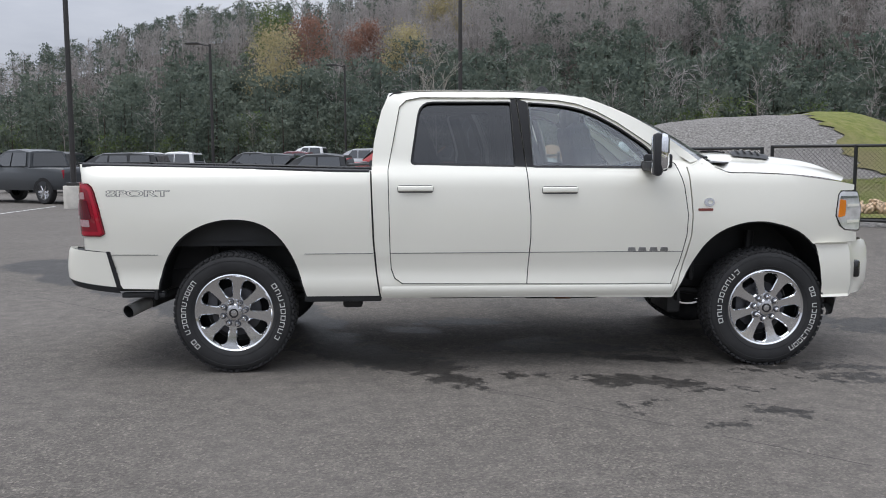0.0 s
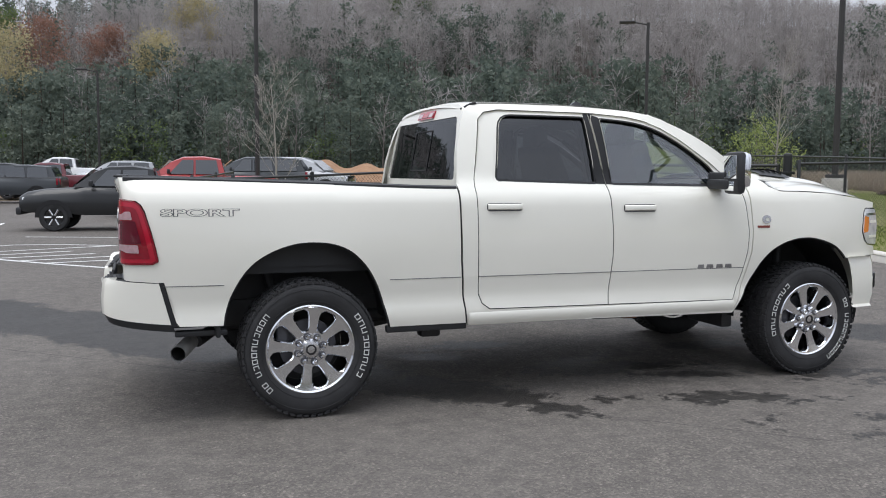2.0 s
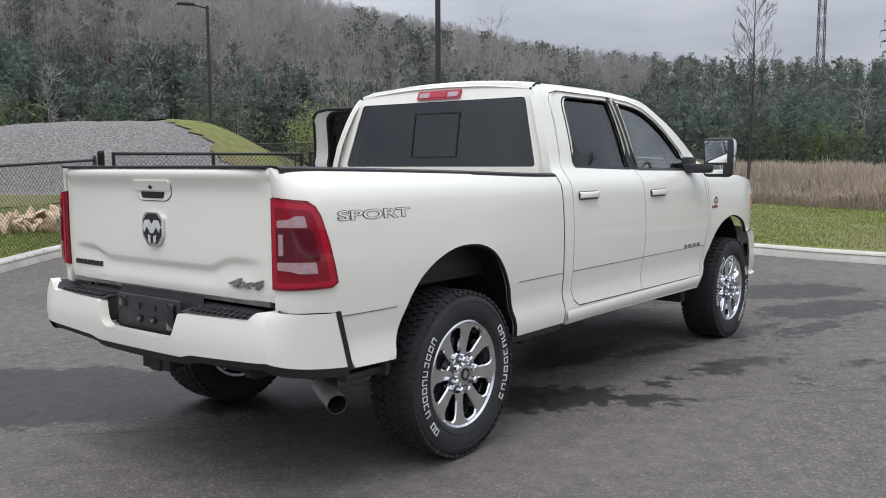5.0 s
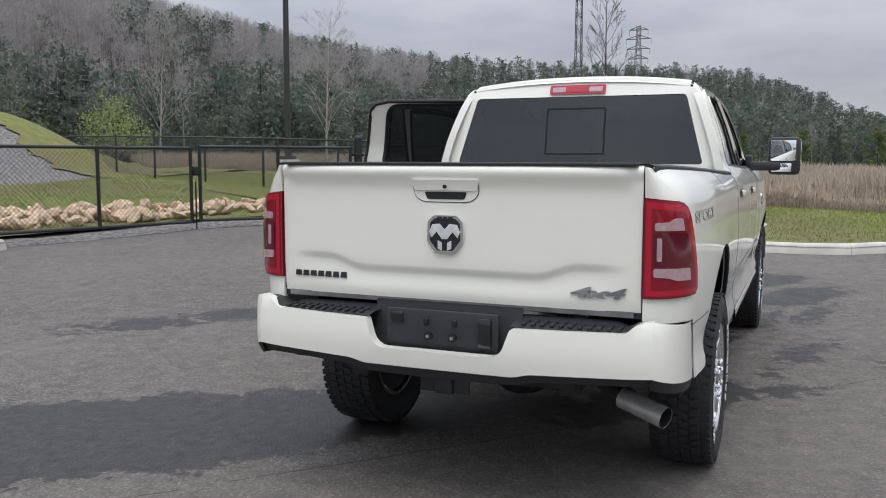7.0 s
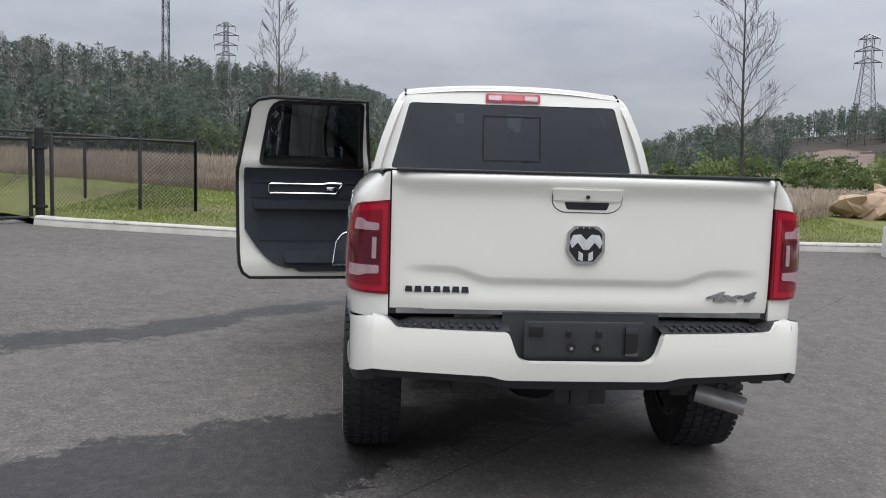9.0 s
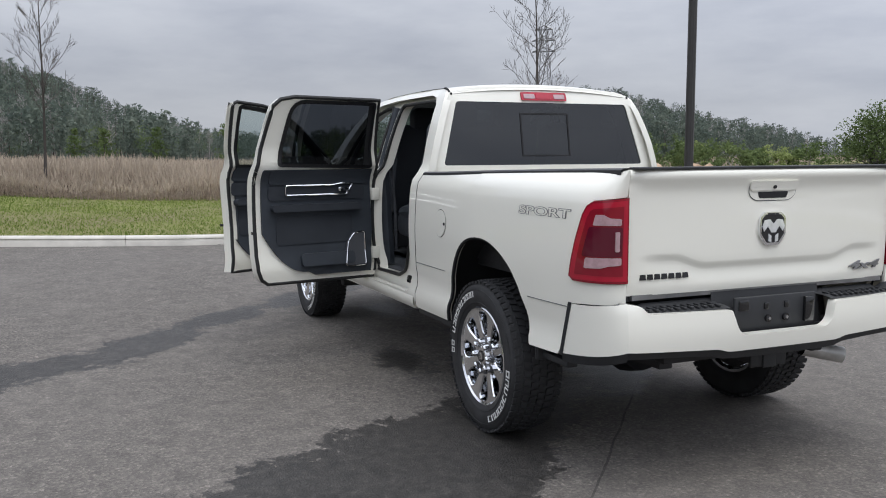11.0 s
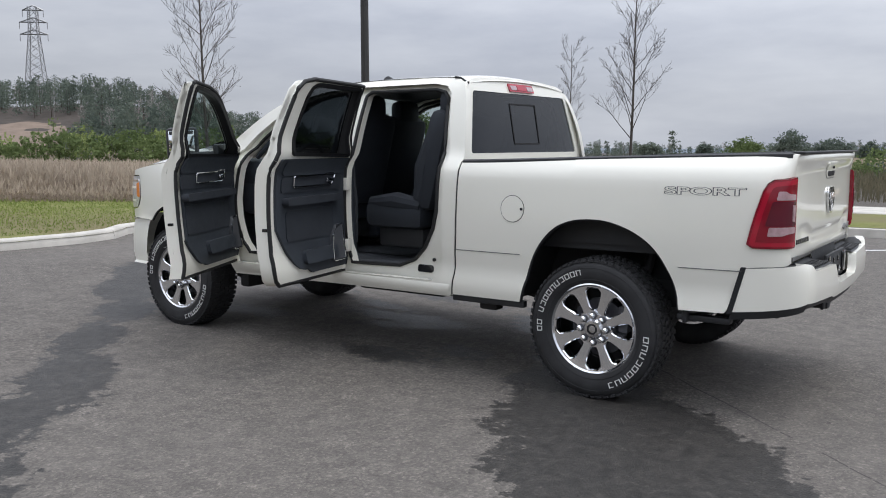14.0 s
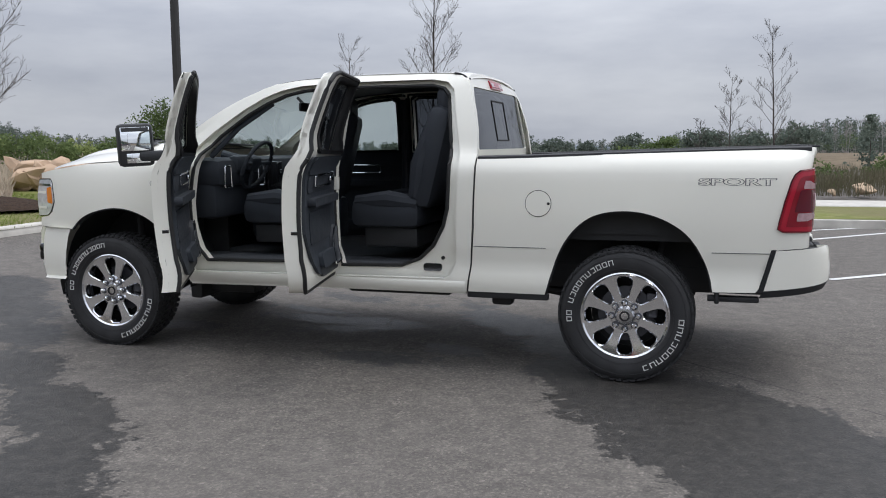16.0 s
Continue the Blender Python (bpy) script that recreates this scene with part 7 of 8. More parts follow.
def slivers(rows):
    """Flat tapering twigs from rows of foot, way, length, half width."""
    q = np.asarray(rows, float)
    p, e, ln, w = q[:, 0:3], q[:, 3:6], q[:, 6:7], q[:, 7:8]
    ref = np.stack([np.sin(37.0 * p[:, 0] + 11.0 * p[:, 2]), np.cos(29.0 * p[:, 1] + 17.0 * p[:, 2]), 0.3 * np.ones(len(p))], 1)
    a = np.cross(e, ref)
    a *= w / (np.linalg.norm(a, axis=1, keepdims=True) + 1e-9)
    v = np.stack([p - a, p + a, p + e * ln], 1).reshape(-1, 3)
    return v, np.arange(len(v)).reshape(-1, 3)


def pine_proto(rng, h, tufts=4, size=0.155, bare=None):
    """A ragged conifer: boughs in uneven tiers, each carrying flat tufts of needles."""
    segs, cen = [[0, 0, -0.5, 0, 0, h, 0.014 * h, 0.02]], []
    n = 13
    bare = 0.10 + 0.24 * rng.random() if bare is None else bare
    lop = rng.normal(0, 0.12, 2)
    for i in range(n):
        t = bare + (1 - bare) * (i + 0.7 * rng.random()) / n
        z = h * t
        ln = h * 0.27 * (1.05 - t) ** 0.6 * (0.55 + 0.75 * rng.random()) + 0.10
        for k in range(4):
            az = rng.random() * 2 * math.pi
            d = np.array([math.cos(az) + lop[0], math.sin(az) + lop[1], 0.05 + 0.40 * t])
            l2 = ln * (0.7 + 0.5 * rng.random())
            for q in (0.35, 0.7, 1.0):
                cen.append(np.array([0, 0, z]) + d * l2 * q)
    return sticks(segs), flakes(rng, cen, size, tufts, np.array([0.27, 0.27, 0.17]))


def bare_proto(rng, h):
    """A leafless hardwood: a straight pale stem, rising limbs and a haze of twigs."""
    lean = rng.normal(0, 0.03, 2)
    pts = [np.array([lean[0] * z, lean[1] * z, z]) + np.append(rng.normal(0, 0.05, 2), 0) * (z > 0) for z in (-0.3, h * 0.35, h * 0.7, h)]
    rad = [0.0125 * h, 0.0095 * h, 0.005 * h, 0.01]
    segs = [[*pts[i], *pts[i + 1], rad[i], rad[i + 1]] for i in range(3)]
    limbs, twigs = [], []
    for k in range(12):
        t = 0.36 + 0.6 * (k + rng.random()) / 12
        i = min(2, int(t * 3))
        p = pts[i] + (pts[i + 1] - pts[i]) * min(1, (t * h - max(0, pts[i][2])) / (pts[i + 1][2] - max(0, pts[i][2])))
        az = k * 2.4 + rng.random()
        d = np.array([math.cos(az) * 0.55, math.sin(az) * 0.55, 0.85 + 0.3 * t])
        d /= np.linalg.norm(d)
        ln = h * 0.34 * (1.2 - t) * rng.uniform(0.7, 1.2)
        limbs.append([*p, *d, ln, 0.035])
        for _ in range(4):
            q = p + d * ln * rng.uniform(0.25, 0.95)
            e = d * 0.8 + rng.normal(0, 0.35, 3)
            e /= np.linalg.norm(e)
            l2 = ln * rng.uniform(0.3, 0.55)
            limbs.append([*q, *e, l2, 0.02])
            for _ in range(2):
                g = e * 0.8 + rng.normal(0, 0.4, 3)
                g /= np.linalg.norm(g)
                twigs.append([*(q + e * l2 * rng.uniform(0.3, 1.0)), *g, rng.uniform(0.5, 1.1), 0.026])
    sv, sf = sticks(segs)
    lv, lf = slivers(limbs)
    return (np.concatenate([sv, lv]), np.concatenate([sf, lf + len(sv)])), slivers(twigs)


def plant(name, protos, which, spots, mat, label, category):
    vs, fs, off = [], [], 0
    for (x, y, z, s, a, k) in spots:
        v, f = protos[k][which]
        c, sn = math.cos(a), math.sin(a)
        q = np.empty_like(v)
        q[:, 0] = (v[:, 0] * c - v[:, 1] * sn) * s + x
        q[:, 1] = (v[:, 0] * sn + v[:, 1] * c) * s + y
        q[:, 2] = v[:, 2] * s + z
        vs.append(q)
        fs.append(f + off)
        off += len(v)
    ob = new(name, quick_mesh(name, np.concatenate(vs), np.concatenate(fs), mat))
    return tagged(ob, label, category, kind="stuff")


SCAR = (-31.6, -26.0)


def build_woods():
    rng = np.random.default_rng(5)
    # fine tufts for the trees at the wood's edge, coarser ones for those behind
    pines = [pine_proto(rng, 9.0 * (0.75 + 0.35 * rng.random())) for _ in range(8)] + [pine_proto(rng, 9.0 * (0.75 + 0.35 * rng.random()), 2, 0.20) for _ in range(8)]
    bares = [bare_proto(rng, 9.0 * (0.75 + 0.3 * rng.random())) for _ in range(8)]
    shrubs = []
    for _ in range(5):
        segs, tips = grow(rng, 2.6, 0.03, 0.8, 3, (8, 5), 0.05, 0.4)
        shrubs.append((sticks(segs[::3]), flakes(rng, [p for p, _, lv in tips if lv >= 1], 0.065, 14, 0.22)))
    P, B, S = [], [], []
    tries = 0
    while tries < 7400:
        tries += 1
        az = rng.uniform(-105, 122)
        el, ridge, foot = skyline(az)
        u = rng.random() ** 1.1
        r = foot - 4 + (ridge + 6 - foot) * u
        if el < 0.02:
            if rng.random() < 0.55:
                continue
            r = rng.uniform(foot - 45, foot + 25)
        if SCAR[0] < az < SCAR[1] and r < 190:
            continue
        x, y = polar(az, r)
        n1 = noise.noise(Vector((x * 0.022, y * 0.022, 7.0)))
        n2 = noise.noise(Vector((x * 0.06, y * 0.06, 1.0)))
        top = catmull([(-105, 1.2), (-5, 1.2), (3, 1.0), (15, 0.80), (26, 0.55), (37, 0.34), (58, 0.34), (68, 0.48), (80, 0.62), (88, 0.95), (97, 1.2), (122, 1.2)], az)
        pine = u + 0.55 * n1 + 0.25 * n2 + rng.normal(0, 0.10) < top
        if az > 82:
            # a band of leafless trunks between the pines below and those along the crest
            val = u + 0.30 * n1 + 0.2 * n2 + rng.normal(0, 0.07)
            pine = val < 0.30 or val > 0.78
        if rng.random() < 0.08:
            pine = not pine
        s = rng.uniform(0.72, 1.06) * (0.55 if el < 0.02 else 1.0) * (0.7 if u < 0.05 else 1)
        zt = land(x, y) - 0.3
        cap = (el * r + 1.5 - zt) / 9.3 * rng.uniform(0.85, 1.08)
        if cap < 0.12:
            continue
        s = min(s, cap)
        if u < 0.40 and pine:
            # trees at the wood's foot carry branches to the ground
            s = min(s * 1.2, cap)
            zt -= 2.6 * s
        spot = (x, y, zt, s, rng.random() * 6.28, int(rng.integers(8)) + (8 if pine and r > 92 else 0))
        if tries % 9 == 0 and u < 0.2 and el > 0.02:
            S.append((x, y, land(x, y) - 0.1, rng.uniform(0.6, 1.5), rng.random() * 6.28, int(rng.integers(5))))
        (P if pine else B).append(spot)
    # more leafless trunks over the upper slope
    for _ in range(1700):
        az = rng.uniform(24, 93)
        el, ridge, foot = skyline(az)
        r = foot + (ridge - foot) * rng.uniform(0.34, 1.0)
        x, y = polar(az, r)
        zt = land(x, y) - 0.3
        s = min(rng.uniform(0.8, 1.15), (el * r + 1.5 - zt) / 9.2 * rng.uniform(0.9, 1.06))
        if s > 0.2:
            B.append((x, y, zt, s, rng.random() * 6.28, int(rng.integers(8))))
    # a close row of crowns along the crest
    for _ in range(1100):
        az = rng.uniform(-48, 112)
        el, ridge, foot = skyline(az)
        if el < 0.022:
            continue
        r = ridge * rng.uniform(0.90, 1.03)
        x, y = polar(az, r)
        zt = land(x, y) - 0.3
        s = min(1.1, (el * r + 1.5 - zt) / 9.0) * rng.uniform(0.78, 1.06)
        dark = az < 2 or az > 84 or noise.noise(Vector((az * 0.4, 3.0, 0))) > (0.22 if az > 36 else -0.05)
        if s > 0.12:
            (P if dark else B).append((x, y, zt, s, rng.random() * 6.28, int(rng.integers(8)) + (8 if dark else 0)))
    rng.shuffle(P)
    rng.shuffle(B)
    P, B = P[:2900], B[:4200]
    # a dense dark belt of pines, branched to the ground, along the foot of the lower rises
    fill = [pine_proto(rng, 9.0 * (0.8 + 0.3 * rng.random()), 1, 0.36, 0.03) for _ in range(8)]
    F = []
    while len(F) < 1000:
        az = rng.uniform(-104, 36)
        el, ridge, foot = skyline(az)
        deep = rng.random() ** 1.3
        r = foot - 3 + (ridge - foot) * deep
        if SCAR[0] < az < SCAR[1] and r < 195 or (az < -52 and rng.random() < 0.75):
            continue
        x, y = polar(az, r)
        zt = land(x, y) - 0.5
        room = (max(el, 0.006 if az > -52 else -0.001) * r + 1.5 - zt) / 9.2
        s = min(rng.uniform(0.45, 0.95), room) * rng.uniform(0.75, 1.0)
        if s > 0.1:
            F.append((x, y, zt, s, rng.random() * 6.28, int(rng.integers(8))))
    plant("pine_belt", fill, 1, F, PINE, "dense dark belt of pines at the foot of the hills", "woods")
    plant("pine_trunks", pines, 0, P, BARKD, "dark pine trunks on the wooded hillside", "woods")
    plant("pine_woods", pines, 1, P, PINE, "dark green pine woods on the hillside", "woods")
    plant("bare_woods", bares, 0, B, BARKG, "leafless grey hardwood trees on the hillside", "woods")
    plant("budding_twigs", bares, 1, B, BUDS, "grey-brown budding twigs of the hardwoods", "woods")
    plant("undergrowth_stems", shrubs, 0, S, BARKG, "bare stems of woodland undergrowth", "undergrowth")
    plant("undergrowth", shrubs, 1, S, OLIVE, "dull green undergrowth at the wood's edge", "undergrowth")


build_woods()
# spring-coloured trees that stand out in the wood
for az, d, h, leaf, sd in ((98.3, 86, 10.4, YELLOWL, 1), (96.2, 97, 9.4, REDL, 2), (98.6, 106, 8.6, OLIVE, 21), (92.9, 100, 7.2, REDL, 3), (90.0, 90, 8.4, YELLOWL, 4), (87.6, 104, 9.0, YELLOWL, 22), (74, 110, 9, OLIVE, 23)):
    x, y = polar(az, d, (1.2, -7))
    sapling(x, y, h, {id(YELLOWL): "pale yellow budding tree in the wood", id(REDL): "red budding maple in the wood", id(OLIVE): "fresh green tree in the wood"}[id(leaf)], BARKG, sd, 0.6, (14, 8), leaf, 0.3, reach=0.33)
sapling(1.9, 12.7, 3.3, "young bare tree with pale bark on the verge", BARKP, 31, 0.5, (17, 7, 4), reach=0.33, start=0.26)
sapling(20.6, 13.3, 5.0, "young bare tree with pale bark behind the fence", BARKP, 32, 0.55, (22, 6, 4), reach=0.34, start=0.22)
sapling(23.4, 22.6, 5.4, "young bare tree with pale bark behind the fence", BARKP, 33, 0.5, (22, 6, 4), reach=0.34, start=0.22)
sapling(17.45, 3.48, 4.9, "young bare tree with grey bark in a mulch ring", BARKS, 34, 0.42, (24, 7, 4), start=0.33, reach=0.22)
sapling(11.75, -6.1, 4.9, "young bare tree with grey bark on the verge", BARKS, 35, 0.52, (28, 7, 4), reach=0.265, start=0.24)
sapling(6.1, -14.1, 5.4, "young bare tree with grey bark on the island", BARKS, 36, 0.46, (28, 7, 4), reach=0.255)
sapling(11.5, -21.9, 4.6, "young bare tree with grey bark", BARKS, 37, 0.45, (22, 6, 4))
sapling(-2.2, -18.5, 4.3, "bare multi-stemmed tree beyond the drive", BARKS, 38, 0.5, (22, 6, 4), start=0.08)
sapling(-1.0, -19.3, 3.2, "bare multi-stemmed tree beyond the drive", BARKS, 39, 0.5, (22, 6, 4), start=0.08)
sapling(-0.1, -26, 2.2, "bare tree beyond the drive", BARKS, 40, 0.5, (22, 6, 4), start=0.15)
bush(29.2, 30.4, 3.9, 3.6, "rounded bright green bush in leaf", FRESH, 41, 0.058, 130)
bush(29.5, -37.0, 4.0, 3.2, "broad green tree in leaf", OLIVE, 42, 0.072, 330)
for k, (az, d, h) in enumerate(((-0.5, 42, 2.4), (-2.2, 41, 2.4), (-5.2, 44, 2.6), (6, 44, 2.4), (-9.5, 43, 2.7), (-20, 44, 2.2))):
    x, y = polar(az, d, (-4, 3))
    small_pine(x, y, h * 0.80, "young bushy pine in the field", OLIVE, 60 + k)
# scattered dark trees on the falling ground to the south: bearing, distance, width, height of the top over the eye
for k, (az, d, w, up) in enumerate(((-57.2, 90, 2.4, 1.5), (-59.8, 84, 3.6, 1.1), (-62.5, 110, 3.0, 0.9), (-68.6, 100, 3.4, 0.7), (-72.1, 105, 1.9, 0.6), (-74.5, 102, 4.4, 1.1), (-77.1, 100, 3.9, 1.9), (-79.6, 104, 4.4, 1.1),
                                    (-81.5, 100, 2.2, 0.7), (-84.2, 96, 4.2, 1.4), (-86.4, 84, 4.8, 1.0), (-88.6, 76, 4.2, 1.5), (-91.5, 80, 4.8, 1.2), (-94, 74, 4.0, 1.7))):
    x, y = polar(az, d, (-2, 5.6))
    bush(x, y, w, 1.52 + up - 0.005 * d - land(x, y), "dark rounded tree on the low ground", PINE if k % 5 else OLIVE, 80 + k, 0.12, 130)
for k, (az, d, up) in enumerate(((-70.1, 100, 2.0), (-66.0, 104, 1.0), (-58.4, 92, 1.9), (-97.5, 48, 1.6), (-102, 56, 1.8))):
    x, y = polar(az, d, (-2, 5.6))
    small_pine(x, y, 1.52 + up - 0.005 * d - land(x, y), "dark pine on the low ground", PINE, 100 + k)


# plain far ridge; its hazy look comes from the tinted base colour
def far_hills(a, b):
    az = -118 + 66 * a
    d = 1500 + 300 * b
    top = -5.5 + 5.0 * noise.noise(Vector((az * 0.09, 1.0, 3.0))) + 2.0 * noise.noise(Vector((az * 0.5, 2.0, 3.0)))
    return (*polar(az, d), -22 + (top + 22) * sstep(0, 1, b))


tagged(part("distant_hills", grid(120, 6, far_hills), FARHILL, None), "low wooded hills in the distance, blue-grey haze painted into their colour", "hills", kind="structure")

rg = random.Random(77)
for k in range(26):
    x, y = polar(-13 - 36 * (k + rg.random()) / 26, rg.uniform(37, 47), (-3, 4))
    h = rg.uniform(1.0, 1.7)
    bush(x, y, h * rg.uniform(1.2, 1.7), h, "fresh green shrub behind the dry grass", FRESH if k % 4 == 0 else OLIVE, 120 + k, 0.07, 55)

bush(*polar(-32.9, 50, (-1.8, 5.9)), 2.0, 1.9, "dark rounded evergreen behind the dry grass", PINE, 43, 0.07, 80)

# mulch rings
for x, y in ((17.45, 3.48), (11.75, -6.1), (20.6, 13.3)):
    bm = grid(8, 32, lambda a, b: ((1.05 * a) * math.cos(6.2832 * b), (1.05 * a) * math.sin(6.2832 * b), 0.20 * (1 - a * a) + 0.02 * noise.noise(Vector((a * 9, b * 30, x)))))
    ob = part("mulch_ring", bm, MULCH, None)
    ob.location = (x, y, lot(x, y) + 0.12)
    tagged(ob, "low mound of dark bark mulch round a tree", "mulch", "mulch rings")


def reeds(name, spots, h, mat, label, fine=1.0):
    """Dry stems with a loose plume at the top, each a pair of slivers."""
    rng = np.random.default_rng(9)
    rows = []
    for x, y, deep in spots:
        z = lot(x, y) + 0.08
        az = math.degrees(math.atan2(y, x))
        top = catmull([(-62, 0.80), (-45, 0.92), (-30, 1.0), (-10, 1.26), (5, 1.42), (15, 1.5), (45, 1.75)], az)
        hh = max(0.15, top - z) * h * rng.uniform(0.62, 1.14) * (1 + 0.16 * noise.noise(Vector((x * 0.9, y * 0.9, 0))))
        hh *= 0.30 + 0.70 * sstep(-0.2, 2.4, deep + 1.1 * noise.noise(Vector((x * 0.55, y * 0.55, 6))))
        e = np.array([*rng.normal(0, 0.12, 2), 1.0])
        e /= np.linalg.norm(e)
        rows.append([x, y, z, *e, hh, 0.011 * fine])
        g = e + np.array([*rng.normal(0, 0.22, 2), 0])
        g /= np.linalg.norm(g)
        rows.append([*(np.array([x, y, z]) + e * hh * 0.66), *g, hh * rng.uniform(0.30, 0.46), 0.020 * fine])
    ob = new(name, quick_mesh(name, *slivers(rows), mat))
    return tagged(ob, label, "dry grass", kind="stuff")


def reed_spots(n, seed, near, far):
    rng = np.random.default_rng(seed)
    out = []
    while len(out) < n:
        az = rng.uniform(-62, 45)
        d0 = catmull([(-62, 20.0), (-40, 14.6), (-26, 13.0), (-15, 13.8), (0, 14.9), (12, 16.2), (30, 22), (45, 32)], az)
        d = d0 + near + (far - near) * rng.random() ** 1.6
        x, y = polar(az, d)
        if x < 9.8 or (math.hypot(x + 0.5, y - 6.4) < 26 and math.degrees(math.atan2(y - 6.4, x + 0.5)) < -46.5):
            continue
        out.append((x, y, d - d0))
    return out


reeds("dry_grass_stand", reed_spots(42000, 1, 0.3, 15), 1.0, REED, "stand of tall dry tan grass along the verge")
reeds("dead_stems", reed_spots(24000, 2, 0.0, 10), 0.62, REEDLOW, "dull brown dead stems under the tall grass")

bm = sheet([(-40, -13.9), (-2.7, -13.9), (5.4, -13.6), (9.3, -12.5), (9.4, -17.0), (-2, -17.6), (-40, -18.2)], lambda x, y: (x, y, lot(x, y) + 0.012), 1.5)
tagged(part("far_drive", bm, CONCRETE, None), "pale concrete drive beyond the grass island", "drive", kind="structure")


def rough_spots(n, seed, depth):
    rng = np.random.default_rng(seed)
    out = []
    while len(out) < n:
        x = rng.uniform(-42, 9)
        y = -18.0 - 0.02 * abs(x) - depth * rng.random() ** 1.5
        out.append((x, y, 9.0))
    return out


reeds("rough_grass", rough_spots(28000, 4, 12), 0.80, ROUGH, "rough brown-green grass beyond the drive", 0.7)
rg = random.Random(78)
for k in range(20):
    x, y = rg.uniform(-26, 8), rg.uniform(-30, -21)
    h = rg.uniform(0.8, 1.6)
    bush(x, y, h * rg.uniform(1.3, 2.0), h, "low dull green bush in the rough grass", OLIVE if k % 3 else PINE, 150 + k, 0.05, 45)

# mown grass blades near the kerbs
def blades():
    rng = np.random.default_rng(12)
    segs = []
    boxes = ((9.4, 18.5, -9, 6.5, 62000), (-1.0, 4.6, 7.0, 11.5, 20000), (4.5, 20, 9, 19, 26000))
    for x0, x1, y0, y1, n in boxes:
        for _ in range(n):
            x, y = rng.uniform(x0, x1), rng.uniform(y0, y1)
            if inside(PAVED, x, y) or not (inside(LAWN_B, x, y) or inside(LAWN_A, x, y)):
                continue
            z = lot(x, y) + 0.10
            e = np.array([*rng.normal(0, 0.5, 2), 1.0])
            e /= np.linalg.norm(e)
            segs.append([x, y, z, *e, rng.uniform(0.03, 0.06) * (1 + 0.5 * noise.noise(Vector((x * 0.7, y * 0.7, 5)))), 0.008])
    ob = new("lawn_grass", quick_mesh("lawn_grass", *slivers(segs), BLADE))
    tagged(ob, "short green and straw-coloured grass blades on the verge", "grass", kind="stuff")


blades()

# ---------------------------------------------------------------- gravel mound, riprap, clay bank
def mound_z(x, y):
    u, v = (x - 14.0) / (10.2 if x > 14.0 else 7.1), (y - 27.0) / (6.5 if y > 27.0 else 9.0)
    rho = math.sqrt(u * u + v * v)
    return lot(x, y) + 0.1 + 2.16 * sstep(1.0, 0.36, rho) + 0.10 * noise.noise(Vector((x * 0.7, y * 0.7, 5)))


bm = grid(70, 44, lambda a, b: (3.0 + 25.0 * a, 17.0 + 17 * b, mound_z(3.0 + 25.0 * a, 17.0 + 17 * b) - 0.02 + 0.03 * noise.noise(Vector((a * 90, b * 70, 2)))))
mound = part("gravel_mound", bm, GRAVEL, None)
tagged(mound, "broad mound of grey crushed stone", "gravel mound")
for nm, x0, x1 in (("mound_turf", 15.7, 28.0), ("mound_turf", 5.0, 8.0)):
    def turf(a, b, x0=x0, x1=x1):
        y = 17.0 + 17 * b
        w = 0.9 * noise.noise(Vector((y * 0.5, x0, 0))) + 0.7 * noise.noise(Vector((y * 3.1, x0, 3))) + 0.5 * noise.noise(Vector((y * 9.0, x0, 8)))
        lo, hi = (x0 + w, x1) if x0 > 10 else (x0, x1 + w)
        x = lo + (hi - lo) * a
        return (x, y, mound_z(x, y) + 0.03)
    ob = part(nm, grid(24, 110, turf), GRASS, None)
    tagged(ob, "grass sown over the shoulder of the mound", "turf", "mound turf")


def rock_meshes(n, mat):
    out = []
    for k in range(n):
        rnd = random.Random(100 + k)
        bm = bmesh.new()
        bmesh.ops.create_icosphere(bm, subdivisions=2, radius=0.5)
        ax = [Vector((rnd.gauss(0, 1), rnd.gauss(0, 1), rnd.gauss(0, 1))).normalized() for _ in range(15)]
        cut = [rnd.uniform(0.24, 0.36) for _ in ax]
        for v in bm.verts:
            for a, c in zip(ax, cut):
                d = v.co.dot(a)
                if d > c:
                    v.co -= a * (d - c)
            v.co += v.co.normalized() * 0.03 * noise.noise(v.co * 5 + Vector((k, 0, 0)))
        for f in bm.faces:
            f.smooth = False
        me = bpy.data.meshes.new("rock")
        bm.to_mesh(me)
        bm.free()
        me.materials.append(mat)
        out.append(me)
    return out


ROCKS = rock_meshes(7, ROCKM)


def rocks(name, spots, label, stone=None):
    top = thing(name, Matrix(), label, "rock bank")
    rnd = random.Random(3)
    for x, y, s, dz in spots:
        ob = new("rock", (stone or ROCKS)[rnd.randrange(7)])
        ob.parent = top
        ob.matrix_local = Matrix.LocRotScale((x, y, land(x, y) + 0.12 + s * 0.22 + dz), Euler((rnd.gauss(0, 0.7), rnd.gauss(0, 0.7), rnd.uniform(0, 6))), (s * rnd.uniform(1.0, 1.7), s * rnd.uniform(0.9, 1.4), s * rnd.uniform(0.5, 0.9)))


rr = random.Random(8)
sp = []
LINE = [(2.6, 12.6), (4.6, 11.6), (6.4, 10.9), (8.2, 9.6), (10.2, 8.6)]
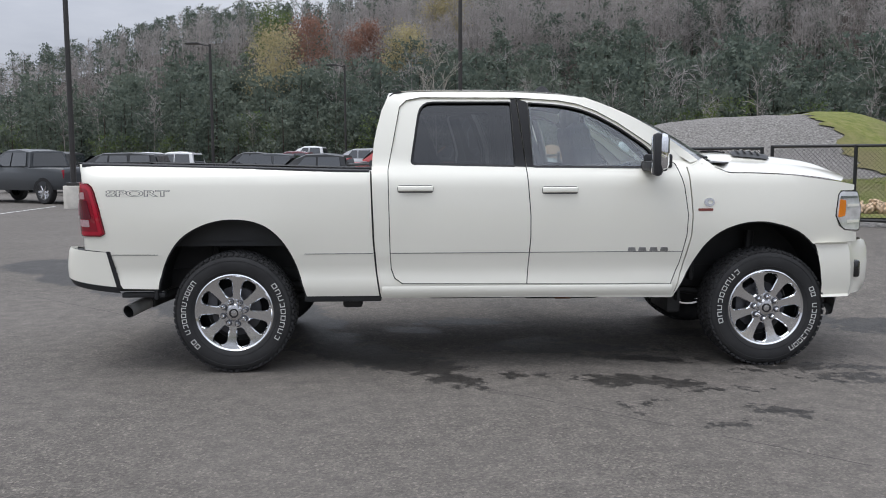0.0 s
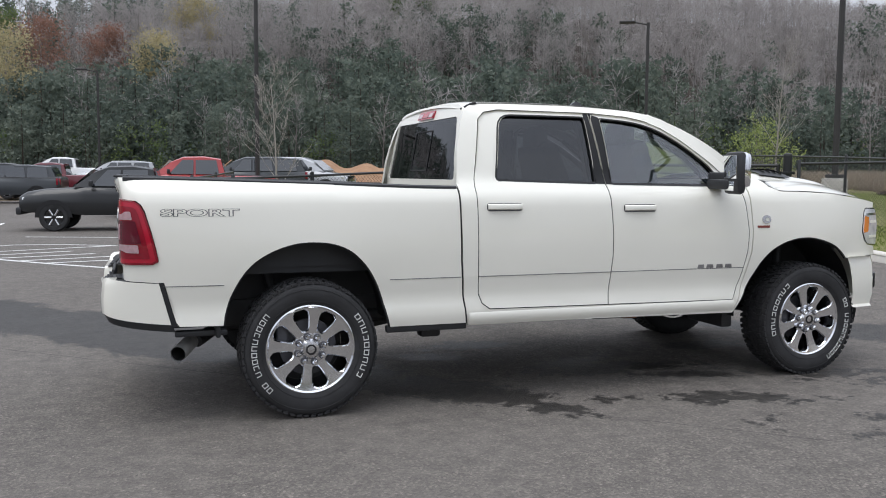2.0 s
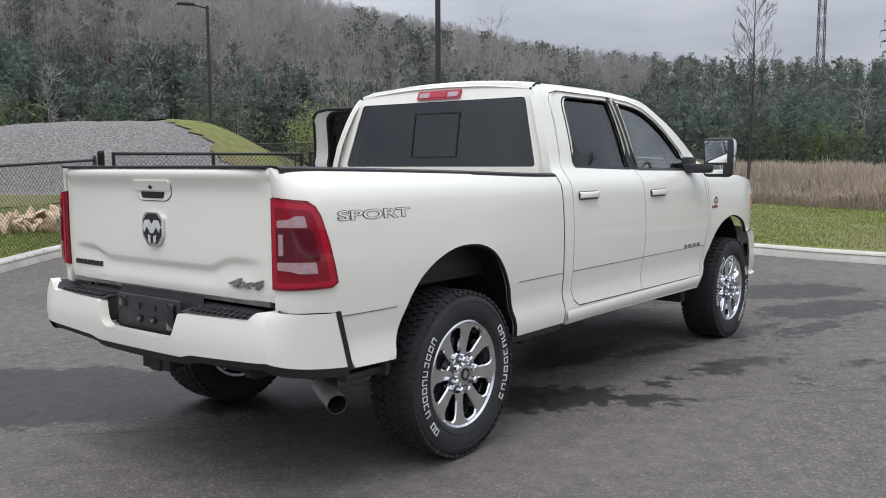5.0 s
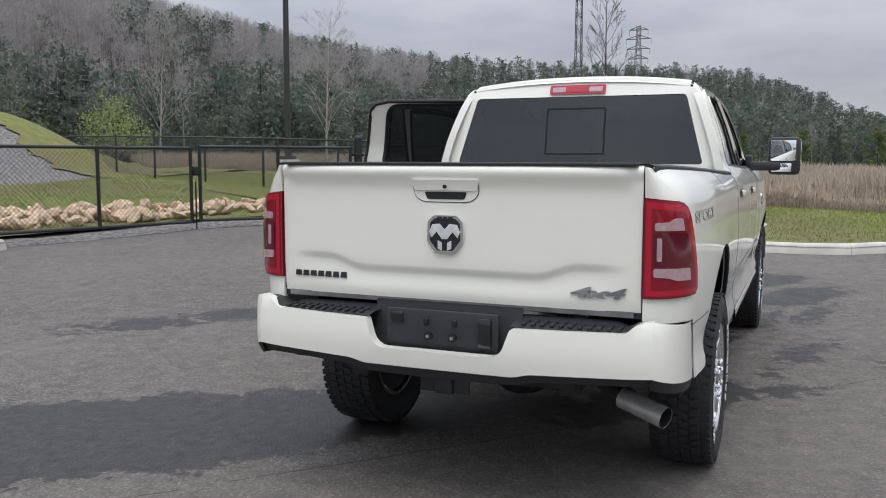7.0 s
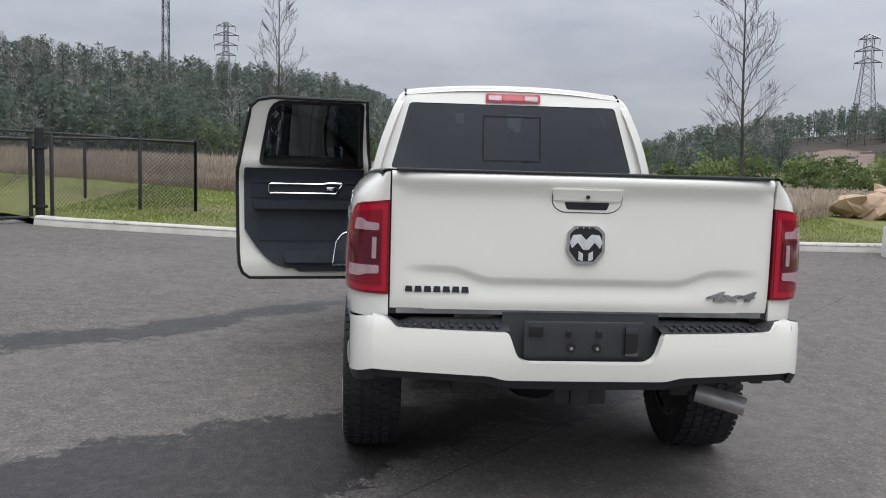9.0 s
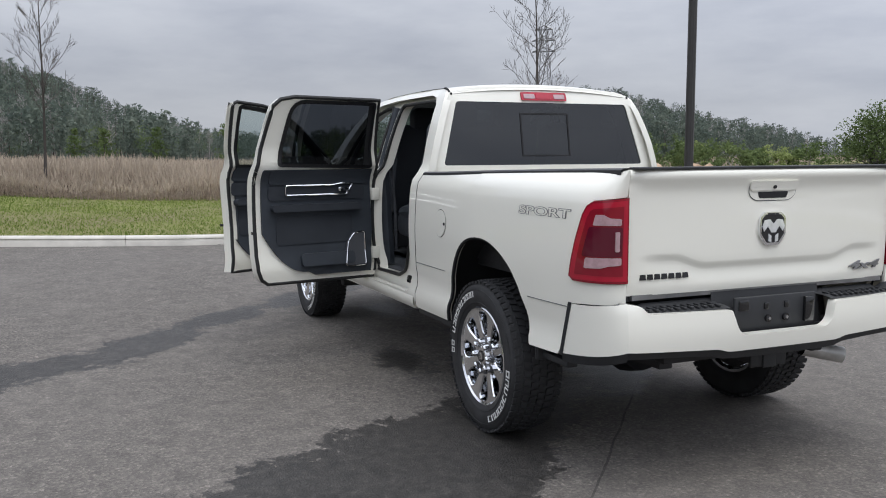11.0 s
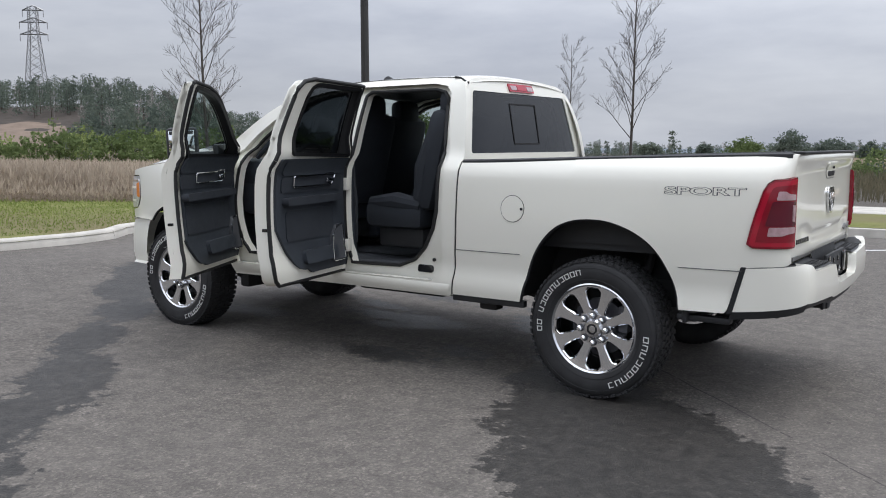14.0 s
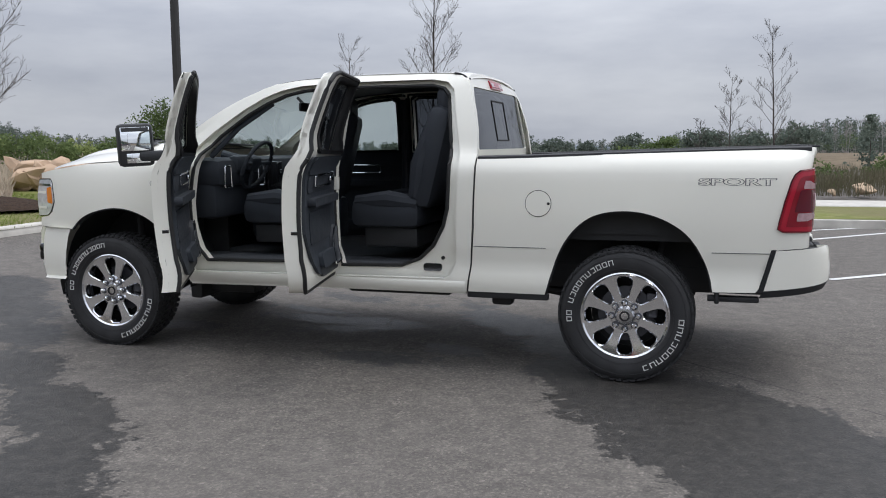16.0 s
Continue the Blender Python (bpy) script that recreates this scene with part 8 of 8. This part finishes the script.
for k in range(300):
    t = rr.random() * 3.999
    i = int(t)
    f = t - i
    x, y = LINE[i][0] * (1 - f) + LINE[i + 1][0] * f, LINE[i][1] * (1 - f) + LINE[i + 1][1] * f
    o = rr.random()
    wid = 2.5 - 0.36 * t
    x, y = x + 0.45 * (o - 0.62) * wid + rr.gauss(0, 0.1), y + 0.9 * (o - 0.62) * wid
    sp.append((x, y, rr.uniform(0.18, 0.47) * (1.0 - 0.1 * t), 0.14 * o * (1 - t / 5)))
rocks("riprap_bank", sp, "bank of tan broken riprap stone behind the gate")
sp = []
for k in range(60):
    az = rr.uniform(-55, -47.2)
    x, y = polar(az, rr.uniform(22, 25.5), (-0.5, 6.4))
    sp.append((x, y, rr.uniform(0.55, 0.95), 0.15 * rr.random()))
rocks("boulder_heap", sp, "heap of large tan boulders beyond the verge", rock_meshes(7, ROCKB))
rocks("field_stones", [(-4.4, -18.9, 0.60, 0.0), (-3.6, -18.3, 0.26, 0), (-5.0, -18.2, 0.24, 0), (-5.6, -18.5, 0.2, 0)], "pale field stones in rough grass")

# gravel strip at the foot of the gate
STRIP = [(4.4, 9.25), (7.6, 8.2), (9.85, 6.55), (10.3, 7.0), (10.6, 8.4), (8.2, 9.9), (4.7, 11.6)]
bm = sheet(STRIP, lambda x, y: (x, y, lot(x, y) + 0.006 + (0.045 + 0.025 * noise.noise(Vector((x * 4, y * 4, 0)))) * sstep(0.0, 0.3, edge_dist(STRIP, x, y))), 0.15)
tagged(part("gravel_strip", bm, GRAVEL, None), "grey gravel strip under the gate", "gravel", kind="structure")


def clay(a, b):
    az = 68 + 20 * a
    foot = skyline(az)[2]
    x, y = polar(az, foot - 13 + 9 * b)
    rise = 1.75 * sstep(0.1, 0.6, b) * (1 - sstep(0.8, 1.0, b)) * (0.75 + 0.9 * noise.noise(Vector((az * 0.35, 2.0, 4)))) * sstep(0, 0.12, a) * sstep(1, 0.88, a)
    return (x, y, land(x, y) - 0.1 + rise + 0.35 * noise.noise(Vector((x * 0.5, y * 0.5, 4))) * sstep(0, 0.3, b))


tagged(part("clay_bank", grid(70, 12, clay), CLAY, None), "bare orange clay bank at the wood's foot", "bank", kind="structure")


def scar(a, b):
    az = SCAR[0] + (SCAR[1] - SCAR[0]) * (0.5 + (a - 0.5) * (1.0 - 0.35 * b + 0.22 * noise.noise(Vector((b * 4, a * 1.5, 8)))))
    x, y = polar(az, 126 + 56 * b)
    return (x, y, land(x, y) + 0.25 + 0.5 * noise.noise(Vector((x * 0.16, y * 0.16, 4))))


tagged(part("eroded_slope", grid(24, 24, scar), SCARRED, None), "bare eroded brown slope below the pylon", "bank", kind="structure")


# ---------------------------------------------------------------- chain-link fence and gate
def chain_mesh(bm, a, b, z0a, z0b, h, pitch=0.075, r=0.0031):
    """Woven wire between two posts, as crossing slanted wires."""
    a, b = Vector((*a, 0)), Vector((*b, 0))
    L = (b - a).length
    d = (b - a) / L
    nrm = Vector((-d.y, d.x, 0)) * 0.004

    def pt(s, t):
        zb = z0a + (z0b - z0a) * s / L
        return a + d * s + Vector((0, 0, zb + t))

    for sgn in (1, -1):
        s = -h
        while s < L + h:
            s0, t0, s1, t1 = (s, 0.0, s + h, h) if sgn > 0 else (s + h, 0.0, s, h)
            lo, hi = (0.0, 1.0)
            for q0, q1 in ((s0, s1),):
                if q1 != q0:
                    u0, u1 = (0 - q0) / (q1 - q0), (L - q0) / (q1 - q0)
                    lo, hi = max(lo, min(u0, u1)), min(hi, max(u0, u1))
            if hi - lo > 0.02:
                p, q = pt(s0 + (s1 - s0) * lo, t0 + (t1 - t0) * lo), pt(s0 + (s1 - s0) * hi, t0 + (t1 - t0) * hi)
                off = nrm * sgn
                e = (q - p).normalized()
                side = e.cross(nrm.normalized()) * r
                out = nrm.normalized() * r
                vs = [bm.verts.new(p + off + k) for k in (side, -side, out)] + [bm.verts.new(q + off + k) for k in (side, -side, out)]
                for i in range(3):
                    j = (i + 1) % 3
                    bm.faces.new((vs[i], vs[j], vs[3 + j], vs[3 + i]))
            s += pitch
    return bm


def fence(name, path, h, label, lift=0.12, step=2.6, rpost=0.032, base=land, group="boundary fence"):
    t = thing(name, Matrix(), label, "fence", group)
    pts = [Vector(path[0])]
    for a, b in zip(path, path[1:]):
        a, b = Vector(a), Vector(b)
        k = max(1, round((b - a).length / step))
        pts += [a.lerp(b, (j + 1) / k) for j in range(k)]
    zs = [base(p.x, p.y) + lift for p in pts]
    for p, z in zip(pts, zs):
        bm = bmesh.new()
        tube(bm, [(p.x, p.y, z - 0.2), (p.x, p.y, z + h + 0.05), (p.x, p.y, z + h + 0.07)], [rpost, rpost, rpost * 0.6], 10)
        part("post", bm, FENCEBLK, t)
    for (p, z), (q, w) in zip(zip(pts, zs), zip(pts[1:], zs[1:])):
        bm = bmesh.new()
        tube(bm, [(p.x, p.y, z + h), (q.x, q.y, w + h)], 0.022, 8)
        part("top_rail", bm, FENCEBLK, t)
        bm = bmesh.new()
        chain_mesh(bm, (p.x, p.y), (q.x, q.y), z + 0.04, w + 0.04, h - 0.04)
        part("wire_mesh", bm, FENCEBLK, t, smooth=False)
    return t


def gate_leaf(a, b, z0, z1, label):
    t = thing("chain_link_gate", Matrix(), label, "gate", "double swing gate")
    a, b = Vector(a), Vector(b)
    m = a.lerp(b, 0.5)
    for p in (a, m, b):
        bm = bmesh.new()
        tube(bm, [(p.x, p.y, z0 - 0.02), (p.x, p.y, z1 + 0.02)], 0.030, 10)
        part("upright", bm, FENCEBLK, t)
    for z in (z0, z1):
        bm = bmesh.new()
        tube(bm, [(a.x, a.y, z), (b.x, b.y, z)], 0.026, 8)
        part("rail", bm, FENCEBLK, t)
    bm = bmesh.new()
    chain_mesh(bm, tuple(a), tuple(b), z0, z0, z1 - z0)
    part("wire_mesh", bm, FENCEBLK, t, smooth=False)
    return t


def big_post(x, y, z, h, r):
    t = thing("gate_post", pose(x, y, z), "stout black steel gate post", "gate post", "gate posts")
    bm = bmesh.new()
    lathe(bm, [(r, -0.2), (r, h), (r * 1.05, h + 0.005), (r * 0.9, h + 0.04), (0.001, h + 0.055)], 20, "z")
    part("post", bm, FENCEBLK, t)
    for z in (0.25, h - 0.3):
        bm = bmesh.new()
        box(bm, 0, 0, z, r * 2.4, r * 2.4, 0.05, 0.005)
        part("hinge_band", bm, FENCEBLK, t)


big_post(4.19, 9.32, 0.33, 1.33, 0.055)
big_post(9.92, 6.36, 0.36, 1.50, 0.075)
gate_leaf((4.38, 9.27), (7.52, 8.26), 0.42, 1.66, "black chain-link gate leaf, shut")
gl = gate_leaf((7.68, 8.20), (9.80, 6.46), 0.44, 1.69, "black chain-link gate leaf, shut")
bm = bmesh.new()
tube(bm, [(7.60, 8.23, 0.30), (7.60, 8.23, 1.1)], 0.014, 8)
box(bm, 7.60, 8.23, 1.28, 0.14, 0.10, 0.16, 0.02)
part("drop_rod", bm, FENCEBLK, gl)
fence("chain_link_fence", [(4.05, 9.27), (1.75, 8.05)], 1.22, "low black chain-link fence behind the kerb")
fence("chain_link_fence", [(1.75, 8.05), (0.55, 8.75), (0.0, 10.7), (1.4, 17.0)], 1.22, "low black chain-link fence round the grass island")
fence("chain_link_fence", [(10.05, 6.22), (11.5, 5.2), (11.68, 4.25)], 1.25, "low black chain-link fence beside the gate")
fence("chain_link_fence", [(11.68, 4.25), (13.1, 6.7), (13.8, 9.0), (14.5, 11.6), (16.2, 16.6), (21.0, 27.0), (27, 40)], 1.22, "low black chain-link fence running back up the slope", step=3.0)


# ---------------------------------------------------------------- parked vehicles
def car_paint(name, col):
    return paint(name, col, 1.0 if max(col) > 0.1 else 0.45)


CARCOL = {"black": car_paint("black_car_paint", (0.012, 0.013, 0.014)), "dark_grey": car_paint("dark_grey_car_paint", (0.045, 0.05, 0.055)), "white": car_paint("white_car_paint", (0.78, 0.78, 0.78)),
          "red": car_paint("red_car_paint", (0.38, 0.02, 0.02)), "maroon": car_paint("maroon_car_paint", (0.13, 0.012, 0.02)), "silver": car_paint("silver_car_paint", (0.42, 0.43, 0.45))}
CARGLASS = simple("dark_car_glass", (0.02, 0.024, 0.028), 0.05, Coat_Weight=1.0, Specular_IOR_Level=0.8)


def loft_body(stations, mat, parent, name, label="", tumble=False):
    """Body from cross stations (x, half width, z low, z high, top half width), round-shouldered."""
    bm = bmesh.new()
    rows = []
    for x, w, z0, z1, wt in stations:
        h = z1 - z0
        half = [(wt * 0.55, z1 + 0.012), (wt * 0.90, z1), (wt * 0.98, z1 - 0.04 * min(1, h)), (w * 0.975, z0 + h * 0.72), (w, z0 + h * 0.45), (w * 0.99, z0 + h * 0.2), (w * 0.95, z0)]
        if tumble:
            half = [(wt * 0.55, z1 + 0.012), (wt * 0.88, z1)] + [(wt * 0.985 + (w - wt) * q, z1 - 0.05 * min(1, h) - (h - 0.05) * q) for q in (0.0, 0.3, 0.6, 0.85, 1.0)]
        ring = [(-y, z) for y, z in half] + half[::-1]
        rows.append([bm.verts.new((x, y, z)) for y, z in ring])
    for r0, r1 in zip(rows, rows[1:]):
        for k in range(14):
            bm.faces.new((r0[k], r0[(k + 1) % 14], r1[(k + 1) % 14], r1[k]))
    bm.faces.new(rows[0][::-1])
    bm.faces.new(rows[-1])
    return part(name, bm, mat, parent, label, angle=50)


def vehicle(kind, col, x, y, az, label, size=1.0):
    t = thing("parked_pickup" if kind == "pickup" else "parked_suv", pose(x, y, land(x, y), 0, 0, az) @ Matrix.Scale(size, 4), label, "pickup truck" if kind == "pickup" else "suv", "parked vehicles")
    m = CARCOL[col]
    W = 0.96
    if kind == "pickup":
        low = [(-2.75, 0.90, 0.62, 1.18, 0.88), (-2.68, 0.95, 0.50, 1.24, 0.92), (-1.0, W, 0.48, 1.24, 0.92), (-0.9, W, 0.46, 1.26, 0.93), (1.0, W, 0.46, 1.26, 0.92), (1.2, W, 0.48, 1.24, 0.86), (2.1, 0.95, 0.52, 1.20, 0.82), (2.55, 0.90, 0.55, 1.12, 0.76), (2.75, 0.80, 0.60, 1.00, 0.70)]
        cab = [(-1.0, 0.86, 1.22, 1.28, 0.84), (-0.86, 0.84, 1.22, 1.80, 0.70), (-0.3, 0.84, 1.22, 1.88, 0.70), (0.35, 0.84, 1.22, 1.86, 0.70), (0.75, 0.85, 1.22, 1.70, 0.70), (1.30, 0.86, 1.22, 1.27, 0.82)]
        wins = [(-0.80, -0.05), (0.02, 0.80)]
        wx, wr = (-1.75, 1.82), 0.40
    else:
        low = [(-2.35, 0.86, 0.55, 1.10, 0.84), (-2.25, 0.93, 0.42, 1.18, 0.90), (-1.0, W, 0.40, 1.18, 0.92), (1.0, W, 0.40, 1.18, 0.90), (1.3, 0.95, 0.42, 1.14, 0.84), (2.0, 0.92, 0.46, 1.06, 0.78), (2.35, 0.80, 0.52, 0.90, 0.68)]
        cab = [(-2.25, 0.84, 1.12, 1.18, 0.82), (-2.0, 0.82, 1.12, 1.72, 0.68), (-1.0, 0.83, 1.12, 1.80, 0.70), (0.2, 0.83, 1.12, 1.78, 0.70), (0.7, 0.84, 1.12, 1.60, 0.68), (1.35, 0.85, 1.12, 1.16, 0.80)]
        wins = [(-1.9, -1.0), (-0.92, -0.10), (-0.02, 0.72)]
        wx, wr = (-1.40, 1.45), 0.37
    body = loft_body(low, m, t, "body")
    loft_body(cab, m, t, "cab", tumble=True)
    zb, zt = (1.29, 1.76) if kind == "pickup" else (1.20, 1.68)
    for s in (-1, 1):
        for a, b in wins:
            bm = bmesh.new()
            bt = b - (0.42 if b > 0.6 else 0.0)
            at_ = a + (0.08 if a < -0.7 else 0.0)
            q = [(a, zb), (b, zb), (bt, zt), (at_, zt)]
            fr = [bm.verts.new((px, s * (0.862 - 0.275 * (pz - zb)), pz)) for px, pz in q]
            bk = [bm.verts.new((px, s * (0.80 - 0.275 * (pz - zb)), pz)) for px, pz in q]
            bm.faces.new(fr)
            for i in range(4):
                bm.faces.new((fr[i], fr[(i + 1) % 4], bk[(i + 1) % 4], bk[i]))
            part("side_window", bm, CARGLASS, t)
        for px in wx:
            w = new("wheel")
            w.parent = t
            w.matrix_local = Matrix.Translation((px, s * 0.82, wr))
            bm = bmesh.new()
            lathe(bm, [(wr * 0.62, s * 0.10), (wr * 0.68, s * 0.125), (wr * 0.92, s * 0.13), (wr, s * 0.09), (wr, -s * 0.10), (wr * 0.6, -s * 0.12)], 28)
            part("tyre", bm, RUBBER, w)
            bm = bmesh.new()
            lathe(bm, [(wr * 0.64, s * 0.115), (wr * 0.60, s * 0.07), (wr * 0.2, s * 0.06), (wr * 0.16, s * 0.09), (0.001, s * 0.09)], 24)
            part("rim", bm, GLOSSBLK if col in ("black", "maroon") else SATIN, w)
            for k in range(6):
                a = math.pi * k / 3
                bm = bmesh.new()
                tube(bm, [(0.16 * wr * math.cos(a), s * 0.095, 0.16 * wr * math.sin(a)), (0.62 * wr * math.cos(a), s * 0.11, 0.62 * wr * math.sin(a))], 0.028, 6)
                part("spoke", bm, SATIN, w)
            # dark wheel-arch above the tyre
            bm = bmesh.new()
            pts = [(px + (wr + 0.10) * math.cos(q), s * 0.955, wr + (wr + 0.10) * math.sin(q)) for q in [math.pi * j / 12 for j in range(13)]]
            inn = [(px + (wr - 0.02) * math.cos(q), s * 0.958, wr + (wr - 0.02) * math.sin(q)) for q in [math.pi * j / 12 for j in range(13)]]
            va, vb = [bm.verts.new(p) for p in pts], [bm.verts.new(p) for p in inn]
            for i in range(12):
                bm.faces.new((va[i], va[i + 1], vb[i + 1], vb[i]))
            part("wheel_arch", bm, SEAMBLK, t, smooth=False)
        bm = bmesh.new()
        box(bm, low[0][0] + 0.06, s * 0.84, 1.02, 0.10, 0.16, 0.30, 0.02)
        part("tail_light", bm, LAMPRED, t, "red tail light")
        bm = bmesh.new()
        box(bm, low[-1][0] - 0.20, s * 0.74, 0.90, 0.25, 0.20, 0.15, 0.04)
        part("headlight", bm, HEADGL, t, "clear headlight")
        bm = bmesh.new()
        box(bm, 0.80, s * 1.02, zb + 0.08, 0.10, 0.18, 0.16, 0.03)
        part("door_mirror", bm, PLASTIC, t)
    # front and rear glass
    fx = (0.78, 1.26) if kind == "pickup" else (0.74, 1.30)
    bm = bmesh.new()
    q = [(fx[1] + 0.012, -0.76, zb - 0.0), (fx[1] + 0.012, 0.76, zb), (fx[0] + 0.02, 0.62, zt - 0.03), (fx[0] + 0.02, -0.62, zt - 0.03)]
    bm.faces.new([bm.verts.new((a + 0.02, b, c + 0.02)) for a, b, c in q])
    part("windshield", bm, CARGLASS, t, smooth=False)
    rx = (-0.90, -0.98) if kind == "pickup" else (-2.05, -2.22)
    bm = bmesh.new()
    q = [(rx[1] - 0.02, -0.72, zb), (rx[1] - 0.02, 0.72, zb), (rx[0] - 0.02, 0.60, zt - 0.02), (rx[0] - 0.02, -0.60, zt - 0.02)]
    bm.faces.new([bm.verts.new(p) for p in q])
    part("rear_window", bm, CARGLASS, t, smooth=False)
    bm = bmesh.new()
    e = low[-1][0]
    box(bm, e + 0.02, 0, 0.58, 0.16, 1.66, 0.22, 0.05)
    part("front_bumper", bm, PLASTIC if col in ("black", "dark_grey") else m, t)
    bm = bmesh.new()
    box(bm, low[0][0] - 0.06, 0, 0.60, 0.16, 1.74, 0.20, 0.04)
    part("rear_bumper", bm, CHROME if kind == "pickup" else m, t)
    bm = bmesh.new()
    box(bm, e + 0.0, 0, 0.86, 0.08, 1.0, 0.24, 0.03)
    part("grille", bm, GLOSSBLK, t)
    if kind == "pickup":
        bm = bmesh.new()
        box(bm, -1.86, 0, 1.245, 1.58, 1.56, 0.02, 0.005)
        part("bed_opening", bm, SEAMBLK, t)
    return t


vehicle("pickup", "black", -1.25, 18.05, 173, "black crew-cab pickup parked across the bay", 0.88)
vehicle("pickup", "dark_grey", -12.3, 24.8, 151, "dark grey pickup truck parked in the open lot")


def by_bearing(kind, col, az, d, eye, head, label):
    x, y = polar(az, d, eye)
    vehicle(kind, col, x, y, head, label)


E1, E2, E3 = (0.1, -6.7), (-1.0, -6.2), (1.2, -7.0)
by_bearing("pickup", "red", 86.4, 31, E2, 173, "bright red pickup parked behind a black one")
by_bearing("suv", "dark_grey", 83.0, 38, E2, 173, "dark grey sport utility vehicle parked in a row")
by_bearing("suv", "silver", 79.8, 40, E2, 330, "silver grey sport utility vehicle parked in a row")
by_bearing("pickup", "white", 103.2, 44, E1, 173, "white pickup truck parked in a row")
by_bearing("pickup", "black", 97.4, 46, E2, 173, "black pickup truck parked in a row")
by_bearing("pickup", "maroon", 94.9, 50, E2, 173, "maroon pickup truck parked in a row")
by_bearing("pickup", "white", 94.2, 58, E2, 173, "white pickup truck parked far back")
by_bearing("suv", "black", 108.3, 40, E3, 173, "black sport utility vehicle parked in a row")
by_bearing("suv", "dark_grey", 99.6, 47, E3, 173, "dark grey sport utility vehicle parked in a row")
by_bearing("suv", "silver", 91.0, 56, E2, 173, "silver grey sport utility vehicle parked far back")
by_bearing("pickup", "black", 111.5, 44, E3, 173, "black pickup truck parked in a row")
by_bearing("suv", "white", 106.2, 52, E3, 60, "white sport utility vehicle parked far back")
